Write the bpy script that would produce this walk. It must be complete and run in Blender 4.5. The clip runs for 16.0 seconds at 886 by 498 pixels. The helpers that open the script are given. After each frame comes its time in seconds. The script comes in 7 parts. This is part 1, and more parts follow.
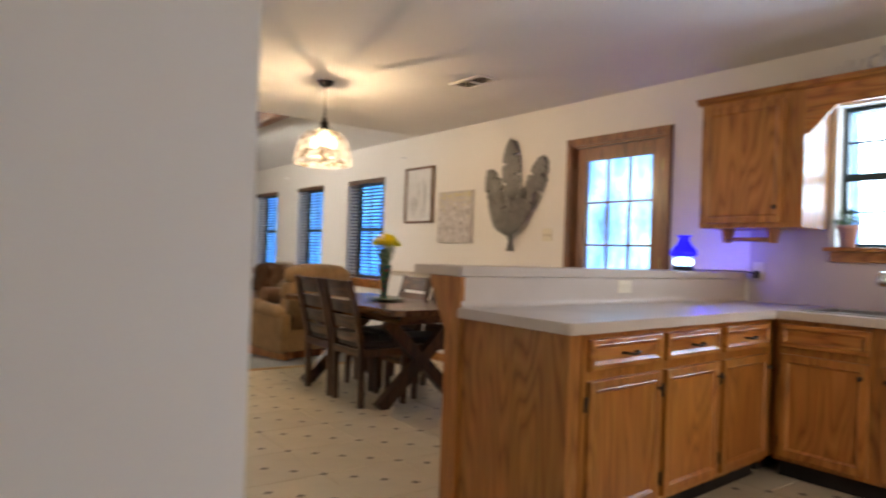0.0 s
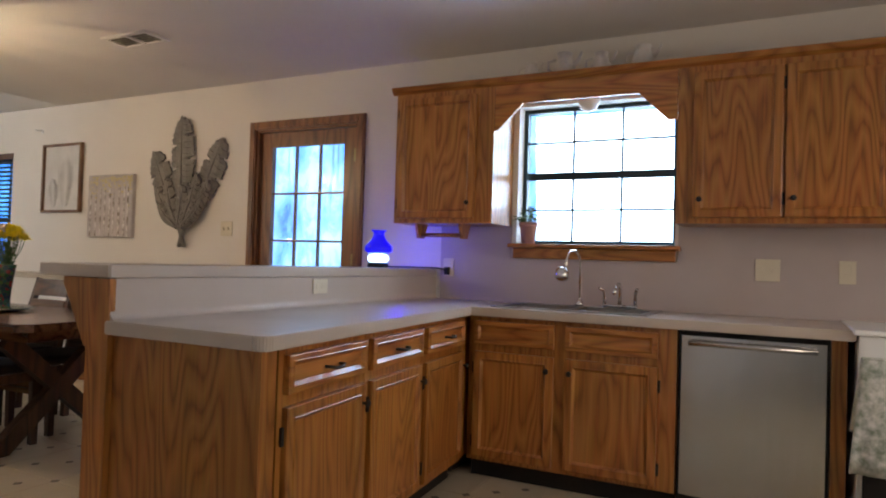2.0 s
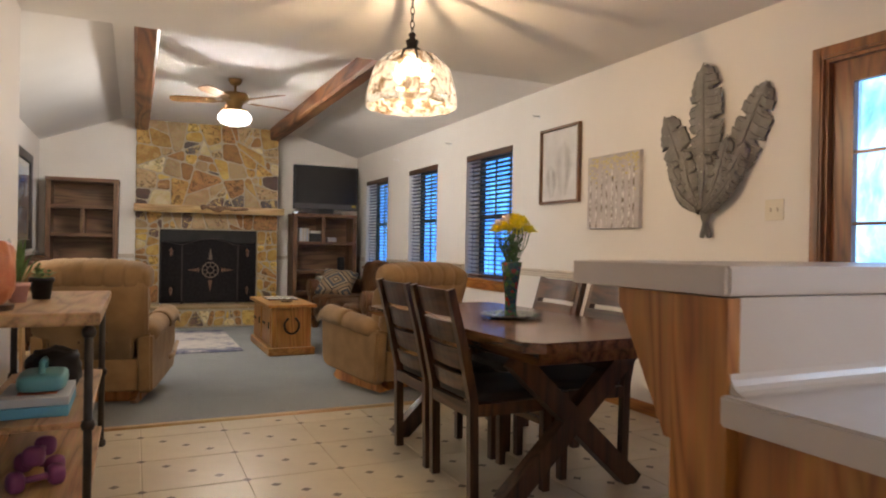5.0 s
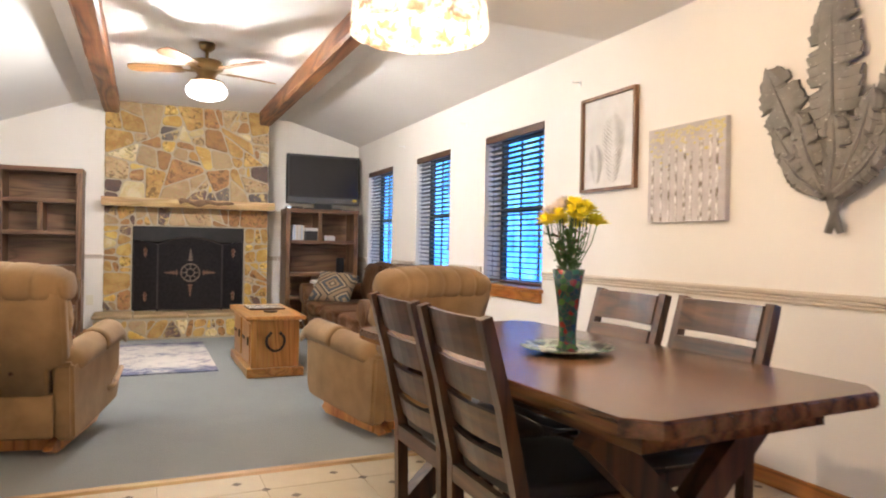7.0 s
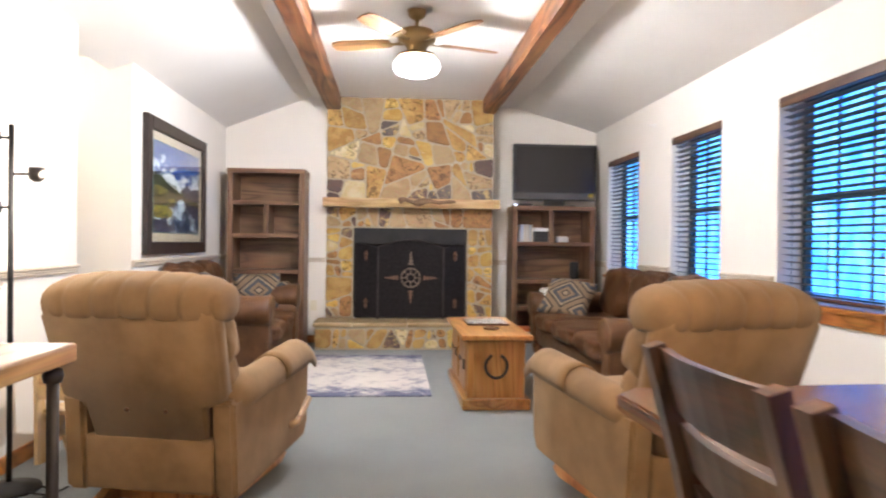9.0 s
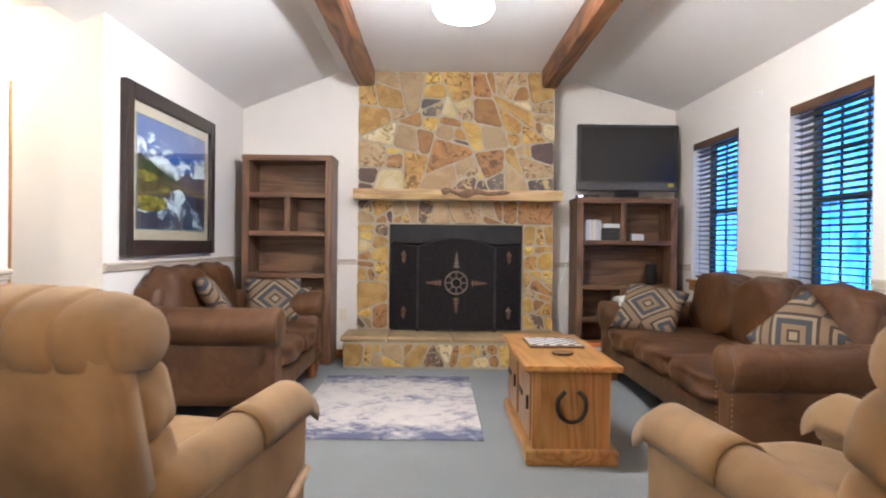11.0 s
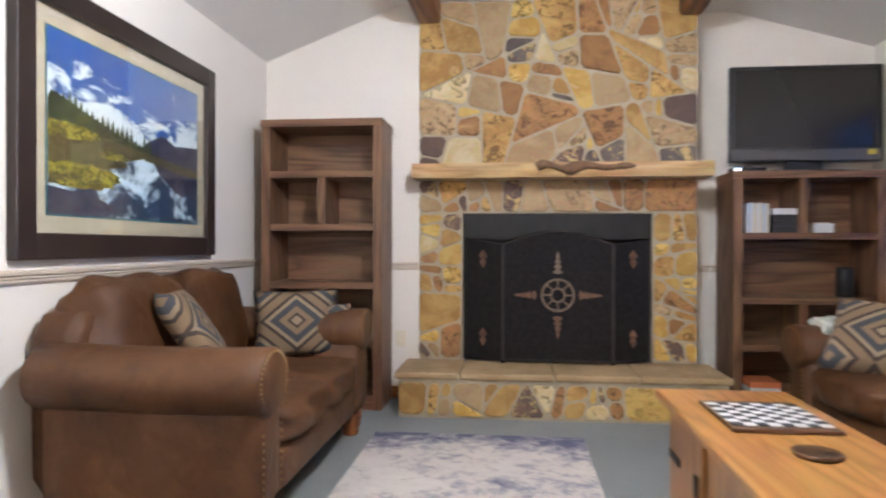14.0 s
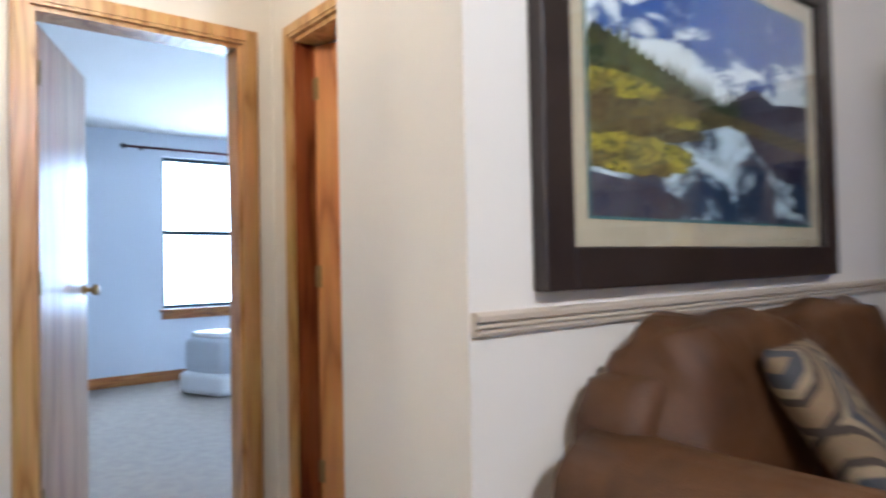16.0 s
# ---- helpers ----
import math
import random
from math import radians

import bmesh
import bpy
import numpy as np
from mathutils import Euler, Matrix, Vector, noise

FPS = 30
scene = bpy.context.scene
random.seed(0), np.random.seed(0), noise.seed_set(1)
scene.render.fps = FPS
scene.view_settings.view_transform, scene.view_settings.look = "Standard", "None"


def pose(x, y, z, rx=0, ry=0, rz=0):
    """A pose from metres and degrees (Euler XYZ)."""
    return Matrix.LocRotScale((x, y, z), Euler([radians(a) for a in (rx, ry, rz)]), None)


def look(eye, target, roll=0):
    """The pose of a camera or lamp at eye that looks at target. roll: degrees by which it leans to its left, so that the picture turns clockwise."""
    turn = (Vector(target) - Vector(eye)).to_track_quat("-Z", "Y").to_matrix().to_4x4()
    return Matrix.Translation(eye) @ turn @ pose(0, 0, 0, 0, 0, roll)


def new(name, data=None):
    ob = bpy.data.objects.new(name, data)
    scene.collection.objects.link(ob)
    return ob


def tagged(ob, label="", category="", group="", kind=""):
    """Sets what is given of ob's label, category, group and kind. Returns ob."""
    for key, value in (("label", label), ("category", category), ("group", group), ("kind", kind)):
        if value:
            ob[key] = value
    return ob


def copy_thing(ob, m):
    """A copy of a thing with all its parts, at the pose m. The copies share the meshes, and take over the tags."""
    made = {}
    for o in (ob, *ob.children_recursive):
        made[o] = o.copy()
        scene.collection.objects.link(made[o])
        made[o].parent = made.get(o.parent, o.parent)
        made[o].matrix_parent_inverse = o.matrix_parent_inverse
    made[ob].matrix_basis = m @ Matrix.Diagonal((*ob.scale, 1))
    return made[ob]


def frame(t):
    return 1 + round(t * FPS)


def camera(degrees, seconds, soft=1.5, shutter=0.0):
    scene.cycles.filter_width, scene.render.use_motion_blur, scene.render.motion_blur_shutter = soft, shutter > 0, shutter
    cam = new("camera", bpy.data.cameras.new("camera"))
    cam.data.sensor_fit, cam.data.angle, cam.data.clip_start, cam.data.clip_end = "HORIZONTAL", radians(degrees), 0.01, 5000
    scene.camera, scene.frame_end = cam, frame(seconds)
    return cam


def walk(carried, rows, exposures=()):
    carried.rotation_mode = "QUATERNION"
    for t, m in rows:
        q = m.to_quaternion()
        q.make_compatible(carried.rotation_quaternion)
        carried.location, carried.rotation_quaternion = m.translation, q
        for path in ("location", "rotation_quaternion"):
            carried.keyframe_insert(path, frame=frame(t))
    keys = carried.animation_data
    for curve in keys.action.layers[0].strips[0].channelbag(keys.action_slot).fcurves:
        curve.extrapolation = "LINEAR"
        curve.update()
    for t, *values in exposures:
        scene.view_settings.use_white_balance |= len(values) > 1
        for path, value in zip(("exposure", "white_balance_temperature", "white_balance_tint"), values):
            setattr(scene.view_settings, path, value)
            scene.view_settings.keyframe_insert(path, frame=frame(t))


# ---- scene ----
cam = camera(67.0, 16.0, soft=2.0, shutter=0.5)
PATH = [
    (0, (0.725, 0.87, 1.16), (1.903, 2.486, 1.174), 2.0),
    (0.5, (0.884, 1.025, 1.152), (2.341, 2.394, 1.177), 2.0),
    (1, (0.998, 1.15, 1.16), (2.666, 2.254, 1.197), 2.0),
    (1.5, (1.038, 1.215, 1.162), (2.8, 2.16, 1.2), 1.9),
    (2, (1.083, 1.262, 1.147), (2.866, 2.167, 1.188), 1.8),
    (2.5, (1.214, 1.395, 1.145), (2.986, 2.322, 1.182), 1.7),
    (3, (1.369, 1.533, 1.155), (3.019, 2.663, 1.182), 1.6),
    (3.5, (1.498, 1.764, 1.142), (2.918, 3.173, 1.157), 1.4),
    (4, (1.553, 2.006, 1.148), (2.659, 3.673, 1.145), 1.2),
    (4.5, (1.669, 2.291, 1.128), (2.525, 4.099, 1.122), 1.0),
    (7, (2.242, 3.659, 1.125), (3.055, 5.486, 1.115), 1.0),
    (7.5, (2.303, 3.955, 1.128), (3.084, 5.796, 1.115), 0.9),
    (8, (2.329, 4.229, 1.133), (2.943, 6.132, 1.12), 0.8),
    (8.5, (2.43, 4.554, 1.125), (2.827, 6.514, 1.113), 0.7),
    (9, (2.533, 4.834, 1.131), (2.685, 6.828, 1.115), 0.7),
    (9.5, (2.525, 5.157, 1.14), (2.575, 7.156, 1.123), 0.6),
    (10, (2.513, 5.428, 1.121), (2.546, 7.428, 1.104), 0.6),
    (12.5, (2.658, 6.857, 1.113), (2.651, 8.857, 1.101), 0.5),
    (13, (2.627, 7.161, 1.077), (2.604, 9.161, 1.067), 0.4),
    (13.5, (2.614, 7.502, 1.096), (2.517, 9.5, 1.085), 0.4),
    (14, (2.45, 7.778, 1.075), (2.241, 9.767, 1.065), 0.1),
    (14.5, (2.331, 8.096, 1.085), (1.854, 10.038, 1.081), -0.1),
    (15, (2.162, 8.41, 1.073), (1.304, 10.217, 1.084), -0.7),
    (15.5, (1.982, 8.639, 1.076), (0.737, 10.204, 1.104), -1.4),
    (16, (1.715, 8.858, 1.087), (0.161, 10.116, 1.131), -1.2),
]
EXPOSURES = [
    (0, 0.0, 6650, 9), (0.5, 0.08, 6500, 10), (1.5, -0.16, 6450, 10), (2.5, -0.7, 6350, 10), (3.0, -0.68, 6300, 10), (3.5, -0.62, 6350, 11), (4.0, -0.58, 6500, 12), (4.5, -0.3, 6600, 12), (5.8, 0.25, 6450, 10), (7.0, 0.9, 6250, 11),
    (8.5, 1.0, 5970, 12), (9.0, 1.0, 5900, 12), (10.0, 0.92, 5800, 12), (12.5, 0.92, 5650, 11), (13.5, 0.8, 5650, 11), (14.2, 0.85, 5650, 11), (14.7, 1.02, 5600, 10), (15.4, 0.9, 5600, 10), (16.0, 0.28, 5600, 10),
]
walk(cam, [(t, look(e, g, r)) for t, e, g, r in PATH], EXPOSURES)

# ---- world, sun and lamps ----
world = bpy.data.worlds.new("world")
scene.world = world
world.use_nodes = True
wn = world.node_tree.nodes
sky = wn.new("ShaderNodeTexSky")
sky.sky_type = "NISHITA"
sky.sun_disc = False
sky.sun_elevation, sky.sun_rotation = radians(22), radians(200)
wn["Background"].inputs["Strength"].default_value = 0.12
world.node_tree.links.new(sky.outputs["Color"], wn["Background"].inputs["Color"])


def lamp(name, kind, place, power, colour, size=0.1, target=None, size_y=None):
    data = bpy.data.lights.new(name, kind)
    data.energy, data.color = power, colour
    if kind == "POINT":
        data.shadow_soft_size = size
    if kind == "SUN":
        data.angle = size
    if kind == "AREA":
        data.size = size
        if size_y:
            data.shape, data.size_y = "RECTANGLE", size_y
    ob = new(name, data)
    ob.matrix_world = look(place, target) if target else pose(*place)
    return ob


lamp("sun", "SUN", (12, -4, 9), 0.8, (1.0, 0.93, 0.84), radians(10), (5, 4, 0))
lamp("pendant_bulb", "POINT", (3.07, 5.75, 2.0), 39, (1.0, 0.70, 0.42), 0.008)
lamp("fan_bulb", "POINT", (2.69, 9.55, 2.385), 122, (1.0, 0.955, 0.89), 0.07)
lamp("floor_lamp_bulb", "POINT", (0.97, 7.97, 1.42), 16, (1.0, 0.85, 0.65), 0.04)
# Fill for the hall walls and closet door, added with no fixture
lamp("hall_fill", "POINT", (-0.2, 9.4, 2.25), 12, (1.0, 0.84, 0.62), 0.08)
lamp("kitchen_window_light", "AREA", (5.22, 2.27, 1.7), 36, (0.62, 0.78, 1.0), 0.85, (3.0, 2.27, 1.5), 0.8)
lamp("bedroom_light", "AREA", (-5.28, 11.45, 1.45), 115, (0.70, 0.84, 1.0), 1.18, (-2.0, 11.45, 1.45), 1.48)
# Unseen fill lamp, added to brighten the cabinet fronts from the south
lamp("south_fill_light", "AREA", (3.0, -0.53, 1.5), 27, (1.0, 0.83, 0.68), 1.56, (3.0, 3.0, 0.4), 1.16)

# ---- materials ----
def nodes_of(name):
    m = bpy.data.materials.new(name)
    m.use_nodes = True
    nt = m.node_tree
    return m, nt.nodes, nt.links, nt.nodes["Principled BSDF"]


def ramp(nd, stops):
    r = nd.new("ShaderNodeValToRGB")
    while len(r.color_ramp.elements) < len(stops):
        r.color_ramp.elements.new(0.5)
    for el, (p, c) in zip(r.color_ramp.elements, stops):
        el.position, el.color = p, (*c, 1)
    return r


def mapped(nd, ln, scale, coord="Object", turn=(0, 0, 0)):
    tc, mp = nd.new("ShaderNodeTexCoord"), nd.new("ShaderNodeMapping")
    mp.inputs["Scale"].default_value = scale
    mp.inputs["Rotation"].default_value = turn
    ln.new(tc.outputs[coord], mp.inputs["Vector"])
    return mp


def noise_tex(nd, ln, vec, scale, detail=4.0, rough=0.55, distort=0.0):
    n = nd.new("ShaderNodeTexNoise")
    n.inputs["Scale"].default_value = scale
    n.inputs["Detail"].default_value = detail
    n.inputs["Roughness"].default_value = rough
    n.inputs["Distortion"].default_value = distort
    ln.new(vec, n.inputs["Vector"])
    return n


def bump(nd, ln, b, height, strength, dist=0.005):
    bp = nd.new("ShaderNodeBump")
    bp.inputs["Strength"].default_value, bp.inputs["Distance"].default_value = strength, dist
    ln.new(height, bp.inputs["Height"])
    ln.new(bp.outputs["Normal"], b.inputs["Normal"])


def mix(nd, ln, fac, a, b, mode="MIX"):
    m = nd.new("ShaderNodeMix")
    m.data_type, m.blend_type = "RGBA", mode
    for sock, v in ((m.inputs[0], fac), (m.inputs[6], a), (m.inputs[7], b)):
        if isinstance(v, (int, float)):
            sock.default_value = v
        elif isinstance(v, tuple):
            sock.default_value = (*v, 1)
        else:
            ln.new(v, sock)
    return m.outputs[2]


def surface(name, a, b, scale=8.0, rough=0.6, fine=120.0, bumpy=0.15, metal=0.0, dist=0.003, sheen=0.0, coat=0.0, jitter=0.0, gloss=0.5):
    """Two close colours broken up at two scales, with a fine relief."""
    m, nd, ln, bs = nodes_of(name)
    v = mapped(nd, ln, (1, 1, 1)).outputs[0]
    n1 = noise_tex(nd, ln, v, scale, 5)
    n2 = noise_tex(nd, ln, v, fine, 3)
    col = mix(nd, ln, ramp_fac(nd, ln, n1.outputs["Fac"], 0.35, 0.65), a, b)
    col = mix(nd, ln, 0.12, col, n2.outputs["Color"], "OVERLAY")
    if jitter:
        oi = nd.new("ShaderNodeObjectInfo")
        hv = nd.new("ShaderNodeHueSaturation")
        mr = nd.new("ShaderNodeMapRange")
        mr.inputs[3].default_value, mr.inputs[4].default_value = 1 - jitter, 1 + jitter
        ln.new(oi.outputs["Random"], mr.inputs[0])
        ln.new(mr.outputs[0], hv.inputs["Value"])
        ln.new(col, hv.inputs["Color"])
        col = hv.outputs[0]
    ln.new(col, bs.inputs["Base Color"])
    rr = nd.new("ShaderNodeMapRange")
    rr.inputs[3].default_value, rr.inputs[4].default_value = max(0.02, rough - 0.08), min(1, rough + 0.08)
    ln.new(n1.outputs["Fac"], rr.inputs[0])
    ln.new(rr.outputs[0], bs.inputs["Roughness"])
    bs.inputs["Metallic"].default_value = metal
    bs.inputs["Sheen Weight"].default_value = sheen
    bs.inputs["Coat Weight"].default_value = coat
    bs.inputs["Specular IOR Level"].default_value = gloss
    if bumpy:
        bump(nd, ln, bs, n2.outputs["Fac"], bumpy, dist)
    return m


def ramp_fac(nd, ln, fac, lo, hi):
    r = nd.new("ShaderNodeMapRange")
    r.inputs[1].default_value, r.inputs[2].default_value = lo, hi
    ln.new(fac, r.inputs[0])
    return r.outputs[0]


def wood(name, dark, mid, light, along=2, rough=0.4, scale=1.0, figure=5.0, coat=0.15, knots=0.0, jitter=0.12):
    """Grain along one object axis: cathedral figure from a stretched noise, and fine pores."""
    m, nd, ln, bs = nodes_of(name)
    s = [7.0 * scale] * 3
    s[along] = 0.9 * scale
    oi = nd.new("ShaderNodeObjectInfo")
    tc = nd.new("ShaderNodeTexCoord")
    add = nd.new("ShaderNodeVectorMath")
    mul = nd.new("ShaderNodeMath")
    mul.operation, mul.inputs[1].default_value = "MULTIPLY", 17.0
    ln.new(oi.outputs["Random"], mul.inputs[0])
    ln.new(tc.outputs["Object"], add.inputs[0])
    ln.new(mul.outputs[0], add.inputs[1])
    mp = nd.new("ShaderNodeMapping")
    mp.inputs["Scale"].default_value = s
    ln.new(add.outputs[0], mp.inputs["Vector"])
    n1 = noise_tex(nd, ln, mp.outputs[0], 0.55, 2, 0.5, 0.25)
    w = nd.new("ShaderNodeMath")
    w.operation, w.inputs[1].default_value = "MULTIPLY", figure * 2
    ln.new(n1.outputs["Fac"], w.inputs[0])
    fr = nd.new("ShaderNodeMath")
    fr.operation = "PINGPONG"
    fr.inputs[1].default_value = 0.5
    ln.new(w.outputs[0], fr.inputs[0])
    s2 = [90.0 * scale] * 3
    s2[along] = 3.0 * scale
    mp2 = nd.new("ShaderNodeMapping")
    mp2.inputs["Scale"].default_value = s2
    ln.new(add.outputs[0], mp2.inputs["Vector"])
    n2 = noise_tex(nd, ln, mp2.outputs[0], 1.0, 3, 0.6)
    base = ramp(nd, [(0.0, dark), (0.34, mid), (1.0, light)])
    f2 = nd.new("ShaderNodeMath")
    f2.operation, f2.inputs[1].default_value = "MULTIPLY", 2.0
    ln.new(fr.outputs[0], f2.inputs[0])
    # pores break the growth rings up
    pore = nd.new("ShaderNodeMath")
    pore.operation, pore.inputs[1].default_value = "MULTIPLY_ADD", 0.9
    ln.new(n2.outputs["Fac"], pore.inputs[0])
    ln.new(f2.outputs[0], pore.inputs[2])
    less = nd.new("ShaderNodeMath")
    less.operation, less.inputs[1].default_value = "SUBTRACT", 0.42
    ln.new(pore.outputs[0], less.inputs[0])
    ln.new(less.outputs[0], base.inputs[0])
    col = mix(nd, ln, 0.35, base.outputs[0], n2.outputs["Color"], "SOFT_LIGHT")
    n3 = noise_tex(nd, ln, tc.outputs["Object"], 2.2 * scale, 3)
    col = mix(nd, ln, 0.18, col, n3.outputs["Color"], "OVERLAY")
    hv = nd.new("ShaderNodeHueSaturation")
    mr = nd.new("ShaderNodeMapRange")
    mr.inputs[3].default_value, mr.inputs[4].default_value = 1 - jitter, 1 + jitter
    ln.new(oi.outputs["Random"], mr.inputs[0])
    ln.new(mr.outputs[0], hv.inputs["Value"])
    ln.new(col, hv.inputs["Color"])
    ln.new(hv.outputs[0], bs.inputs["Base Color"])
    bs.inputs["Roughness"].default_value = rough
    bs.inputs["Coat Weight"].default_value = coat
    bs.inputs["Coat Roughness"].default_value = 0.25
    bump(nd, ln, bs, n2.outputs["Fac"], 0.12, 0.002)
    return m


def suede(name, dark, mid, light):
    """Brushed suede: broad worn patches, creases and a fine nap."""
    m, nd, ln, bs = nodes_of(name)
    v = mapped(nd, ln, (1, 1, 1)).outputs[0]
    n1 = noise_tex(nd, ln, v, 3.2, 5, 0.62, 0.5)
    n2 = noise_tex(nd, ln, v, 15, 4, 0.6, 0.8)
    n3 = noise_tex(nd, ln, v, 260, 2)
    n4 = noise_tex(nd, ln, mapped(nd, ln, (1, 1, 1), turn=(0.5, 0.3, 0.8)).outputs[0], 7, 3, 0.5, 1.2)
    rp = ramp(nd, [(0.30, dark), (0.5, mid), (0.70, light)])
    ln.new(n1.outputs["Fac"], rp.inputs[0])
    cl = mix(nd, ln, ramp_fac(nd, ln, n2.outputs["Fac"], 0.40, 0.75), rp.outputs[0], mid)
    cl = mix(nd, ln, 0.15, cl, n3.outputs["Color"], "OVERLAY")
    ln.new(cl, bs.inputs["Base Color"])
    bs.inputs["Roughness"].default_value = 0.42
    bs.inputs["Specular IOR Level"].default_value = 0.32
    mm = nd.new("ShaderNodeMath")
    mm.operation = "MULTIPLY_ADD"
    ln.new(n4.outputs["Fac"], mm.inputs[0])
    mm.inputs[1].default_value = 5.0
    ln.new(n3.outputs["Fac"], mm.inputs[2])
    bump(nd, ln, bs, mm.outputs[0], 0.32, 0.010)
    return m


def plain(name, colour, rough=0.5, metal=0.0, alpha=None, emit=None, power=0.0, trans=0.0):
    m, nd, ln, bs = nodes_of(name)
    bs.inputs["Base Color"].default_value = (*colour, 1)
    bs.inputs["Roughness"].default_value, bs.inputs["Metallic"].default_value = rough, metal
    bs.inputs["Transmission Weight"].default_value = trans
    if emit:
        bs.inputs["Emission Color"].default_value = (*emit, 1)
        bs.inputs["Emission Strength"].default_value = power
    return m


WALL = surface("wall_paint", (0.80, 0.76, 0.70), (0.77, 0.73, 0.67), 1.2, 0.7, 260, 0.10, dist=0.002)
CEIL = surface("ceiling_paint", (0.80, 0.78, 0.75), (0.76, 0.74, 0.71), 1.0, 0.85, 160, 0.25, dist=0.004)
BEDWALL = surface("bedroom_paint", (0.72, 0.76, 0.82), (0.69, 0.73, 0.80), 1.0, 0.7, 240, 0.1)
OAK = wood("oak", (0.225, 0.078, 0.015), (0.335, 0.125, 0.025), (0.425, 0.178, 0.041), 2, 0.33, 1.0, 10.0)
OAKX = wood("oak_level", (0.225, 0.078, 0.015), (0.335, 0.125, 0.025), (0.425, 0.178, 0.041), 0, 0.33, 1.0, 10.0)
OAKY = wood("oak_along", (0.225, 0.078, 0.015), (0.335, 0.125, 0.025), (0.425, 0.178, 0.041), 1, 0.33, 1.0, 10.0)
DARKY = wood("walnut_along", (0.045, 0.019, 0.008), (0.105, 0.046, 0.018), (0.17, 0.080, 0.033), 1, 0.27, 1.0, 5.0, 0.3)
DARKZ = wood("walnut_upright", (0.03, 0.014, 0.008), (0.06, 0.028, 0.014), (0.10, 0.048, 0.023), 2, 0.33, 1.0, 5.0, 0.25)
DARKX = wood("walnut_level", (0.03, 0.014, 0.008), (0.06, 0.028, 0.014), (0.10, 0.048, 0.023), 0, 0.33, 1.0, 5.0, 0.25)
SHELFW = wood("shelf_wood", (0.085, 0.040, 0.019), (0.145, 0.072, 0.036), (0.20, 0.105, 0.053), 2, 0.5, 1.0, 4.0, 0.05)
SHELFX = wood("shelf_wood_level", (0.085, 0.040, 0.019), (0.145, 0.072, 0.036), (0.20, 0.105, 0.053), 0, 0.5, 1.0, 4.0, 0.05)
BEAMW = wood("beam_wood", (0.075, 0.027, 0.01), (0.16, 0.06, 0.022), (0.25, 0.105, 0.04), 1, 0.5, 0.7, 5.0, 0.05)
PINE = wood("pine_level", (0.38, 0.22, 0.09), (0.52, 0.33, 0.15), (0.62, 0.43, 0.22), 0, 0.45, 1.0, 4.0)
PINEY = wood("pine_along", (0.21, 0.11, 0.045), (0.33, 0.19, 0.085), (0.42, 0.26, 0.125), 1, 0.45, 1.0, 4.0)
CHESTW = wood("chest_wood", (0.26, 0.108, 0.026), (0.36, 0.160, 0.042), (0.43, 0.208, 0.062), 1, 0.3, 1.0, 6.0, 0.25)
CHESTZ = wood("chest_wood_upright", (0.26, 0.108, 0.026), (0.36, 0.160, 0.042), (0.43, 0.208, 0.062), 2, 0.34, 1.0, 6.0, 0.2)
DOORW = wood("door_wood", (0.36, 0.12, 0.03), (0.54, 0.21, 0.06), (0.64, 0.29, 0.09), 2, 0.3, 0.8, 4.0, 0.3)
COUNTER = surface("laminate", (0.54, 0.46, 0.395), (0.50, 0.425, 0.365), 3, 0.32, 420, 0.02)
SPLASH = surface("splash_laminate", (0.52, 0.45, 0.43), (0.49, 0.42, 0.40), 3, 0.4, 420, 0.02)
BRUSHED, nd, ln, bs = nodes_of("brushed_steel")
n1 = noise_tex(nd, ln, mapped(nd, ln, (160, 160, 1.2)).outputs[0], 1.0, 3)
n2 = noise_tex(nd, ln, mapped(nd, ln, (1, 1, 1)).outputs[0], 4.0, 4)
cl = mix(nd, ln, n1.outputs["Fac"], (0.50, 0.49, 0.475), (0.66, 0.645, 0.63))
cl = mix(nd, ln, ramp_fac(nd, ln, n2.outputs["Fac"], 0.3, 0.7), cl, (0.52, 0.51, 0.495))
ln.new(cl, bs.inputs["Base Color"])
bs.inputs["Metallic"].default_value = 1.0
bs.inputs["Roughness"].default_value = 0.24
bs.inputs["Anisotropic"].default_value = 0.7
bump(nd, ln, bs, n1.outputs["Fac"], 0.05, 0.001)
STEEL = surface("steel", (0.45, 0.44, 0.42), (0.40, 0.39, 0.37), 2, 0.32, 300, 0.02, 1.0)
CHROME = plain("chrome", (0.72, 0.72, 0.72), 0.12, 1.0)
BLACK = surface("black_paint", (0.012, 0.011, 0.011), (0.02, 0.018, 0.017), 6, 0.55, 200, 0.1, gloss=0.25)
IRON = surface("iron", (0.03, 0.026, 0.024), (0.05, 0.042, 0.037), 10, 0.5, 200, 0.15, 0.6)
BRASS = plain("antique_brass", (0.32, 0.22, 0.10), 0.35, 0.9)
FILM = plain("blue_solar_film_glass", (0.24, 0.52, 0.82), 0.02, trans=1.0)
GLASS = plain("glass", (0.9, 0.95, 0.95), 0.02, trans=1.0)
TAN = surface("tan_fabric", (0.285, 0.172, 0.074), (0.205, 0.122, 0.051), 5, 0.9, 340, 0.25, sheen=0.08)
SUEDE = suede("brown_suede", (0.034, 0.013, 0.0045), (0.078, 0.0325, 0.012), (0.135, 0.062, 0.026))
SUEDE2 = suede("brown_suede_worn", (0.042, 0.017, 0.006), (0.096, 0.041, 0.0155), (0.165, 0.079, 0.034))
CARPET = surface("carpet", (0.225, 0.245, 0.245), (0.19, 0.21, 0.212), 1.6, 0.95, 520, 0.8, dist=0.008, sheen=0.2)
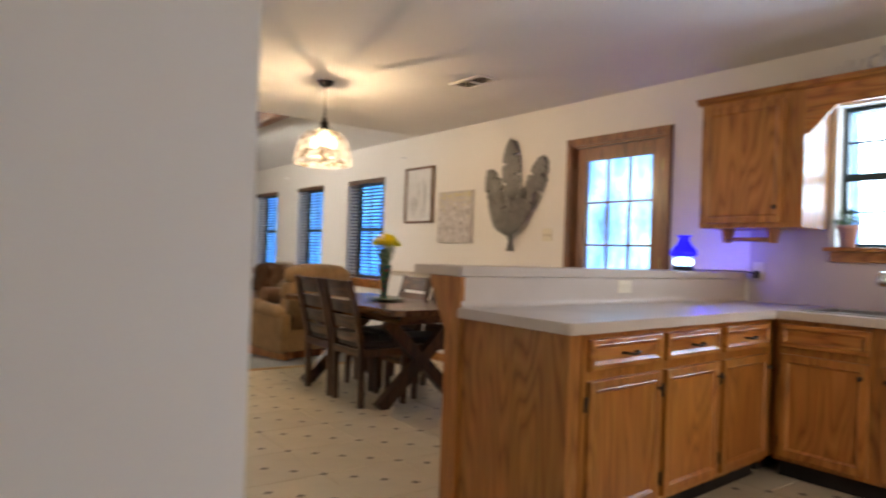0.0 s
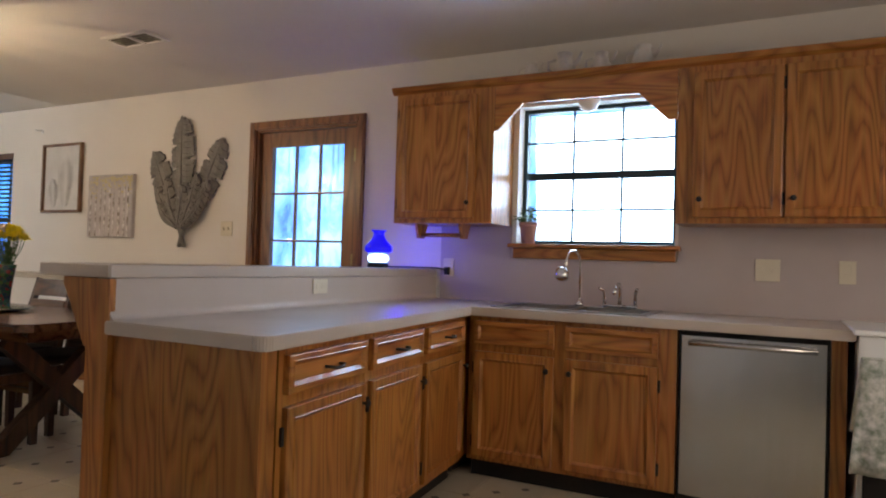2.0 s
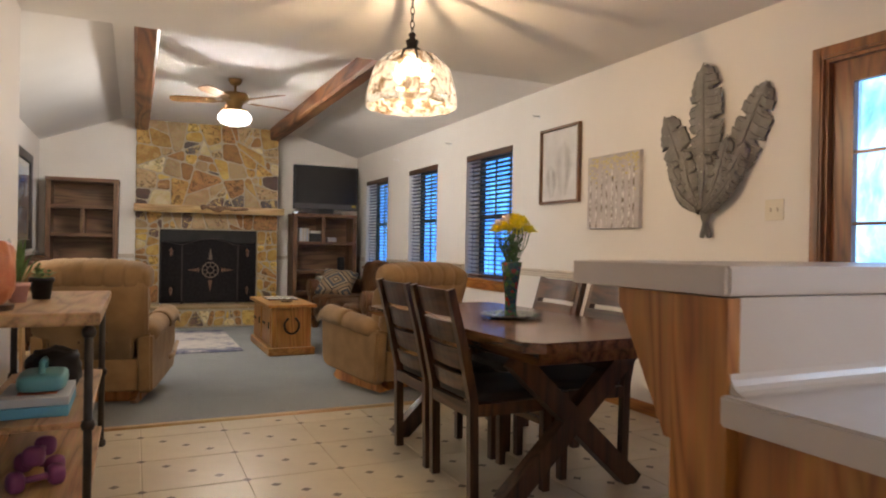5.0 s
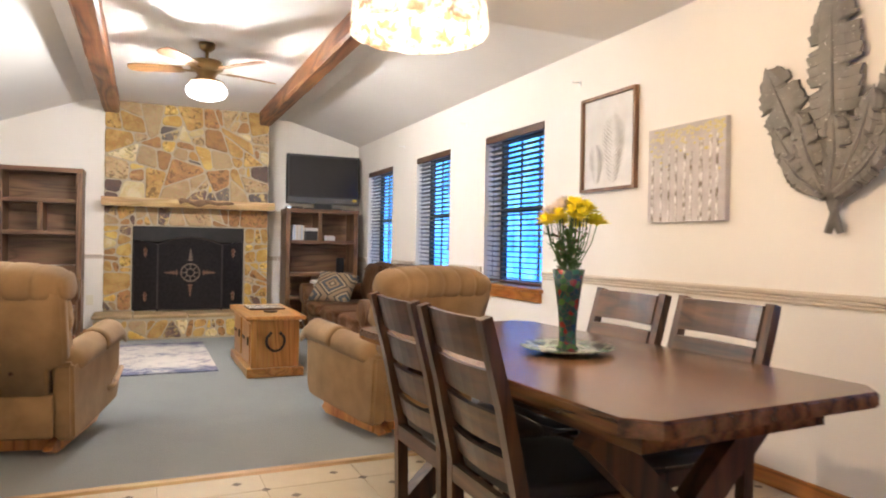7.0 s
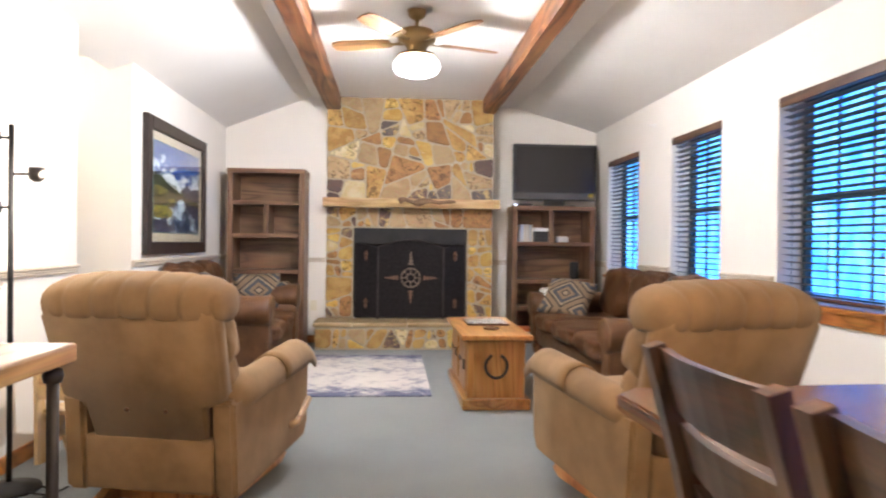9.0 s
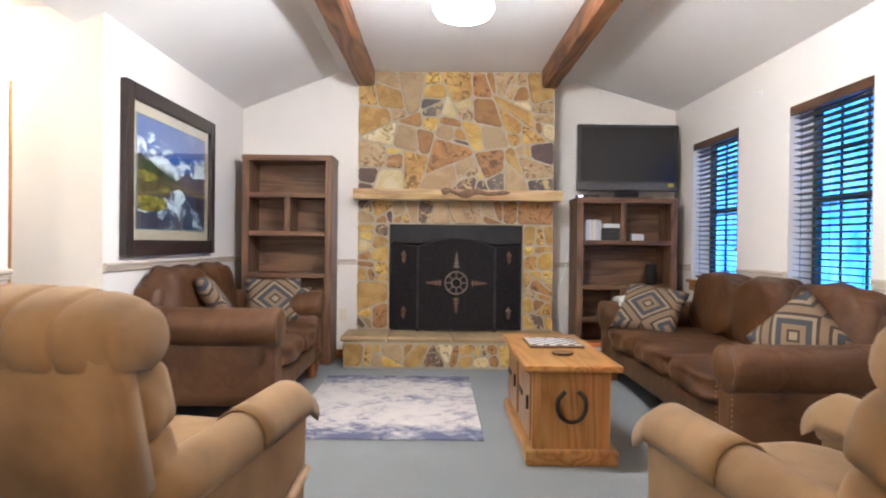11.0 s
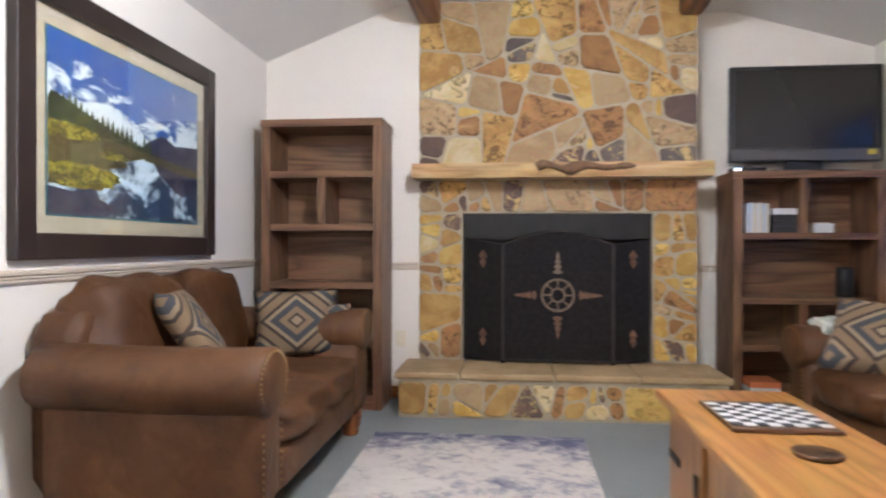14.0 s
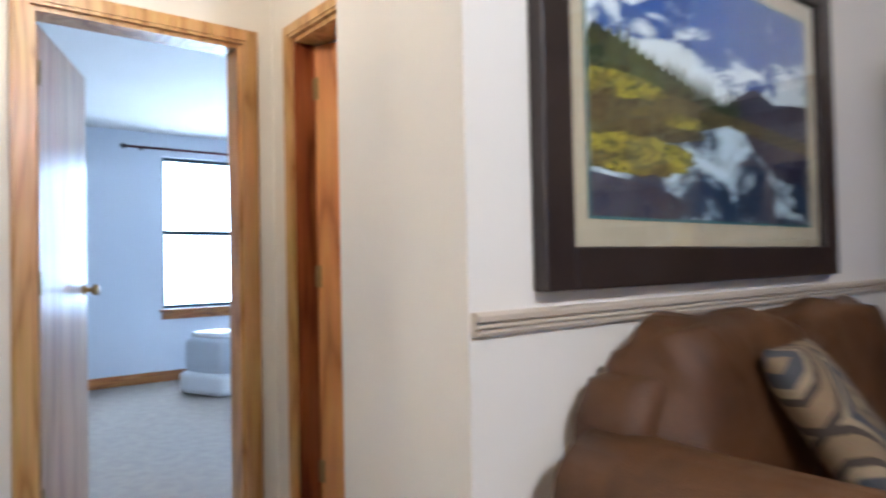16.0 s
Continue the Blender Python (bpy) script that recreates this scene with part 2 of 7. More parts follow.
BEDCARPET = surface("bedroom_carpet", (0.42, 0.36, 0.30), (0.36, 0.31, 0.27), 14, 0.95, 300, 0.8, dist=0.01)
VINYL = surface("vinyl_tile", (0.54, 0.465, 0.33), (0.50, 0.43, 0.305), 5, 0.33, 200, 0.05, jitter=0.04)
GROUT = surface("vinyl_joint", (0.52, 0.445, 0.315), (0.49, 0.42, 0.295), 5, 0.5, 200, 0.05)
INLAY = surface("vinyl_inlay", (0.10, 0.075, 0.05), (0.13, 0.10, 0.07), 5, 0.4, 200, 0.05)
TRIM = surface("painted_rail", (0.60, 0.52, 0.42), (0.55, 0.47, 0.38), 3, 0.5, 200, 0.08)
IVORY = plain("ivory_plastic", (0.72, 0.66, 0.52), 0.4)
WHITE = plain("white_plastic", (0.82, 0.82, 0.82), 0.35)


# ---- mesh helpers ----
def mesh_ob(name, bm, material, smooth=False):
    me = bpy.data.meshes.new(name)
    bm.normal_update()
    bm.to_mesh(me)
    bm.free()
    if smooth:
        for p in me.polygons:
            p.use_smooth = True
    me.materials.append(material)
    return new(name, me)


def part(name, bm, material, parent, label="", smooth=False):
    ob = mesh_ob(name, bm, material, smooth)
    ob.parent = parent
    ob.matrix_parent_inverse = parent.matrix_world.inverted() if False else Matrix.Identity(4)
    if label:
        ob["label"] = label
    return ob


def thing(name, place, label, category, group="", turn=0.0, kind=""):
    ob = new(name)
    ob.matrix_basis = pose(*place, 0, 0, turn)
    ob.empty_display_size = 0.1
    return tagged(ob, label, category, group, kind)


def solid(name, bm, material, label, category, group="", place=(0, 0, 0), kind="", smooth=False):
    ob = mesh_ob(name, bm, material, smooth)
    ob.matrix_basis = pose(*place)
    return tagged(ob, label, category, group, kind)


def box(bm, x0, y0, z0, x1, y1, z1, bevel=0.0, seg=2):
    vs = [bm.verts.new(p) for p in ((x0, y0, z0), (x1, y0, z0), (x1, y1, z0), (x0, y1, z0), (x0, y0, z1), (x1, y0, z1), (x1, y1, z1), (x0, y1, z1))]
    fs = [bm.faces.new([vs[i] for i in q]) for q in ((3, 2, 1, 0), (4, 5, 6, 7), (0, 1, 5, 4), (1, 2, 6, 5), (2, 3, 7, 6), (3, 0, 4, 7))]
    if bevel:
        es = list({e for f in fs for e in f.edges})
        bmesh.ops.bevel(bm, geom=es, offset=bevel, segments=seg, profile=0.5, affect="EDGES")
    return bm


def B(*a, bevel=0.0, seg=2):
    return box(bmesh.new(), *a, bevel=bevel, seg=seg)


def prism(bm, poly, lo, hi, axis="y"):
    """A polygon in the plane across an axis, drawn out from lo to hi along it."""
    def at(p, h):
        a, b = p
        return {"x": (h, a, b), "y": (a, h, b), "z": (a, b, h)}[axis]
    A = [bm.verts.new(at(p, lo)) for p in poly]
    C = [bm.verts.new(at(p, hi)) for p in poly]
    n = len(poly)
    bm.faces.new(A)
    bm.faces.new(C[::-1])
    for i in range(n):
        bm.faces.new((A[i], A[(i + 1) % n], C[(i + 1) % n], C[i])[::-1])
    bmesh.ops.recalc_face_normals(bm, faces=bm.faces[:])
    return bm


def lathe(bm, profile, seg=24, place=(0, 0, 0), wob=0.0):
    rings = []
    for r, z in profile:
        rings.append([bm.verts.new((place[0] + r * math.cos(2 * math.pi * i / seg) * (1 + wob * math.sin(3 * i)), place[1] + r * math.sin(2 * math.pi * i / seg), place[2] + z)) for i in range(seg)])
    for a, b in zip(rings, rings[1:]):
        for i in range(seg):
            j = (i + 1) % seg
            bm.faces.new((a[i], a[j], b[j], b[i]))
    bm.faces.new(rings[0][::-1])
    bm.faces.new(rings[-1])
    return bm


def tube(bm, pts, radius, seg=8):
    pts = [Vector(p) for p in pts]
    rings = []
    for i, p in enumerate(pts):
        d = (pts[min(i + 1, len(pts) - 1)] - pts[max(i - 1, 0)]).normalized()
        u = d.orthogonal().normalized() if i == 0 else (rings_u - d * rings_u.dot(d)).normalized()
        rings_u = u
        v = d.cross(u)
        r = radius[i] if isinstance(radius, (list, tuple)) else radius
        rings.append([bm.verts.new(p + r * (math.cos(2 * math.pi * k / seg) * u + math.sin(2 * math.pi * k / seg) * v)) for k in range(seg)])
    for a, b in zip(rings, rings[1:]):
        for k in range(seg):
            j = (k + 1) % seg
            bm.faces.new((a[k], a[j], b[j], b[k]))
    bm.faces.new(rings[0][::-1])
    bm.faces.new(rings[-1])
    return bm


def soft(bm, x0, y0, z0, x1, y1, z1, power=0.35, n=8, seed=0, rough=0.0):
    """A pillow-like box: a cube's grid pulled towards a rounded block."""
    cx, cy, cz = (x0 + x1) / 2, (y0 + y1) / 2, (z0 + z1) / 2
    hx, hy, hz = (x1 - x0) / 2, (y1 - y0) / 2, (z1 - z0) / 2
    had = set(bm.verts)
    r = bmesh.ops.create_cube(bm, size=2.0)
    es = list({e for v in r["verts"] for e in v.link_edges})
    bmesh.ops.subdivide_edges(bm, edges=es, cuts=n, use_grid_fill=True)
    vs = [v for v in bm.verts if v not in had]
    e = 2 / power
    for v in vs:
        p = v.co
        k = (abs(p.x) ** e + abs(p.y) ** e + abs(p.z) ** e) ** (1 / e)
        q = p / k
        w = 1 + rough * noise.noise(Vector((p.x * 1.7 + seed, p.y * 1.7, p.z * 1.7)))
        v.co = (cx + q.x * hx * w, cy + q.y * hy * w, cz + q.z * hz * w)
    return bm


def wall_cells(bm, u0, u1, v0, v1, holes, make):
    us = sorted({u0, u1, *[h[0] for h in holes], *[h[1] for h in holes]})
    vs = sorted({v0, v1, *[h[2] for h in holes], *[h[3] for h in holes]})
    for a, b in zip(us, us[1:]):
        run = None
        for c, d in zip(vs, vs[1:]):
            m, k = (a + b) / 2, (c + d) / 2
            if any(h[0] < m < h[1] and h[2] < k < h[3] for h in holes):
                if run:
                    make(bm, a, b, *run)
                run = None
            else:
                run = (run[0], d) if run else (c, d)
        if run:
            make(bm, a, b, *run)
    return bm


def wall_x(name, x0, x1, y0, y1, z0, z1, holes, material, label):
    bm = wall_cells(bmesh.new(), y0, y1, z0, z1, holes, lambda m, a, b, c, d: box(m, x0, a, c, x1, b, d))
    return solid(name, bm, material, label, "wall", kind="structure")


def wall_y(name, y0, y1, x0, x1, z0, z1, holes, material, label):
    bm = wall_cells(bmesh.new(), x0, x1, z0, z1, holes, lambda m, a, b, c, d: box(m, a, y0, c, b, y1, d))
    return solid(name, bm, material, label, "wall", kind="structure")


# ---- structure ----
WIN = [(8.0, 8.96), (9.71, 10.61), (11.40, 12.36)]
WZ = (0.80, 2.09)
KW = (1.80, 2.74, 1.28, 2.13)
KD = (3.94, 4.88, 0.0, 2.12)
wall_x("wall_east", 5.0, 5.22, -0.6, 13.0, -0.1, 2.9, [(a, b, *WZ) for a, b in WIN] + [KW, KD], WALL, "warm off-white painted drywall wall with windows")
wall_y("wall_north_1", 12.45, 12.62, 0.5, 1.80, -0.1, 2.95, [], WALL, "warm off-white painted wall beside the fireplace")
wall_y("wall_north_2", 12.85, 13.0, 3.66, 5.0, -0.1, 2.95, [], WALL, "warm off-white painted wall behind the television")
wall_y("wall_north_3", 12.75, 12.95, 1.80, 3.66, -0.1, 2.95, [], WALL, "plain wall behind the stone chimney")
wall_x("wall_west_1", 0.52, 0.68, 9.76, 12.45, -0.1, 2.9, [], WALL, "off-white painted living room wall")
wall_x("wall_west_2", 0.52, 0.68, 7.28, 8.93, -0.1, 2.9, [], WALL, "off-white painted wall beside the hall opening")
wall_x("wall_west_3", 1.0, 1.16, 3.6, 7.28, -0.1, 2.5, [], WALL, "off-white painted dining room wall")
wall_x("wall_west_4", 0.84, 1.0, 1.615, 3.6, -0.1, 2.5, [], WALL, "off-white painted wall end beside the kitchen")
wall_y("wall_return_1", 7.12, 7.28, 0.52, 1.0, -0.1, 2.9, [], WALL, "off-white wall return")
wall_y("wall_return_2", 1.615, 1.75, -0.9, 0.84, -0.1, 2.5, [], WALL, "off-white painted partition")
wall_x("wall_west_5", -1.0, -0.9, -1.3, 1.74, -0.1, 2.5, [], WALL, "plain wall behind the walker")
# the hole in the south wall is invented, to let the fill lamp in
wall_y("wall_south", -0.6, -0.45, -0.9, 5.0, -0.1, 2.5, [(2.2, 3.8, 0.9, 2.1)], WALL, "plain kitchen end wall with an opening added for a fill lamp")
# hall
wall_y("wall_hall_1", 8.77, 8.93, -1.12, 0.52, -0.1, 2.5, [], WALL, "off-white hall wall")
wall_y("wall_hall_2", 9.76, 9.92, 0.17, 0.52, -0.1, 2.5, [], WALL, "off-white wall end at the hall")
wall_x("wall_hall_3", 0.17, 0.3, 9.92, 10.12, -0.1, 2.5, [], WALL, "off-white hall return")
wall_y("wall_hall_4", 10.12, 10.24, -1.12, 0.17, -0.1, 2.5, [(-0.80, -0.06, -0.1, 2.03)], WALL, "off-white hall wall with a door opening")
wall_x("wall_hall_5", -1.12, -1.0, 8.93, 10.12, -0.1, 2.5, [(9.21, 9.98, -0.1, 2.03)], WALL, "off-white hall end wall with a door opening")
solid("ceiling_hall", B(-1.12, 8.85, 2.42, 0.68, 10.24, 2.5), CEIL, "white hall ceiling", "ceiling", kind="structure")
# ceilings
solid("ceiling_dining", B(-1.0, -0.6, 2.5, 5.0, 7.3, 2.95), CEIL, "white textured flat ceiling over kitchen and dining", "ceiling", kind="structure")
prof = [(0.52, 2.33), (1.62, 2.76), (4.02, 2.78), (5.0, 2.50), (5.16, 2.5), (5.16, 3.1), (0.52, 3.1)]
solid("ceiling_living", prism(bmesh.new(), prof, 7.3, 13.0, "y"), CEIL, "white textured tray ceiling with sloped sides", "ceiling", kind="structure")
# floors
solid("floor_vinyl_base", B(-1.0, -0.6, -0.08, 5.0, 7.0, -0.004), GROUT, "cream sheet vinyl floor with dark diamond inlays", "floor", kind="structure")
solid("floor_carpet", B(0.5, 7.0, -0.08, 5.0, 12.9, 0.0), CARPET, "grey-blue low pile carpet", "floor", kind="structure")
solid("floor_hall", B(-1.12, 8.85, -0.08, 0.5, 10.3, 0.0), CARPET, "grey-blue low pile carpet in the hall", "floor", kind="structure")
# bedroom and closet behind the hall doors
solid("floor_bedroom", B(-5.7, 8.0, -0.08, -1.12, 13.2, -0.002), BEDCARPET, "beige looped bedroom carpet", "floor", kind="structure")
BW = (10.85, 12.05, 0.70, 2.20)
wall_x("wall_bedroom_1", -5.24, -5.1, 8.0, 13.2, -0.1, 2.5, [BW], BEDWALL, "pale bedroom wall with a window")
wall_y("wall_bedroom_2", 13.0, 13.2, -5.1, -1.12, -0.1, 2.5, [], BEDWALL, "pale bedroom wall")
wall_y("wall_bedroom_3", 8.0, 8.15, -5.1, -1.12, -0.1, 2.5, [], BEDWALL, "pale bedroom wall")
wall_x("wall_bedroom_4", -1.24, -1.12, 10.24, 13.0, -0.1, 2.5, [], BEDWALL, "pale bedroom wall")
wall_x("wall_bedroom_5", -1.24, -1.12, 8.15, 8.93, -0.1, 2.5, [], BEDWALL, "pale bedroom wall")
solid("ceiling_bedroom", B(-5.24, 8.0, 2.42, -1.12, 13.2, 2.5), CEIL, "white bedroom ceiling", "ceiling", kind="structure")
wall_y("wall_closet", 11.0, 11.1, -1.12, 0.5, -0.1, 2.5, [], WALL, "plain closet wall")
solid("floor_closet", B(-1.12, 10.3, -0.08, 0.5, 11.1, -0.002), BEDCARPET, "beige closet floor", "floor", kind="structure")
solid("ceiling_closet", B(-1.12, 10.24, 2.42, 0.52, 11.1, 2.5), CEIL, "white closet ceiling", "ceiling", kind="structure")

# ---- kitchen ----
CERAM0 = plain("frosted_glass", (0.82, 0.84, 0.84), 0.3)
def panel_door(x0, x1, z0, z1, y, t=0.02, frame_w=0.055, depth=0.008):
    """A framed door: the front (towards -y) inset and sunk, with a moulded step."""
    bm = B(x0, y - t, z0, x1, y, z1)
    f = min(bm.faces, key=lambda q: q.calc_center_median().y)
    bmesh.ops.inset_region(bm, faces=[f], thickness=0.006, depth=0.004)
    bmesh.ops.inset_region(bm, faces=[f], thickness=0.007, depth=0.002)
    bmesh.ops.inset_region(bm, faces=[f], thickness=frame_w - 0.012, depth=0.0)
    bmesh.ops.inset_region(bm, faces=[f], thickness=0.005, depth=0.0025)
    bmesh.ops.inset_region(bm, faces=[f], thickness=0.016, depth=-depth * 1.4)
    bmesh.ops.inset_region(bm, faces=[f], thickness=0.004, depth=-0.002)
    return bm


def knob(parent, x, y, z, r=0.014):
    bm = lathe(bmesh.new(), [(0.005, 0), (0.005, 0.012), (r, 0.018), (r, 0.026), (r * 0.6, 0.03)], 12)
    bmesh.ops.rotate(bm, verts=bm.verts, matrix=Matrix.Rotation(radians(90), 3, "X"))
    bmesh.ops.translate(bm, verts=bm.verts, vec=(x, y, z))
    return part("knob", bm, IRON, parent, "", True)


def pull(parent, x, y, z, w=0.09):
    pts = [(x - w / 2, y, z), (x - w / 2, y - 0.022, z), (x - w / 4, y - 0.03, z - 0.004), (x + w / 4, y - 0.03, z - 0.004), (x + w / 2, y - 0.022, z), (x + w / 2, y, z)]
    return part("handle", tube(bmesh.new(), pts, 0.0055), IRON, parent, "", True)


def hinge(parent, x, y, z):
    return part("hinge", B(x - 0.006, y - 0.012, z - 0.03, x + 0.006, y, z + 0.03, bevel=0.003), IRON, parent)


def base_unit(name, place, turn, w, label, splits, drawers=True, depth=0.58):
    c = thing(name, place, label, "cabinet", "base cabinets", turn)
    bm = B(0, 0, 0.10, w, depth, 0.872)
    box(bm, 0, 0.07, 0.0, w, depth, 0.10)
    part("body", bm, OAK, c)
    part("toe_kick", B(0.002, 0.062, 0.001, w - 0.002, 0.069, 0.098), BLACK, c, "dark recessed toe kick")
    for a, b, side in splits:
        if drawers:
            d = part("drawer_front", panel_door(a, b, 0.722, 0.845, -0.001, 0.022, 0.032, 0.008), OAKX, c)
            if drawers == "pull":
                pull(d, (a + b) / 2, -0.024, 0.784)
        top = 0.682 if drawers else 0.85
        d = part("door", panel_door(a, b, 0.125, top, -0.001), OAK, c)
        kx = b - 0.03 if side == "r" else a + 0.03
        knob(d, kx, -0.026, top - 0.07)
        hx = a - 0.007 if side == "r" else b + 0.007
        hinge(d, hx, -0.001, 0.2)
        hinge(d, hx, -0.001, top - 0.09)
    return c


# the peninsula stands a few degrees off square
SKEW = math.degrees(math.atan2(0.145, 1.70))
PEN = (2.64, 2.632)


def along(u):
    return (PEN[0] + u * math.cos(radians(SKEW)), PEN[1] + u * math.sin(radians(SKEW)), 0)


PX = [0.06, 0.615, 1.15, 1.70]
for i in range(3):
    w = PX[i + 1] - PX[i]
    base_unit("base_cabinet", along(PX[i]), SKEW, w - 0.003, "oak base cabinet with one drawer over a framed door", [(0.027, w - 0.022, "r")], "pull", 0.50)
corner = thing("corner_cabinet", (4.345, 2.80, 0), "oak corner filler between two cabinet runs", "cabinet", "base cabinets")
part("body", B(0, 0, 0.10, 0.60, 0.46, 0.872), OAK, corner)
part("toe_kick", B(0.08, 0.07, 0, 0.56, 0.12, 0.098), BLACK, corner)
endp = thing("end_panel", (2.618, 2.632, 0), "oak plywood end panel with cathedral grain", "panel")
part("panel", prism(bmesh.new(), [(0.0, 0.0), (0.075, 0.006), (0.04, 0.05), (0.04, 0.655), (0.0, 0.655)], 0.0, 0.872, "z"), OAK, endp)
part("edge_strip", B(-0.004, -0.003, 0, 0.03, 0.03, 0.872), OAK, endp)
base_unit("sink_cabinet", (4.40, 2.765, 0), -90, 1.07, "oak sink cabinet with two false drawers and two doors", [(0.035, 0.475, "r"), (0.535, 0.985, "l")], True, 0.59)
fill = thing("filler_panel", (4.42, 1.066, 0), "narrow oak filler beside the dishwasher", "panel", "", -90)
part("panel", B(0, 0, 0.0, 0.06, 0.57, 0.872), OAK, fill)

dw = thing("dishwasher", (4.40, 1.69, 0), "brushed stainless steel dishwasher with a bar handle", "dishwasher", "", -90)
part("case", B(0.0, 0.02, 0.002, 0.622, 0.57, 0.868), BLACK, dw, "black surround")
cv = [(0.016 + 0.59 * k / 12, -0.012 - 0.013 * (1 - (k / 6 - 1) ** 2) ** 0.7) for k in range(13)]
part("door", prism(bmesh.new(), cv + [(0.606, 0.018), (0.016, 0.018)], 0.11, 0.845, "z"), BRUSHED, dw)
part("handle", tube(bmesh.new(), [(0.05, -0.05, 0.815), (0.31, -0.055, 0.815), (0.572, -0.05, 0.815)], 0.012, 10), BRUSHED, dw, "", True)
for hx in (0.06, 0.56):
    part("bracket", B(hx - 0.008, -0.05, 0.806, hx + 0.008, -0.018, 0.824, bevel=0.003), STEEL, dw)
part("kick_plate", B(0.02, 0.03, 0.004, 0.6, 0.05, 0.105), BLACK, dw)

# countertop in one L, with the sink let in
ct = thing("countertop", (0, 0, 0), "beige laminate countertop with a rounded front edge", "countertop")
SINK = (4.47, 1.86, 4.90, 2.66)


def slab(bm, x0, y0, x1, y1, z0=0.873, z1=0.915):
    return box(bm, x0, y0, z0, x1, y1, z1)


bm = bmesh.new()
poly = [(2.597, 2.63), (2.625, 2.605), (4.365, 2.755), (4.365, 0.98), (5.0, 0.98), (5.0, SINK[1]), (SINK[0], SINK[1]), (SINK[0], SINK[3]), (SINK[2], SINK[3]), (SINK[2], SINK[1] + 0.0001), (5.0, SINK[1] + 0.0001), (5.0, 3.288), (2.597, 3.288)]
prism(bm, poly, 0.873, 0.915, "z")
part("top", bm, COUNTER, ct)


def edge_strip(name, pts):
    bm = prism(bmesh.new(), pts, 0.871, 0.9165, "z")
    bmesh.ops.bevel(bm, geom=bm.edges[:], offset=0.004, segments=2, affect="EDGES")
    return part(name, bm, COUNTER, ct)


edge_strip("front_lip", [(2.58, 2.612), (2.592, 2.595), (2.612, 2.588), (4.352, 2.738), (4.352, 2.756), (2.628, 2.608), (2.60, 2.634), (2.58, 2.634)])
edge_strip("side_lip", [(4.348, 2.752), (4.348, 0.985), (4.366, 0.985), (4.366, 2.752)])
edge_strip("end_lip", [(2.58, 2.632), (2.5985, 2.632), (2.5985, 3.289), (2.58, 3.289)])
part("cove", prism(bmesh.new(), [(3.259 + 0.030 * math.sin(0.314 * k), 0.946 - 0.030 * math.cos(0.314 * k)) for k in range(6)] + [(3.289, 0.916)], 2.602, 4.99, "x"), COUNTER, ct)

# raised bar
knee = thing("knee_wall", (0, 0, 0), "low partition faced in beige laminate on the kitchen side", "partition", kind="structure")
part("core", B(2.622, 3.29, 0.0, 4.998, 3.385, 1.058), COUNTER, knee)
part("dining_face", B(2.622, 3.387, 0.0, 4.998, 3.402, 1.056), OAK, knee, "oak panelled dining side")
part("end_face", B(2.596, 3.2895, 0.0, 2.621, 3.402, 1.057), OAK, knee, "oak end board")
bar = thing("breakfast_bar", (0, 0, 0), "raised beige laminate breakfast bar top", "bar top")
bm = prism(bmesh.new(), [(2.594, 3.287), (4.998, 3.287), (4.998, 3.665), (2.615, 3.665)], 1.06, 1.105, "z")
bmesh.ops.bevel(bm, geom=bm.edges[:], offset=0.004, segments=2, affect="EDGES")
part("top", bm, COUNTER, bar)
part("edge_band", B(2.588, 3.289, 1.0605, 2.5935, 3.663, 1.1045, bevel=0.0015, seg=1), COUNTER, bar)
for bx in (2.602, 3.7):
    cb = thing("bar_bracket", (bx, 3.4025, 0), "sloped oak bracket under the bar top", "bracket", "bar brackets")
    part("arm", prism(bmesh.new(), [(0.0, 0.82), (0.02, 0.82), (0.125, 1.01), (0.14, 1.03), (0.14, 1.058), (0.0, 1.058)], 0, 0.035, "x"), OAK, cb)


def outlet(place, turn, w=0.075, gangs=1, label="ivory plastic outlet plate on the wall", switch=False, hh=0.058):
    o = thing("switch_plate" if switch else "outlet", place, label, "switch" if switch else "outlet", "", turn)
    part("plate", B(-w / 2, -0.007, -hh, w / 2, -0.0005, hh, bevel=0.002), IVORY, o)
    for k in range(gangs):
        cx = (k - (gangs - 1) / 2) * 0.046
        if switch:
            part("toggle", B(cx - 0.005, -0.018, -0.012, cx + 0.005, -0.006, 0.012, bevel=0.002), IVORY, o)
        else:
            for dz in (-0.022, 0.022):
                dx = 0.0
                if hh < 0.05:
                    dx, dz = dz, 0.0
                part("socket", B(cx + dx - 0.016, -0.0095, dz - 0.014, cx + dx + 0.016, -0.006, dz + 0.014, bevel=0.003), IVORY, o)
    return o


outlet((3.75, 3.289, 1.012), 0, 0.112, hh=0.035)
# the splash behind the sink
sp = thing("backsplash", (0, 0, 0), "grey-mauve laminate backsplash", "backsplash", kind="structure")
wall_bm = wall_cells(bmesh.new(), 0.0, 3.26, 0.916, 1.39, [(1.78, 2.77, 1.19, 1.6)], lambda m, a, b, c, d: box(m, 4.992, a, c, 4.9995, b, d))
part("sheet", wall_bm, SPLASH, sp)
outlet((4.992, 1.33, 1.16), -90, 0.118, 2, "ivory double switch plate on the backsplash", True)
outlet((4.992, 0.97, 1.16), -90)
pl = outlet((4.992, 3.20, 1.12), -90, label="ivory outlet with a black plug in it")
part("plug", B(-0.014, -0.045, -0.05, 0.014, -0.008, 0.0, bevel=0.004), BLACK, pl, "black adaptor plug")
outlet((5.0, 5.16, 1.36), -90, 0.118, 2, "ivory double switch plate beside the door", True)

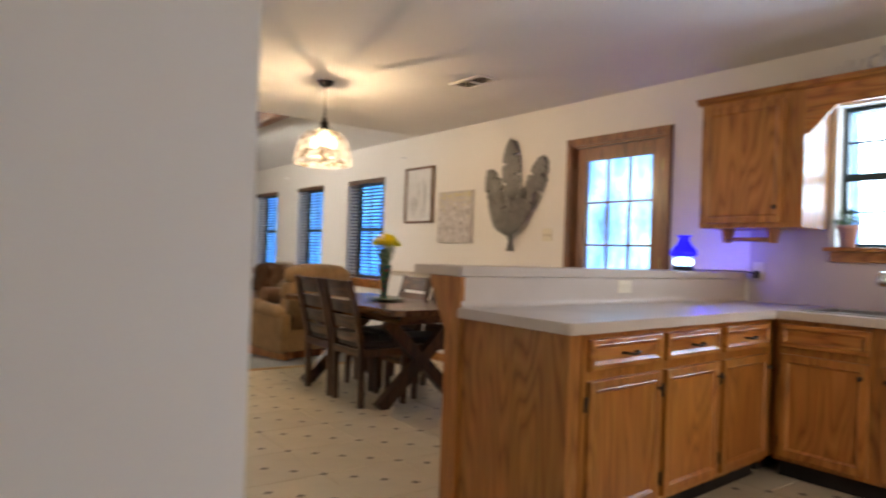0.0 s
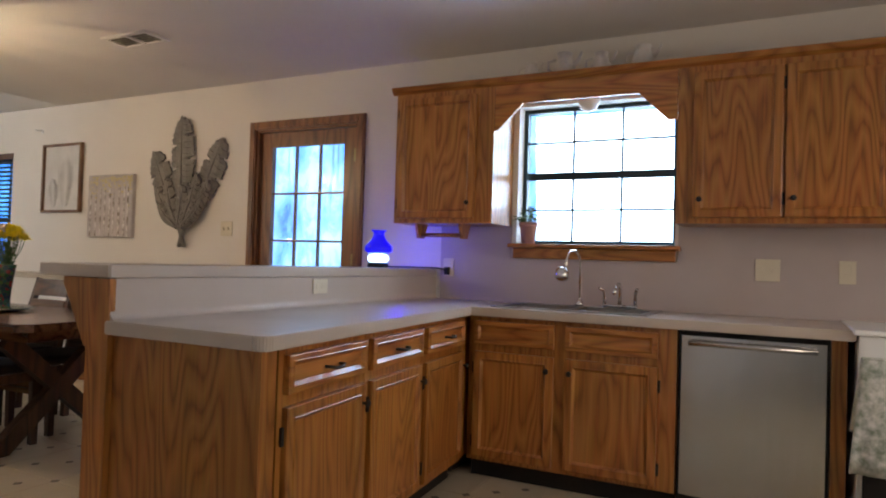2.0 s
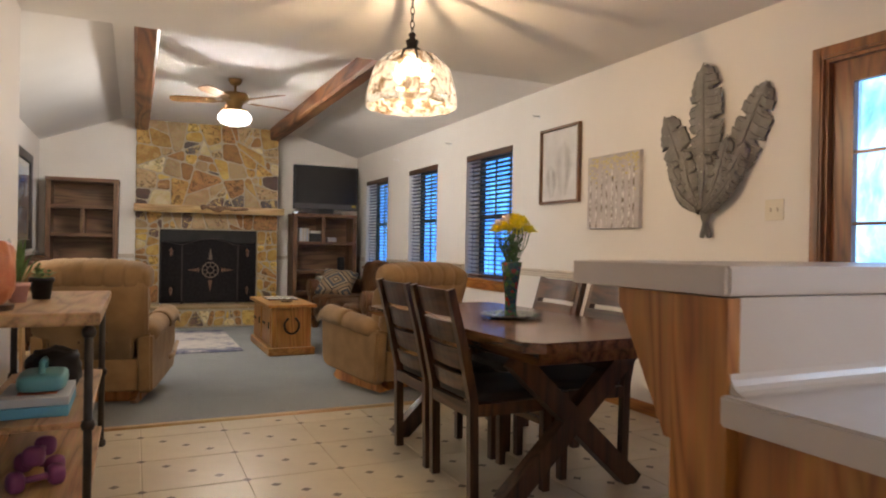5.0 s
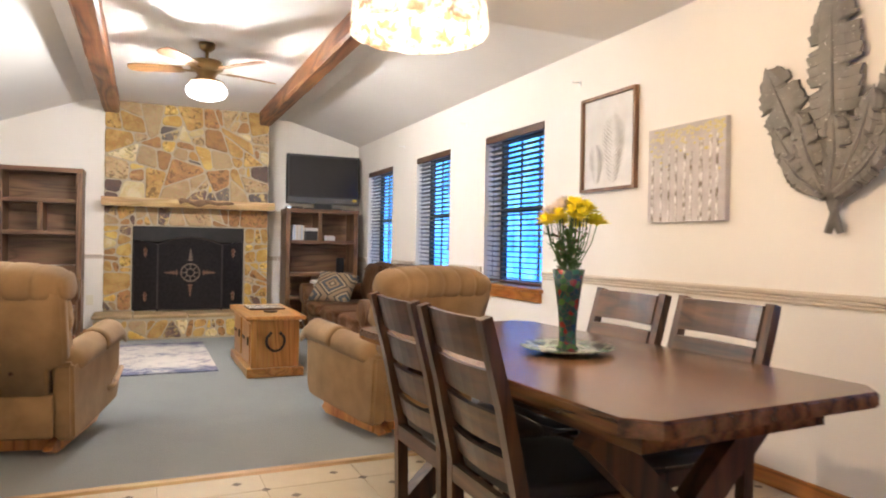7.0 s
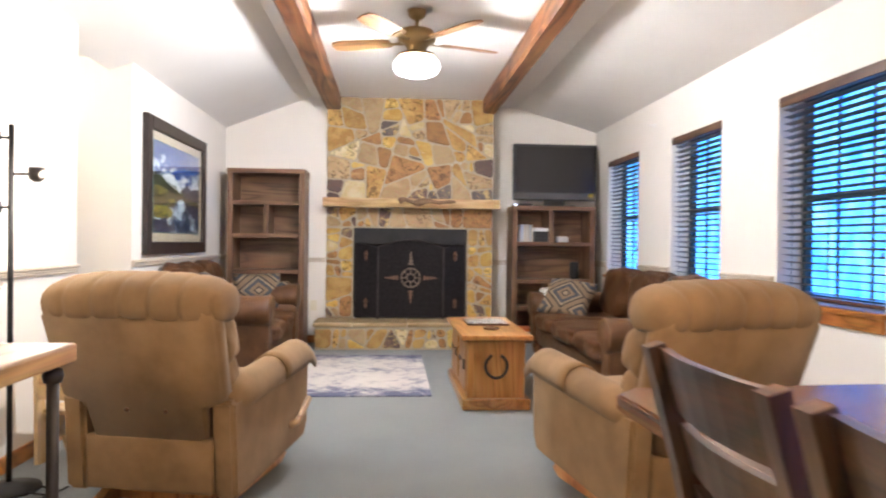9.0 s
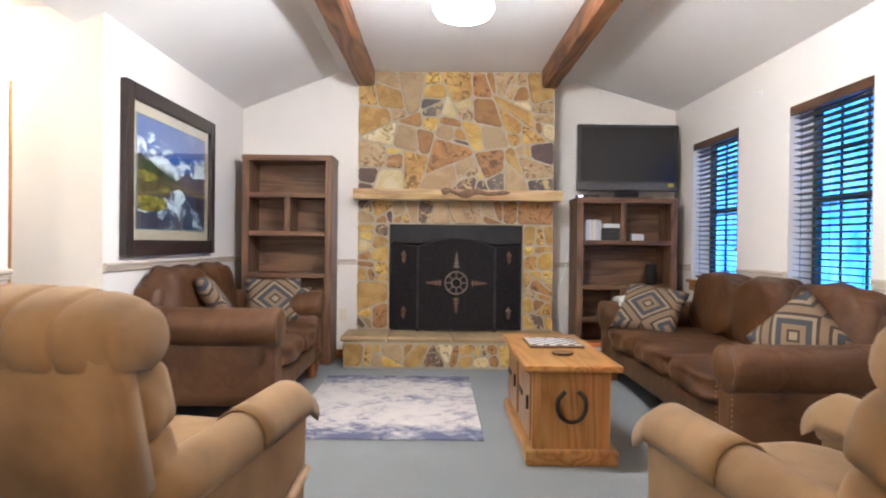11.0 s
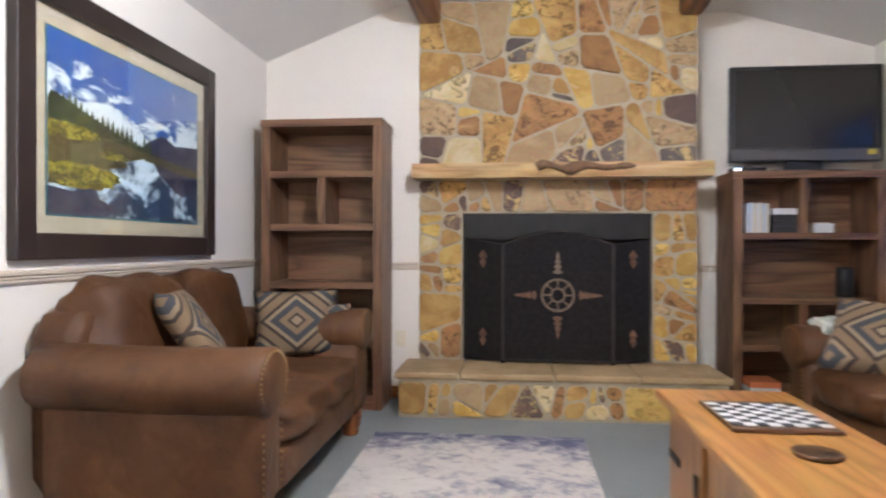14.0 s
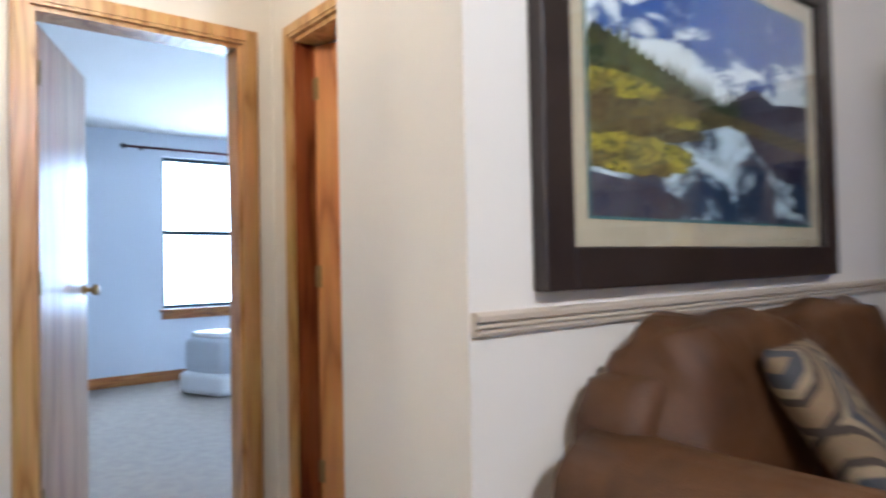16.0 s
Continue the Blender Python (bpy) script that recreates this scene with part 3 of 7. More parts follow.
# sink and taps
sk = thing("sink", (0, 0, 0), "stainless steel double bowl sink with a rolled rim", "sink")
for a, b in ((1.885, 2.245), (2.275, 2.635)):
    bm = bmesh.new()
    x0, x1, zb = 4.50, 4.84, 0.75
    box(bm, x0, a, zb, x1, b, zb + 0.006)
    box(bm, x0 - 0.006, a, zb, x0, b, 0.918)
    box(bm, x1, a, zb, x1 + 0.006, b, 0.918)
    box(bm, x0, a - 0.006, zb, x1, a, 0.918)
    box(bm, x0, b, zb, x1, b + 0.006, 0.918)
    part("bowl", bm, STEEL, sk)
bm = wall_cells(bmesh.new(), 4.455, 4.915, 1.845, 2.675, [(4.50, 4.84, 1.885, 2.245), (4.50, 4.84, 2.275, 2.635)], lambda m, a, b, c, d: box(m, a, c, 0.916, b, d, 0.923))
part("rim", bm, STEEL, sk)
tap = thing("gooseneck_faucet", (4.885, 2.30, 0.92), "chrome gooseneck tap with a round spray head", "faucet")
part("base", lathe(bmesh.new(), [(0.024, 0.004), (0.022, 0.02), (0.012, 0.04)], 16), CHROME, tap, "", True)
arc = [(0, 0, 0.03), (0, 0, 0.24)] + [(-0.075 + 0.075 * math.cos(a), 0.02 * (1 - math.cos(a)), 0.24 + 0.08 * math.sin(a)) for a in [k * math.pi / 8 for k in range(1, 9)]] + [(-0.15, 0.045, 0.2)]
part("neck", tube(bmesh.new(), arc, 0.008, 10), CHROME, tap, "", True)
part("spray_head", lathe(bmesh.new(), [(0.012, 0.05), (0.03, 0.04), (0.042, 0.01), (0.04, -0.015), (0.02, -0.03)], 18, (-0.16, 0.06, 0.175)), CHROME, tap, "", True)
fa = thing("mixer_faucet", (4.88, 2.07, 0.922), "chrome sink mixer with two lever handles", "faucet")
part("bridge", B(-0.02, -0.10, 0.002, 0.02, 0.10, 0.022, bevel=0.008), CHROME, fa)
for yy in (-0.085, 0.085):
    part("lever", tube(bmesh.new(), [(0, yy, 0.02), (0, yy, 0.075), (-0.01, yy * 1.05, 0.10), (-0.045, yy * 1.2, 0.11)], 0.010, 8), CHROME, fa, "", True)
part("spout", tube(bmesh.new(), [(0, 0, 0.02), (0, 0, 0.10), (-0.03, 0, 0.135), (-0.11, 0, 0.115), (-0.15, 0, 0.09)], 0.011, 10), CHROME, fa, "", True)

# upper cabinets
def upper(place, w, label, doors):
    c = thing("upper_cabinet", place, label, "cabinet", "upper cabinets", -90)
    part("body", B(0, 0, 0.0, w, 0.325, 0.825), OAK, c)
    for a, b, side in doors:
        d = part("door", panel_door(a, b, 0.03, 0.765, -0.001), OAK, c)
        knob(d, b - 0.035 if side == "r" else a + 0.035, -0.022, 0.12)
        hinge(d, a - 0.006 if side == "r" else b + 0.006, -0.001, 0.12)
        hinge(d, a - 0.006 if side == "r" else b + 0.006, -0.001, 0.68)
    return c


upper((4.672, 3.435, 1.385), 0.66, "oak wall cabinet with one framed door", [(0.03, 0.55, "r")])
upper((4.672, 1.755, 1.385), 0.96, "oak wall cabinet with two framed doors", [(0.08, 0.485, "l"), (0.499, 0.93, "l")])
upper((4.672, 0.793, 1.385), 0.62, "oak wall cabinet with one framed door", [(0.03, 0.59, "l")])
val = thing("valance", (0, 0, 0), "oak valance board with clipped corners over the window", "valance")
part("board", prism(bmesh.new(), [(1.757, 2.21), (1.757, 1.925), (1.805, 1.925), (1.955, 2.075), (2.60, 2.075), (2.755, 1.925), (2.773, 1.925), (2.773, 2.21)], 4.675, 4.694, "x"), OAKY, val)
cr = thing("crown_trim", (0, 0, 0), "oak crown moulding along the cabinet tops", "trim", kind="structure")
part("moulding", prism(bmesh.new(), [(4.672, 2.185), (4.648, 2.20), (4.635, 2.225), (4.66, 2.235), (4.70, 2.235), (4.70, 2.212)], 0.17, 3.46, "y"), OAKY, cr)
part("top_board", B(4.69, 0.17, 2.212, 4.998, 3.44, 2.228), OAKY, cr)
ph = thing("towel_rail", (4.70, 3.30, 1.385), "small oak paper towel holder under the cabinet", "towel holder", "", -90)
for xx in (0.0, 0.30):
    part("arm", prism(bmesh.new(), [(0.0, 0.0), (0.14, 0.0), (0.10, -0.09), (0.03, -0.09)], xx, xx + 0.018, "x"), OAK, ph)
part("rod", tube(bmesh.new(), [(0.0, 0.065, -0.068), (0.318, 0.065, -0.068)], 0.013, 10), OAKX, ph, "", True)


sl_ = thing("sink_light", (4.86, 2.27, 2.211), "small frosted glass light over the sink", "lamp")
part("stem", lathe(bmesh.new(), [(0.02, -0.04), (0.012, -0.03), (0.012, -0.0)], 12), BRASS, sl_, "", True)
part("shade", lathe(bmesh.new(), [(0.01, -0.175), (0.045, -0.155), (0.065, -0.11), (0.06, -0.075), (0.03, -0.045), (0.02, -0.04)], 20), CERAM0, sl_, "", True)


# windows
def sash_window(name, place, turn, w, h, label, cols, rows, frame_m, split=0.5, fr=0.035, mun=0.012, glass=None):
    """A double-hung window with muntins: local x across, z up, front towards -y."""
    o = thing(name, place, label, "window", kind="structure", turn=turn)
    bm = bmesh.new()
    for a in ((0, 0, fr, h), (w - fr, 0, w, h), (fr, h - fr, w - fr, h), (fr, 0, w - fr, fr)):
        box(bm, a[0], 0, a[1], a[2], 0.05, a[3])
    part("window_frame", bm, frame_m, o)
    zs = h * split
    part("meeting_rail", B(fr, -0.004, zs - 0.022, w - fr, 0.04, zs + 0.022), frame_m, o)
    for lo, hi in ((fr, zs - 0.022), (zs + 0.022, h - fr)):
        for k in range(1, cols):
            x = fr + (w - 2 * fr) * k / cols
            part("muntin", B(x - mun / 2, 0.004, lo, x + mun / 2, 0.022, hi), frame_m, o)
        for k in range(1, rows):
            z = lo + (hi - lo) * k / rows
            part("muntin", B(fr, 0.005, z - mun / 2, w - fr, 0.021, z + mun / 2), frame_m, o)
        g = part("pane", B(fr, 0.024, lo, w - fr, 0.028, hi), glass or GLASS, o)
        g.visible_shadow = False
    return o


BRONZE = plain("dark_window_frame", (0.02, 0.045, 0.055), 0.45)
sash_window("window_1", (5.09, KW[1] - 0.002, KW[2] + 0.002), -90, KW[1] - KW[0] - 0.004, KW[3] - KW[2] - 0.004, "dark framed double-hung kitchen window", 3, 2, BRONZE, 0.5, 0.024)
ks = thing("window_sill", (0, 0, 0), "moulded oak window sill under the kitchen window", "sill", kind="structure")
part("board", B(4.93, 1.765, 1.255, 5.089, 2.775, 1.279, bevel=0.005), OAKY, ks)
part("apron", B(4.962, 1.79, 1.19, 4.991, 2.75, 1.254, bevel=0.006), OAKY, ks)

# exterior door
KDW = wood("door_oak", (0.11, 0.038, 0.012), (0.19, 0.073, 0.023), (0.25, 0.105, 0.036), 2, 0.3, 1.0, 6.0, 0.3)
kd = thing("door_1", (0, 0, 0), "oak exterior door with nine glass lites, closed", "door", kind="structure")
bm = wall_cells(bmesh.new(), 3.965, 4.855, 0.012, 2.095, [(4.085, 4.745, 0.92, 1.985)], lambda m, a, b, c, d: box(m, 5.03, a, c, 5.07, b, d))
part("slab", bm, KDW, kd)
for k in range(1, 3):
    part("muntin", B(5.036, 4.085 + 0.22 * k - 0.008, 0.92, 5.06, 4.085 + 0.22 * k + 0.008, 1.985), KDW, kd)
    part("muntin", B(5.037, 4.085, 0.92 + 0.355 * k - 0.008, 5.059, 4.745, 0.92 + 0.355 * k + 0.008), KDW, kd)
g = part("pane", B(5.046, 4.085, 0.92, 5.05, 4.745, 1.985), GLASS, kd)
g.visible_shadow = False
bm = lathe(bmesh.new(), [(0.028, 0), (0.028, 0.006), (0.012, 0.012), (0.012, 0.035), (0.028, 0.045), (0.03, 0.065), (0.015, 0.075)], 16)
bmesh.ops.rotate(bm, verts=bm.verts, matrix=Matrix.Rotation(radians(-90), 3, "Y"))
bmesh.ops.translate(bm, verts=bm.verts, vec=(5.03, 4.79, 1.06))
part("door_knob", bm, IRON, kd, "dark round knob", True)
for hz in (0.25, 1.1, 1.85):
    part("hinge", B(5.012, 3.968, hz, 5.03, 3.99, hz + 0.09, bevel=0.003), BRASS, kd)


def casing(name, axis, at, u0, u1, top, width, material, side, label, depth=0.02, jamb=0.16):
    """Moulded door casing: two legs and a head, with the jambs through the wall. side: which way the face looks."""
    o = thing(name, (0, 0, 0), label, "door frame", kind="structure")

    def bx(u, v, a, b, c, d):
        lo, hi = min(a, b), max(a, b)
        return (lo, u, c, hi, v, d) if axis == "x" else (u, lo, c, v, hi, d)
    f = at + side * depth
    for a, b in ((u0 - width, u0), (u1, u1 + width)):
        bm = box(bmesh.new(), *bx(a, b, at, f, 0.0, top + width))
        box(bm, *bx(a + 0.012, b - 0.012, f, f + side * 0.006, 0.0, top + width - 0.012))
        part("leg", bm, material[0], o)
    bm = box(bmesh.new(), *bx(u0, u1, at, f, top, top + width))
    box(bm, *bx(u0 - 0.01, u1 + 0.01, f, f + side * 0.006, top + 0.012, top + width - 0.012))
    part("head", bm, material[1], o)
    e = at - side * jamb
    part("jamb", box(bmesh.new(), *bx(u0 - 0.001, u0 + 0.018, at + side * 0.001, e, 0.0, top)), material[-1], o)
    part("jamb", box(bmesh.new(), *bx(u1 - 0.018, u1 + 0.001, at + side * 0.001, e, 0.0, top)), material[-1], o)
    part("jamb", box(bmesh.new(), *bx(u0 + 0.018, u1 - 0.018, at + side * 0.001, e, top - 0.018, top + 0.001)), material[1], o)
    return o


casing("door_frame_1", "x", 5.0, 3.945, 4.875, 2.115, 0.062, (KDW, KDW), -1, "stained oak casing round the exterior door")

# small kitchen things
CERAM = surface("white_ceramic", (0.74, 0.70, 0.66), (0.68, 0.63, 0.58), 20, 0.3, 100, 0.02)
CERAMB = surface("painted_ceramic", (0.72, 0.68, 0.65), (0.46, 0.43, 0.47), 14, 0.3, 100, 0.02)


def pitcher(y, s, label, m):
    o = thing("teapot", (4.80, y, 2.228), label, "teapot", "crockery on the cabinets")
    part("body", lathe(bmesh.new(), [(0.03 * s, 0), (0.05 * s, 0.02 * s), (0.056 * s, 0.05 * s), (0.04 * s, 0.09 * s), (0.034 * s, 0.11 * s), (0.04 * s, 0.125 * s)], 18), m, o, "", True)
    part("handle", tube(bmesh.new(), [(0, 0.045 * s, 0.10 * s), (0, 0.085 * s, 0.09 * s), (0, 0.085 * s, 0.05 * s), (0, 0.05 * s, 0.03 * s)], 0.007 * s, 8), m, o, "", True)
    part("spout", tube(bmesh.new(), [(0, -0.04 * s, 0.06 * s), (0, -0.07 * s, 0.09 * s), (0, -0.085 * s, 0.125 * s)], [0.014 * s, 0.009 * s, 0.007 * s], 8), m, o, "", True)


pitcher(2.60, 0.85, "small white ceramic teapot on the cabinet top", CERAM)
pitcher(2.40, 1.15, "white and dark glazed ceramic pitcher", CERAMB)
pitcher(2.19, 1.0, "white ceramic creamer with a dark band", CERAMB)
pitcher(1.96, 1.1, "white ceramic figure-shaped teapot", CERAM)

POT = surface("pink_clay", (0.62, 0.36, 0.31), (0.55, 0.31, 0.26), 10, 0.7, 150, 0.1)
LEAF = surface("leaf", (0.06, 0.13, 0.03), (0.10, 0.19, 0.05), 30, 0.5, 200, 0.1)
SOIL = surface("soil", (0.04, 0.025, 0.015), (0.06, 0.04, 0.025), 40, 0.95, 200, 0.5)


def leaf(bm, base, tip, width):
    a, b = Vector(base), Vector(tip)
    d = b - a
    s = d.cross(Vector((0, 0, 1)))
    s = (s.normalized() if s.length > 1e-4 else Vector((1, 0, 0))) * width
    up = Vector((0, 0, 0.15 * d.length))
    m = a + d * 0.5 + up
    vs = [bm.verts.new(p) for p in (a, m + s, b, m - s, m - Vector((0, 0, 0.004)))]
    for q in ((0, 1, 4), (1, 2, 4), (2, 3, 4), (3, 0, 4)):
        bm.faces.new([vs[i] for i in q])


def potted(name, place, r, h, label, count, reach, width, m_pot=POT, spiky=False, seed=1):
    rnd = random.Random(seed)
    o = thing(name, place, label, "plant")
    part("pot", lathe(bmesh.new(), [(r * 0.72, 0), (r * 0.95, h * 0.8), (r * 1.06, h * 0.8), (r * 1.08, h), (r * 0.95, h), (r * 0.9, h * 0.85)], 20), m_pot, o, "", True)
    part("soil", lathe(bmesh.new(), [(r * 0.9, h * 0.84), (r * 0.88, h * 0.88)], 16), SOIL, o)
    bm = bmesh.new()
    for k in range(count):
        a = rnd.random() * 6.283
        q = rnd.random()
        b = (0.3 * r * math.cos(a), 0.3 * r * math.sin(a), h * 0.86)
        if spiky:
            t = (reach * (0.2 + 0.5 * q) * math.cos(a), reach * (0.2 + 0.5 * q) * math.sin(a), h + reach * (1.2 - 0.7 * q))
        else:
            c = (reach * (0.2 + 0.8 * q) * math.cos(a), reach * (0.2 + 0.8 * q) * math.sin(a), h + reach * (1.0 - 0.8 * q) * rnd.uniform(0.4, 1.3))
            tube(bm, [b, c], 0.0015, 4)
            b, t = c, (c[0] * 1.3 + rnd.uniform(-0.01, 0.01), c[1] * 1.3 + rnd.uniform(-0.01, 0.01), c[2] + rnd.uniform(-0.02, 0.02))
        leaf(bm, b, t, width)
    part("leaves", bm, LEAF, o)
    return o


potted("potted_plant", (4.99, 2.66, 1.281), 0.055, 0.13, "small green plant in a pink clay pot", 60, 0.085, 0.018)

# aroma diffuser, lit blue
BLUEGLASS = plain("blue_lit_glass", (0.01, 0.008, 0.35), 0.2, emit=(0.012, 0.006, 1.0), power=1.1)
BLUECORE = plain("diffuser_light", (0.5, 0.7, 1.0), 0.4, emit=(0.35, 0.6, 1.0), power=9.0)
df = thing("aroma_diffuser", (4.56, 3.47, 1.1055), "blue-lit glass aroma diffuser on a dark base", "diffuser")
part("base", lathe(bmesh.new(), [(0.062, 0), (0.066, 0.012), (0.058, 0.03)], 24), BLACK, df, "", True)
part("glow", lathe(bmesh.new(), [(0.05, 0.031), (0.066, 0.05), (0.06, 0.075), (0.02, 0.085)], 24), BLUECORE, df, "bright pale blue light ring", True)
part("glass", lathe(bmesh.new(), [(0.06, 0.086), (0.085, 0.10), (0.082, 0.13), (0.05, 0.165), (0.034, 0.195), (0.034, 0.215), (0.05, 0.228)], 28), BLUEGLASS, df, "", True)
lamp("diffuser_bulb", "POINT", (4.70, 3.42, 1.24), 4.0, (0.02, 0.015, 1.0), 0.06)
cord = thing("power_cord", (0, 0, 0), "black cord from the diffuser to the outlet", "cord")
part("wire", tube(bmesh.new(), [(4.62, 3.45, 1.112), (4.78, 3.36, 1.113), (4.93, 3.26, 1.112), (4.975, 3.21, 1.10), (4.97, 3.20, 1.075)], 0.005, 6), BLACK, cord, "", True)

# range with a towel
rg = thing("range", (4.33, 0.235, 0), "white enamelled kitchen range with a dark oven door", "range")
part("body", B(0.0, 0.0, 0.0, 0.66, 0.74, 0.90, bevel=0.006), WHITE, rg)
part("cooktop", B(-0.02, -0.0, 0.901, 0.66, 0.76, 0.925, bevel=0.008), WHITE, rg)
part("oven_door", B(-0.03, 0.02, 0.16, -0.001, 0.72, 0.78, bevel=0.005), BLACK, rg, "black glass oven door")
part("handle", tube(bmesh.new(), [(-0.032, 0.05, 0.80), (-0.075, 0.06, 0.80), (-0.075, 0.68, 0.80), (-0.032, 0.69, 0.80)], 0.012, 8), CHROME, rg, "", True)
TOWEL = surface("printed_towel", (0.74, 0.73, 0.70), (0.22, 0.26, 0.20), 24, 0.9, 200, 0.4)
tw = thing("dish_towel", (4.255, 0.80, 0.815), "white printed dish towel hung over the oven handle", "towel")
bm = bmesh.new()
for side, drop in ((-1, 0.46), (1, 0.30)):
    rows = []
    for r in range(9):
        z = -drop * r / 8
        rows.append([bm.verts.new((side * (0.018 + 0.01 * math.sin(c * 1.3 + r * 0.2) * r / 8), 0.02 + 0.15 * c / 9 + 0.008 * r * (1 if c > 4 else -1) * 0.6, z + 0.0)) for c in range(10)])
    for a, b in zip(rows, rows[1:]):
        for c in range(9):
            bm.faces.new((a[c], a[c + 1], b[c + 1], b[c]))
bm.normal_update()
bmesh.ops.solidify(bm, geom=bm.faces[:], thickness=0.004)
part("cloth", bm, TOWEL, tw, "", True)
part("fold", B(-0.02, 0.02, -0.004, 0.02, 0.17, 0.006, bevel=0.003), TOWEL, tw)

# ceiling vent
vt = thing("ceiling_vent", (3.93, 4.93, 2.5), "white metal ceiling register with dark slots", "vent")
bm = wall_cells(bmesh.new(), -0.10, 0.10, -0.20, 0.20, [(-0.075, 0.075, -0.175, -0.01), (-0.075, 0.075, 0.01, 0.175)], lambda m, a, b, c, d: box(m, a, c, -0.012, b, d, -0.0005))
part("frame", bm, CEIL, vt)
# flat black sheet: the shade between the slats, put into colour
part("backing", B(-0.08, -0.18, -0.004, 0.08, 0.18, -0.001), BLACK, vt, "black sheet painted as the shade behind the slats")
for k in range(5):
    x = -0.06 + 0.03 * k
    for a, b in ((-0.175, -0.01), (0.01, 0.175)):
        part("slat", prism(bmesh.new(), [(x - 0.008, -0.010), (x - 0.006, -0.011), (x + 0.008, -0.005), (x + 0.006, -0.004)], a, b, "y"), IVORY, vt)

# ---- dining room ----
tb = thing("dining_table", (3.615, 5.70, 0), "dark-stained wooden trestle table with clipped corners", "table", "", 3)
c = 0.07
pts = [(-0.46 + c, -0.90), (0.46 - c, -0.90), (0.46, -0.90 + c), (0.46, 0.90 - c), (0.46 - c, 0.90), (-0.46 + c, 0.90), (-0.46, 0.90 - c), (-0.46, -0.90 + c)]
bm = prism(bmesh.new(), pts, 0.708, 0.752, "z")
bmesh.ops.bevel(bm, geom=[e for e in bm.edges if abs(e.verts[0].co.z - e.verts[1].co.z) < 1e-4], offset=0.006, segments=2, affect="EDGES")
part("tabletop", bm, DARKY, tb)
part("apron", B(-0.34, -0.78, 0.64, 0.34, 0.78, 0.707), DARKY, tb)


def beam_between(bm, a, b, w, d):
    """A squared timber from a to b in the x-z plane, at a's y."""
    a, b = Vector(a), Vector(b)
    u = (b - a).normalized()
    n = Vector((-u.z, 0, u.x)) * w / 2
    y = Vector((0, d / 2, 0))
    lo = [bm.verts.new(a + s * n + q * y) for s, q in ((-1, -1), (1, -1), (1, 1), (-1, 1))]
    hi = [bm.verts.new(b + s * n + q * y) for s, q in ((-1, -1), (1, -1), (1, 1), (-1, 1))]
    for i in range(4):
        j = (i + 1) % 4
        bm.faces.new((lo[i], lo[j], hi[j], hi[i]))
    bm.faces.new(lo[::-1])
    bm.faces.new(hi)
    bmesh.ops.recalc_face_normals(bm, faces=bm.faces[:])
    return bm


for yy in (-0.58, 0.58):
    for s, off in ((1, -0.0), (-1, 0.0)):
        part("leg", beam_between(bmesh.new(), (-0.37 * s, yy + off, 0.002), (0.33 * s, yy + off, 0.64), 0.095, 0.07 if s > 0 else 0.066), DARKZ, tb)
part("stretcher", B(-0.04, -0.58, 0.27, 0.04, 0.58, 0.36, bevel=0.005), DARKY, tb)


def dining_chair(place, turn):
    """Local: the back along x at y = 0, the seat towards +y."""
    c = thing("dining_chair", place, "dark-stained wooden ladder-back chair with a black seat pad", "chair", "chairs round the table", turn)
    for sx in (-0.205, 0.205):
        pr = [(0.018, 0.0), (0.06, 0.0), (0.05, 0.45), (-0.005, 0.70), (-0.075, 0.945), (-0.108, 0.935), (-0.045, 0.70), (0.008, 0.45)]
        part("back_leg", prism(bmesh.new(), pr, sx - 0.019, sx + 0.019, "x"), DARKZ, c)
        part("front_leg", prism(bmesh.new(), [(0.395, 0.0), (0.43, 0.0), (0.437, 0.43), (0.39, 0.43)], sx - 0.02, sx + 0.02, "x"), DARKZ, c)
        part("side_rail", B(sx - 0.012, 0.05, 0.375, sx + 0.012, 0.395, 0.43), DARKZ, c)
    part("front_rail", B(-0.185, 0.402, 0.375, 0.185, 0.425, 0.43), DARKX, c)
    part("back_rail", B(-0.185, 0.01, 0.375, 0.185, 0.035, 0.43), DARKX, c)
    for z0, z1, y in ((0.815, 0.935, -0.068), (0.695, 0.79, -0.03), (0.575, 0.67, 0.0), (0.475, 0.55, 0.02)):
        bm = bmesh.new()
        n = 7
        rows = []
        for k in range(n):
            x = -0.187 + 0.374 * k / (n - 1)
            b = -0.022 * (1 - (x / 0.187) ** 2)
            t = (z1 - z0) * 0.28
            rows.append([bm.verts.new(p) for p in ((x, y + b + t * 0.5, z0), (x, y + b + 0.02 + t * 0.5, z0), (x, y + b + 0.02 - t * 0.5, z1), (x, y + b - t * 0.5, z1))])
        for a, q in zip(rows, rows[1:]):
            for i in range(4):
                j = (i + 1) % 4
                bm.faces.new((a[i], a[j], q[j], q[i]))
        bm.faces.new(rows[0][::-1])
        bm.faces.new(rows[-1])
        bmesh.ops.recalc_face_normals(bm, faces=bm.faces[:])
        part("slat", bm, DARKX, c)
    part("seat", soft(bmesh.new(), -0.215, 0.03, 0.43, 0.215, 0.445, 0.485, 0.3, 5), BLACKPAD, c, "black upholstered seat pad", True)
    return c


BLACKPAD = surface("black_vinyl", (0.012, 0.011, 0.012), (0.02, 0.018, 0.018), 6, 0.55, 200, 0.1)
ch = dining_chair((3.135, 5.40, 0), -90)
for x, y, r in ((3.135, 5.90, -90), (4.125, 5.50, 90), (4.095, 5.99, 90)):
    copy_thing(ch, pose(x, y, 0, 0, 0, r))

# vase on a plate


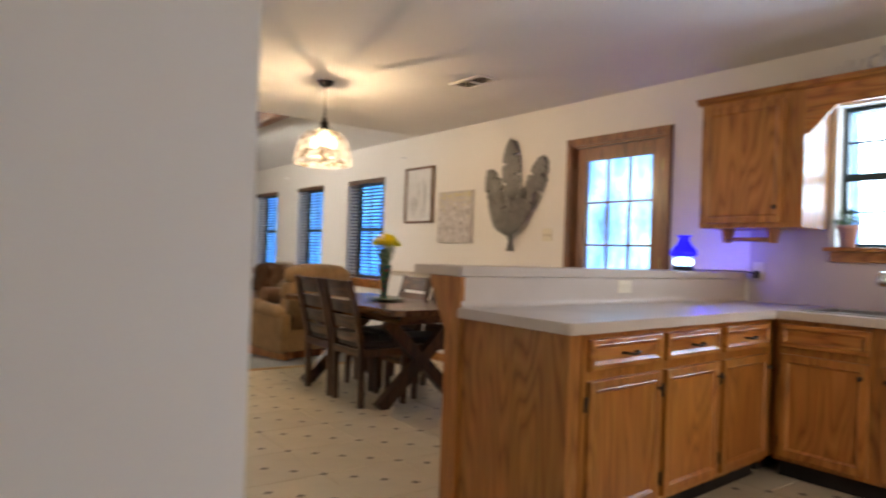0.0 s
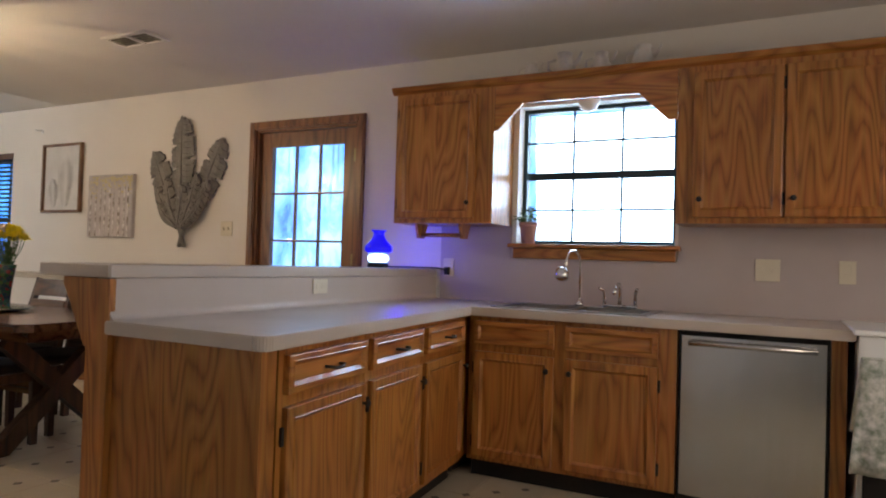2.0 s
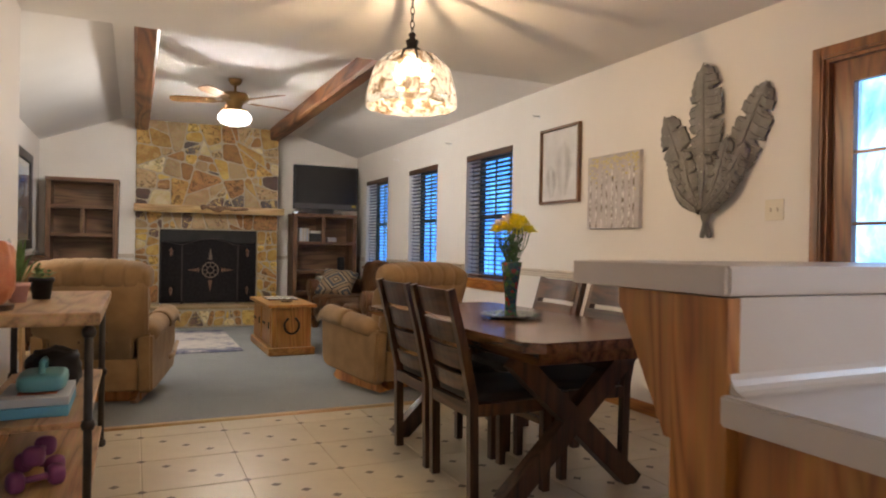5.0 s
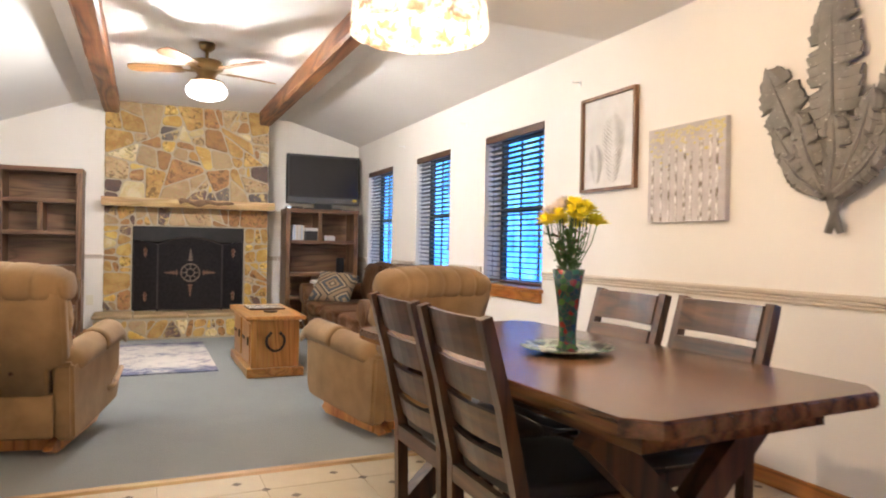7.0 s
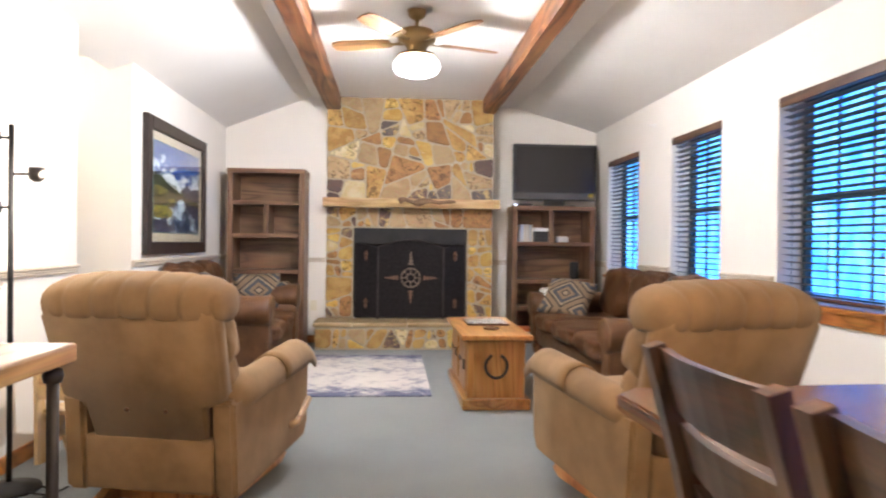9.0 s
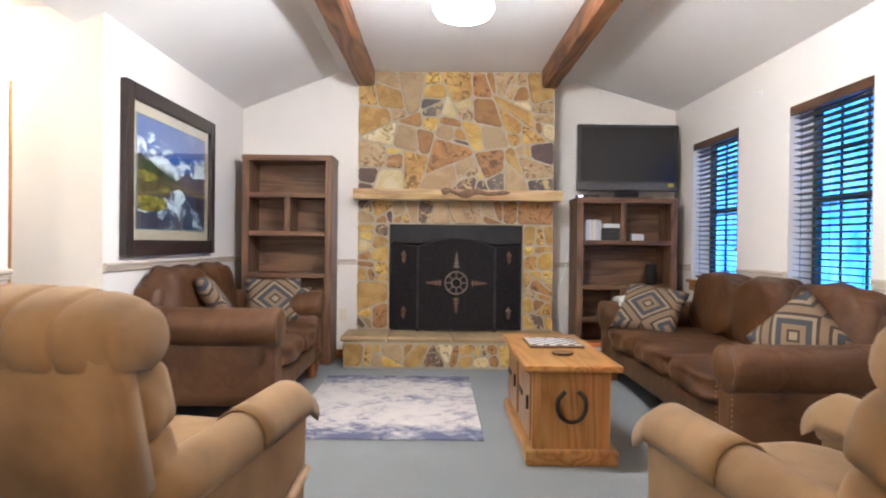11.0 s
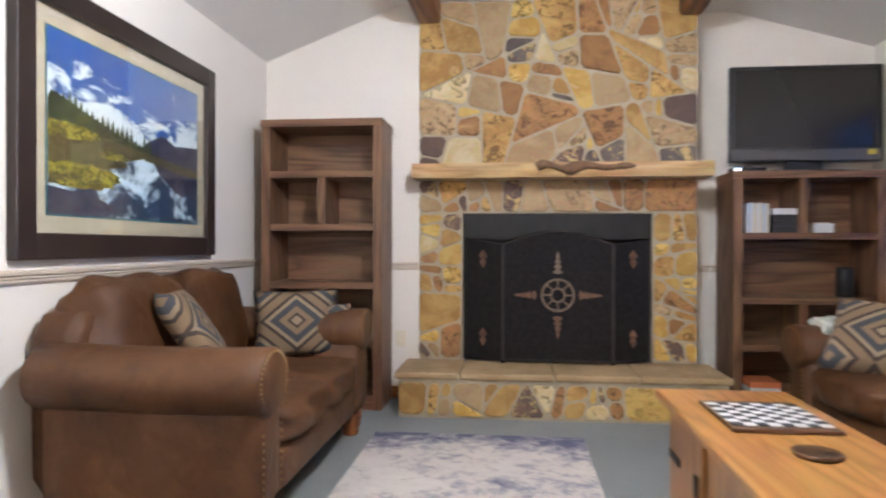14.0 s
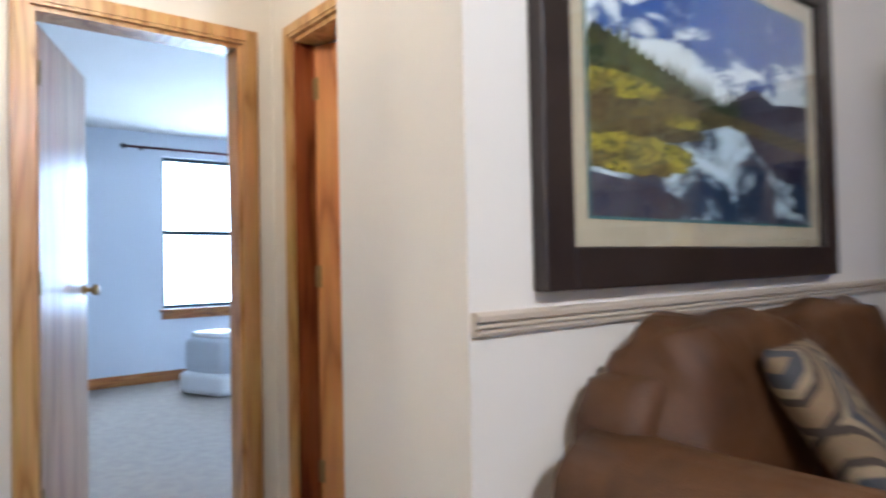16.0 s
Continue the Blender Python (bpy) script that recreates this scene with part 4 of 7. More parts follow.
def mosaic(name, cols, scale, rough=0.2):
    m, nd, ln, bs = nodes_of(name)
    mp = mapped(nd, ln, (scale,) * 3)
    v = nd.new("ShaderNodeTexVoronoi")
    ln.new(mp.outputs[0], v.inputs["Vector"])
    v.inputs["Scale"].default_value = 1.0
    sep = nd.new("ShaderNodeSeparateColor")
    ln.new(v.outputs["Color"], sep.inputs[0])
    r = ramp(nd, [(i / len(cols), c) for i, c in enumerate(cols)])
    r.color_ramp.interpolation = "CONSTANT"
    ln.new(sep.outputs[0], r.inputs[0])
    e = nd.new("ShaderNodeTexVoronoi")
    e.feature = "DISTANCE_TO_EDGE"
    e.inputs["Scale"].default_value = 1.0
    ln.new(mp.outputs[0], e.inputs["Vector"])
    lt = nd.new("ShaderNodeMath")
    lt.operation, lt.inputs[1].default_value = "LESS_THAN", 0.05
    ln.new(e.outputs["Distance"], lt.inputs[0])
    col = mix(nd, ln, lt.outputs[0], r.outputs[0], (0.05, 0.05, 0.045))
    ln.new(col, bs.inputs["Base Color"])
    bs.inputs["Roughness"].default_value = rough
    return m


MOSAIC = mosaic("mosaic_glass", [(0.02, 0.07, 0.03), (0.012, 0.04, 0.05), (0.05, 0.11, 0.03), (0.16, 0.02, 0.015), (0.02, 0.09, 0.06), (0.015, 0.045, 0.04)], 48)
PLATEM = mosaic("mosaic_plate", [(0.12, 0.22, 0.12), (0.30, 0.36, 0.26), (0.06, 0.14, 0.08), (0.40, 0.40, 0.30), (0.16, 0.24, 0.14)], 42)
pt = thing("mosaic_plate", (3.625, 5.66, 0.753), "round green mosaic glass plate", "plate")
part("dish", lathe(bmesh.new(), [(0.05, 0.0), (0.10, 0.004), (0.165, 0.02), (0.168, 0.024), (0.10, 0.011), (0.02, 0.010)], 40), PLATEM, pt, "", True)
vs = thing("vase", (3.625, 5.66, 0.764), "tall green mosaic glass vase with a flared mouth", "vase")
part("body", lathe(bmesh.new(), [(0.042, 0.0), (0.032, 0.01), (0.03, 0.06), (0.036, 0.14), (0.047, 0.22), (0.058, 0.285), (0.052, 0.285), (0.04, 0.22)], 28), MOSAIC, vs, "", True)
fl = thing("bouquet", (3.625, 5.66, 0.99), "bunch of yellow and white chrysanthemums with green stems", "flowers")
YEL = surface("yellow_petals", (0.90, 0.80, 0.04), (0.84, 0.70, 0.02), 60, 0.6, 300, 0.1)
WHT = surface("white_petals", (0.80, 0.74, 0.68), (0.70, 0.62, 0.58), 60, 0.6, 300, 0.1)
DRY = surface("small_brown_buds", (0.16, 0.11, 0.06), (0.22, 0.17, 0.10), 60, 0.8, 300, 0.1)
rnd = random.Random(5)
stems, lv = bmesh.new(), bmesh.new()
heads = []
for k in range(19):
    a, q = 2.399 * k, math.sqrt((k + 0.5) / 19)
    heads.append((0.098 * q * math.cos(a), 0.098 * q * math.sin(a), 0.225 + 0.06 * (1 - q) + rnd.uniform(-0.02, 0.02)))
for k, h in enumerate(heads):
    tube(stems, [(h[0] * 0.15, h[1] * 0.15, -0.18), (h[0] * 0.35, h[1] * 0.35, 0.07), (h[0] * 0.8, h[1] * 0.8, 0.15), h], 0.0022, 5)
    bm = bmesh.new()
    r = rnd.uniform(0.042, 0.052)
    for ring in range(4):
        n = 13 - 2 * ring
        for i in range(n):
            t = 2 * math.pi * (i + 0.5 * ring) / n + rnd.uniform(-0.1, 0.1)
            e = r * (1 - 0.18 * ring)
            up = 0.006 + 0.012 * ring
            leaf(bm, (h[0], h[1], h[2] + 0.003 * ring), (h[0] + e * math.cos(t), h[1] + e * math.sin(t), h[2] + up + rnd.uniform(-0.004, 0.004)), 0.0085)
    lathe(bm, [(0.002, -0.004), (0.012, 0.006), (0.010, 0.02), (0.002, 0.024)], 8, h)
    part("flower_head", bm, WHT if k in (1, 4, 9) else YEL, fl, "white blossom" if k in (1, 4, 9) else "")
for k in range(150):
    a, q = rnd.random() * 6.283, rnd.random()
    z = rnd.uniform(0.05, 0.18)
    s = 0.03 + 0.3 * (z - 0.05)
    p = (s * q * math.cos(a), s * q * math.sin(a), z)
    leaf(lv, p, (p[0] * 1.3 + rnd.uniform(-0.03, 0.03), p[1] * 1.3 + rnd.uniform(-0.03, 0.03), z + rnd.uniform(-0.01, 0.05)), 0.010)
tagged(part("stem_bundle", stems, LEAF, fl), kind="stuff")
tagged(part("foliage", lv, LEAF, fl), kind="stuff")
bm = bmesh.new()
for k in range(50):
    a = rnd.random() * 6.283
    z = rnd.uniform(0.09, 0.21)
    s = (0.03 + 0.28 * (z - 0.08)) * rnd.uniform(0.4, 1.1)
    lathe(bm, [(0.001, -0.005), (0.006, 0.0), (0.001, 0.006)], 5, (s * math.cos(a), s * math.sin(a), z))
tagged(part("bud_spray", bm, DRY, fl, "small brownish filler buds"), kind="stuff")

# pendant lamp
pd = thing("pendant_lamp", (3.07, 5.75, 0), "scalloped clear glass pendant lamp on a bronze chain", "lamp")
part("canopy", lathe(bmesh.new(), [(0.012, 2.445), (0.05, 2.47), (0.065, 2.499)], 24), IRON, pd, "", True)
bm = bmesh.new()
for k in range(7):
    z = 2.43 - 0.035 * k
    ring = [(0.010 * math.cos(t) if k % 2 else 0.0, 0.0 if k % 2 else 0.010 * math.cos(t), z + 0.022 * math.sin(t)) for t in [j * math.pi / 5 for j in range(11)]]
    tube(bm, ring, 0.0028, 5)
part("chain", bm, IRON, pd, "", True)
part("holder", lathe(bmesh.new(), [(0.008, 2.215), (0.02, 2.205), (0.014, 2.185), (0.034, 2.17), (0.026, 2.14), (0.05, 2.125), (0.05, 2.112)], 20), IRON, pd, "", True)
SHADE, nd, ln, bs = nodes_of("frosted_glass_shade")
bs.inputs["Base Color"].default_value = (0.95, 0.9, 0.82, 1)
bs.inputs["Roughness"].default_value = 0.15
bs.inputs["Transmission Weight"].default_value = 0.85
v = mapped(nd, ln, (1, 1, 1)).outputs[0]
nz = noise_tex(nd, ln, v, 22, 3, 0.6, 0.8)
rp = ramp(nd, [(0.46, (1.0, 0.90, 0.74)), (0.60, (0.30, 0.20, 0.11))])
ln.new(nz.outputs["Fac"], rp.inputs[0])
ln.new(rp.outputs[0], bs.inputs["Emission Color"])
rb = ramp(nd, [(0.46, (0.92, 0.88, 0.80)), (0.60, (0.30, 0.20, 0.11))])
ln.new(nz.outputs["Fac"], rb.inputs[0])
ln.new(rb.outputs[0], bs.inputs["Base Color"])
bs.inputs["Emission Strength"].default_value = 0.22
bm = bmesh.new()
prof = [(0.052, 2.11), (0.13, 2.085), (0.185, 2.03), (0.21, 1.96), (0.218, 1.90), (0.224, 1.885), (0.226, 1.835)]
seg = 48
rings = []
for j, (r, z) in enumerate(prof):
    rings.append([bm.verts.new(((r + (0.006 if j in (4,) else 0)) * (1 + 0.018 * math.cos(12 * 2 * math.pi * i / seg)) * math.cos(2 * math.pi * i / seg), r * (1 + 0.018 * math.cos(12 * 2 * math.pi * i / seg)) * math.sin(2 * math.pi * i / seg), z - (0.008 * abs(math.sin(6 * 2 * math.pi * i / seg)) if j == len(prof) - 1 else 0))) for i in range(seg)])
for a, b in zip(rings, rings[1:]):
    for i in range(seg):
        k = (i + 1) % seg
        bm.faces.new((a[i], a[k], b[k], b[i]))
bm.normal_update()
bmesh.ops.solidify(bm, geom=bm.faces[:], thickness=0.004)
sh = part("shade", bm, SHADE, pd, "scalloped patterned glass shade", True)
sh.visible_shadow = False
# Ribs added near the bulb to cast radial shadow streaks on the ceiling
for k in range(14):
    a = 2 * math.pi * k / 14
    part("streak_rib", tube(bmesh.new(), [(r * math.cos(a), r * math.sin(a), z) for r, z in ((0.05, 2.112), (0.128, 2.088), (0.183, 2.033))], 0.0065, 5), IRON, pd)
BULB = plain("lit_bulb", (1, 0.9, 0.7), 0.3, emit=(1.0, 0.86, 0.62), power=14.0)
for k in range(3):
    a = 2.094 * k
    b = part("bulb", lathe(bmesh.new(), [(0.012, 0.06), (0.014, 0.04), (0.028, 0.01), (0.026, -0.012), (0.008, -0.026)], 14, (0.08 * math.cos(a), 0.08 * math.sin(a), 2.0)), BULB, pd, "", True)
    b.visible_shadow = False
    part("arm", tube(bmesh.new(), [(0.02 * math.cos(a), 0.02 * math.sin(a), 2.115), (0.06 * math.cos(a), 0.06 * math.sin(a), 2.10), (0.08 * math.cos(a), 0.08 * math.sin(a), 2.06)], 0.006, 6), IRON, pd, "", True)

# wall pictures
fa_ = thing("framed_print", (5.0, 7.49, 1.50), "embossed white leaf print in a brown wooden frame", "picture", "", -90)
W, Hh = 0.56, 0.635
bm = bmesh.new()
for a in ((0, 0, 0.022, Hh), (W - 0.022, 0, W, Hh), (0.022, 0, W - 0.022, 0.022), (0.022, Hh - 0.022, W - 0.022, Hh)):
    box(bm, a[0], -0.035, a[1], a[2], -0.001, a[3], bevel=0.002)
part("frame", bm, SHELFW, fa_)
PAPER = surface("print_paper", (0.74, 0.72, 0.69), (0.66, 0.64, 0.61), 6, 0.8, 90, 0.3)
part("print", B(0.022, -0.012, 0.022, W - 0.022, -0.004, Hh - 0.022), PAPER, fa_)
bm = bmesh.new()


def fern(bm, bx, bz, length, lean, width):
    for k in range(18):
        t = k / 17
        x, z = bx + lean * t * t, bz + length * t
        w = width * math.sin(math.pi * (0.12 + 0.86 * t)) ** 0.8
        for s in (-1, 1):
            tip = (x + s * w, z + w * 0.75)
            q = [bm.verts.new(p) for p in ((x, -0.0135, z), (x + s * w * 0.5, -0.017, z + w * 0.44), (tip[0], -0.0135, tip[1]), (x + s * w * 0.55, -0.0135, z + w * 0.33))]
            bm.faces.new(q)


fern(bm, 0.33, 0.05, 0.44, 0.0, 0.13)
fern(bm, 0.16, 0.05, 0.26, -0.02, 0.09)
part("embossed_leaf", bm, surface("embossed_leaf", (0.33, 0.31, 0.285), (0.50, 0.48, 0.45), 20, 0.7, 200, 0.1), fa_)
ca = thing("canvas_painting", (5.0, 6.80, 1.28), "canvas painting of pale birch trunks under yellow leaves", "painting", "", -90)
CANV = surface("canvas_ground", (0.47, 0.43, 0.42), (0.58, 0.54, 0.53), 9, 0.85, 160, 0.4)
part("canvas", B(0, -0.035, 0, 0.58, -0.001, 0.545, bevel=0.002), CANV, ca)
BIRCH = surface("birch_paint", (0.82, 0.80, 0.78), (0.22, 0.18, 0.14), 22, 0.8, 120, 0.5)
FOLI = surface("yellow_daubs", (0.56, 0.47, 0.20), (0.62, 0.56, 0.40), 60, 0.8, 120, 0.5)
rnd = random.Random(9)
for k in range(9):
    x = 0.04 + 0.062 * k + rnd.uniform(-0.012, 0.012)
    w = rnd.uniform(0.007, 0.014)
    part("trunk", B(x - w, -0.0385, 0.002, x + w, -0.035, 0.40 + rnd.uniform(-0.03, 0.1), bevel=0.001, seg=1), BIRCH, ca)
bm = bmesh.new()
for k in range(130):
    x, z = rnd.uniform(0.01, 0.57), 0.55 - abs(rnd.gauss(0, 0.085)) - 0.012
    s = rnd.uniform(0.008, 0.02)
    vsq = [bm.verts.new((x + s * math.cos(t), -0.0362 - 0.00004 * k, z + 0.6 * s * math.sin(t))) for t in (0, 1.1, 2.2, 3.2, 4.2, 5.3)]
    if z + s < 0.543:
        bm.faces.new(vsq[::-1])
tagged(part("leaf_paint", bm, FOLI, ca, "daubs of ochre leaf paint"), kind="stuff")

# carved feathers on the wall
FEA, nd, ln, bs = nodes_of("weathered_metal")
v = mapped(nd, ln, (1, 1, 1)).outputs[0]
n1 = noise_tex(nd, ln, v, 8, 5)
n2 = noise_tex(nd, ln, v, 85, 2, 0.4)
cl = mix(nd, ln, ramp_fac(nd, ln, n1.outputs["Fac"], 0.3, 0.7), (0.15, 0.14, 0.125), (0.24, 0.225, 0.20))
cl = mix(nd, ln, ramp_fac(nd, ln, n2.outputs["Fac"], 0.69, 0.73), cl, (0.50, 0.48, 0.45))
ln.new(cl, bs.inputs["Base Color"])
bs.inputs["Roughness"].default_value = 0.65
bump(nd, ln, bs, n1.outputs["Fac"], 0.3, 0.006)
sc = thing("wall_sculpture", (4.998, 5.62, 1.21), "three carved grey metal feathers tied at the stem", "wall art", "", -90)


def feather(base, tip, width, seed, y0, bend=0.0, notches=15):
    """A feather with a jagged edge, a raised quill and barbs cut across it."""
    rnd = random.Random(seed)
    a, b = Vector((base[0], 0, base[1])), Vector((tip[0], 0, tip[1]))
    u = (b - a).normalized()
    s = Vector((u.z, 0, -u.x))
    L = (b - a).length
    bm = bmesh.new()
    n = 72
    cols = {}
    for side in (-1, 1):
        prev = None
        for k in range(n + 1):
            t = k / n
            w = width * (0.40 + 0.60 * math.sin(min(1.0, t / 0.62) * math.pi / 2) ** 1.3) * math.sqrt(max(0.015, 1 - (max(0.0, t - 0.62) / 0.38) ** 2.4))
            saw = (k * notches / n + 0.3 * side) % 1.0
            slit = min(abs(t - q - 0.05 * side) for q in (0.30, 0.56, 0.78))
            w *= (0.86 + 0.16 * saw) * (0.55 if slit < 0.013 else 1.0) + rnd.uniform(-0.03, 0.03)
            c0 = a + u * L * t + s * bend * math.sin(math.pi * t)
            e = c0 + s * side * w + u * (0.10 * width * saw - 0.02)
            col = [bm.verts.new((c0.x, y0 - 0.030, c0.z)), bm.verts.new(((c0.x + e.x) / 2, y0 - 0.028 - 0.009 * saw, (c0.z + e.z) / 2 - 0.01)), bm.verts.new((e.x, y0 - 0.016, e.z)), bm.verts.new((e.x, y0, e.z)), bm.verts.new((c0.x, y0, c0.z))]
            if prev:
                for i in range(4):
                    q = (prev[i], prev[i + 1], col[i + 1], col[i])
                    bm.faces.new(q if side > 0 else q[::-1])
            prev = col
    tube(bm, [a + Vector((0, y0 - 0.03, 0)), a + u * L * 0.5 + s * bend + Vector((0, y0 - 0.034, 0)), b + Vector((0, y0 - 0.028, 0))], [0.012, 0.009, 0.003], 6)
    bmesh.ops.recalc_face_normals(bm, faces=bm.faces[:])
    return bm


part("feather", feather((-0.02, 0.20), (-0.37, 0.80), 0.126, 1, -0.002, -0.03), FEA, sc)
part("feather", feather((0.03, 0.20), (0.42, 0.87), 0.126, 2, -0.004, 0.03), FEA, sc)
part("feather", feather((0.0, 0.22), (-0.02, 1.07), 0.132, 3, -0.022, 0.0, 18), FEA, sc)
for k, (tx_, tz_, wd_) in enumerate(((-0.30, 0.50, 0.075), (0.31, 0.55, 0.075), (-0.17, 0.56, 0.07), (0.19, 0.60, 0.07), (-0.24, 0.36, 0.06), (0.26, 0.40, 0.06), (0.02, 0.52, 0.07))):
    part("small_feather", feather((0.12 * tx_, 0.17), (tx_, tz_), wd_, 20 + k, -0.030 - 0.004 * k, 0.02 if tx_ > 0 else -0.02, 9), FEA, sc)
for p in (((-0.10, 0.30), (0.03, 0.0)), ((0.11, 0.32), (-0.03, 0.0)), ((0.0, 0.30), (0.0, 0.02))):
    part("quill", tube(bmesh.new(), [(p[0][0], -0.03, p[0][1]), ((p[0][0] + p[1][0]) / 2 * 0.7, -0.035, 0.16), (p[1][0], -0.03, p[1][1])], [0.03, 0.019, 0.016], 8), FEA, sc, "", True)


# chair rails, baseboards
def moulding(name, bm_parts, label, m=None):
    o = thing(name, (0, 0, 0), label, "trim", kind="structure")
    for b in bm_parts:
        part("moulding", b, m or TRIM, o)
    return o


def rail_x(x, side, y0, y1, z0, z1):
    """Ribbed chair rail on a wall of constant x; side: which way it stands out."""
    h = z1 - z0
    pr = [(0, z0), (0.012, z0), (0.016, z0 + 0.15 * h), (0.010, z0 + 0.28 * h), (0.020, z0 + 0.36 * h), (0.020, z0 + 0.48 * h), (0.012, z0 + 0.54 * h), (0.024, z0 + 0.64 * h), (0.026, z0 + 0.86 * h), (0.018, z1), (0, z1)]
    return prism(bmesh.new(), [(x + side * (0.0004 + a), z) for a, z in pr], y0, y1, "y")


def rail_y(y, side, x0, x1, z0, z1):
    h = z1 - z0
    pr = [(0, z0), (0.012, z0), (0.016, z0 + 0.15 * h), (0.010, z0 + 0.28 * h), (0.020, z0 + 0.36 * h), (0.020, z0 + 0.48 * h), (0.012, z0 + 0.54 * h), (0.024, z0 + 0.64 * h), (0.026, z0 + 0.86 * h), (0.018, z1), (0, z1)]
    return prism(bmesh.new(), [(y + side * (0.0004 + a), z) for a, z in pr], x0, x1, "x")


RZ = (0.882, 0.945)
moulding("trim_1", [rail_x(5.0, -1, a, b, *RZ) for a, b in ((5.0, 7.97), (8.99, 9.68), (10.64, 11.37), (12.39, 12.84))], "ribbed beige chair rail along the window wall")
moulding("trim_2", [rail_x(0.68, 1, 9.765, 12.42, 0.935, 0.985), rail_x(0.68, 1, 7.30, 8.925, 0.935, 0.985), rail_x(1.16, 1, 3.62, 7.27, 0.935, 0.985)], "ribbed beige chair rail along the west walls")
moulding("trim_3", [rail_y(12.45, -1, 0.71, 1.785, 0.905, 0.957), rail_y(12.85, -1, 3.69, 4.97, 0.885, 0.94)], "ribbed beige chair rail beside the fireplace")


def board_x(x, side, y0, y1, h=0.085):
    return B(min(x, x + side * 0.014), y0, 0.0, max(x, x + side * 0.014), y1, h, bevel=0.003, seg=1)


def board_y(y, side, x0, x1, h=0.085):
    return B(x0, min(y, y + side * 0.014), 0.0, x1, max(y, y + side * 0.014), h, bevel=0.003, seg=1)


moulding("baseboard_1", [board_x(5.0, -1, 4.97, 12.83), board_x(0.68, 1, 9.765, 12.43), board_x(0.68, 1, 7.30, 8.925), board_x(1.16, 1, 3.62, 7.27)], "stained oak baseboard", OAKY)
moulding("baseboard_2", [board_y(12.45, -1, 0.70, 1.78), board_y(12.85, -1, 3.70, 4.98), board_y(8.93, 1, -0.98, 0.5), board_y(9.76, -1, 0.19, 0.66), board_y(10.12, -1, -0.98, -0.88)], "stained oak baseboard", OAKX)
moulding("transition_strip", [prism(bmesh.new(), [(6.975, 0.0), (7.04, 0.0), (7.03, 0.012), (6.985, 0.012)], 0.7, 4.98, "x")], "pale wooden strip between vinyl and carpet", PINE)
for hy in (7.55, 9.35, 11.0):
    hk = thing("curtain_hook", (4.999, hy, 2.27), "small white metal curtain rod bracket", "hook", "curtain brackets", -90)
    part("plate", B(-0.012, -0.004, -0.018, 0.012, -0.0005, 0.018), WHITE, hk)
    part("arm", tube(bmesh.new(), [(0, -0.003, 0.008), (0, -0.05, 0.004), (0, -0.065, -0.002), (0, -0.07, 0.018)], 0.0035, 6), WHITE, hk, "", True)

# ---- blinds in the window wall ----
SLATM = surface("blind_slat", (0.085, 0.068, 0.064), (0.11, 0.088, 0.082), 5, 0.35, 150, 0.05)
VALM = wood("blind_valance", (0.05, 0.022, 0.012), (0.085, 0.04, 0.02), (0.12, 0.058, 0.03), 0, 0.4, 1.0, 4.0)
for k, (a, b) in enumerate(WIN):
    w, h = b - a, WZ[1] - WZ[0]
    sash_window("window_%d" % (k + 2), (5.165, b - 0.002, WZ[0] + 0.002), -90, w - 0.004, h - 0.004, "dark framed double-hung living room window", 3, 2, BRONZE, 0.5, 0.04, 0.008, FILM)
    bl = thing("window_blind", (5.008, b - 0.006, WZ[0]), "dark wooden slatted blind, slats open, in the window", "blind", "window blinds", -90)
    ww = w - 0.012
    part("valance", B(0, -0.012, h - 0.062, ww, 0.012, h - 0.002, bevel=0.004), VALM, bl)
    part("headrail", B(0.005, 0.014, h - 0.05, ww - 0.005, 0.064, h - 0.003), VALM, bl)
    n = 27
    me = None
    for i in range(n):
        z = 0.065 + (h - 0.15) * i / (n - 1)
        if me is None:
            sl = part("slat", prism(bmesh.new(), [(-0.025, 0.0035), (-0.0245, 0.0065), (0.0, 0.0045), (0.0245, -0.0035), (0.025, -0.0065), (0.0, 0.0012)], 0.006, ww - 0.006, "x"), SLATM, bl)
            me = sl.data
        else:
            sl = new("slat", me)
            sl.parent = bl
        sl.location = (0, 0.042, z)
    part("bottom_rail", B(0.006, 0.022, 0.022, ww - 0.006, 0.062, 0.042, bevel=0.004), VALM, bl)
    for fx in (0.12, 0.5, 0.88):
        part("ladder_cord", tube(bmesh.new(), [(ww * fx, 0.016, 0.03), (ww * fx, 0.016, h - 0.05)], 0.0018, 5), SLATM, bl)
    part("pull_cord", tube(bmesh.new(), [(ww - 0.03, 0.006, h - 0.06), (ww - 0.025, 0.0, 0.5), (ww - 0.035, 0.002, 0.32)], 0.002, 5), SLATM, bl)
    part("tassel", lathe(bmesh.new(), [(0.003, 0.04), (0.008, 0.02), (0.009, 0.0)], 8, (ww - 0.035, 0.002, 0.28)), VALM, bl)
    st = thing("window_sill", (0, 0, 0), "stained wooden window sill and apron", "sill", kind="structure")
    part("board", B(4.955, a - 0.03, WZ[0] - 0.026, 4.999, b + 0.03, WZ[0] + 0.004, bevel=0.004), OAKY, st)
    part("stool", B(4.999, a + 0.001, WZ[0], 5.164, b - 0.001, WZ[0] + 0.0035), OAKY, st)
    part("apron", B(4.975, a - 0.01, WZ[0] - 0.10, 4.998, b + 0.01, WZ[0] - 0.027, bevel=0.004), OAKY, st)

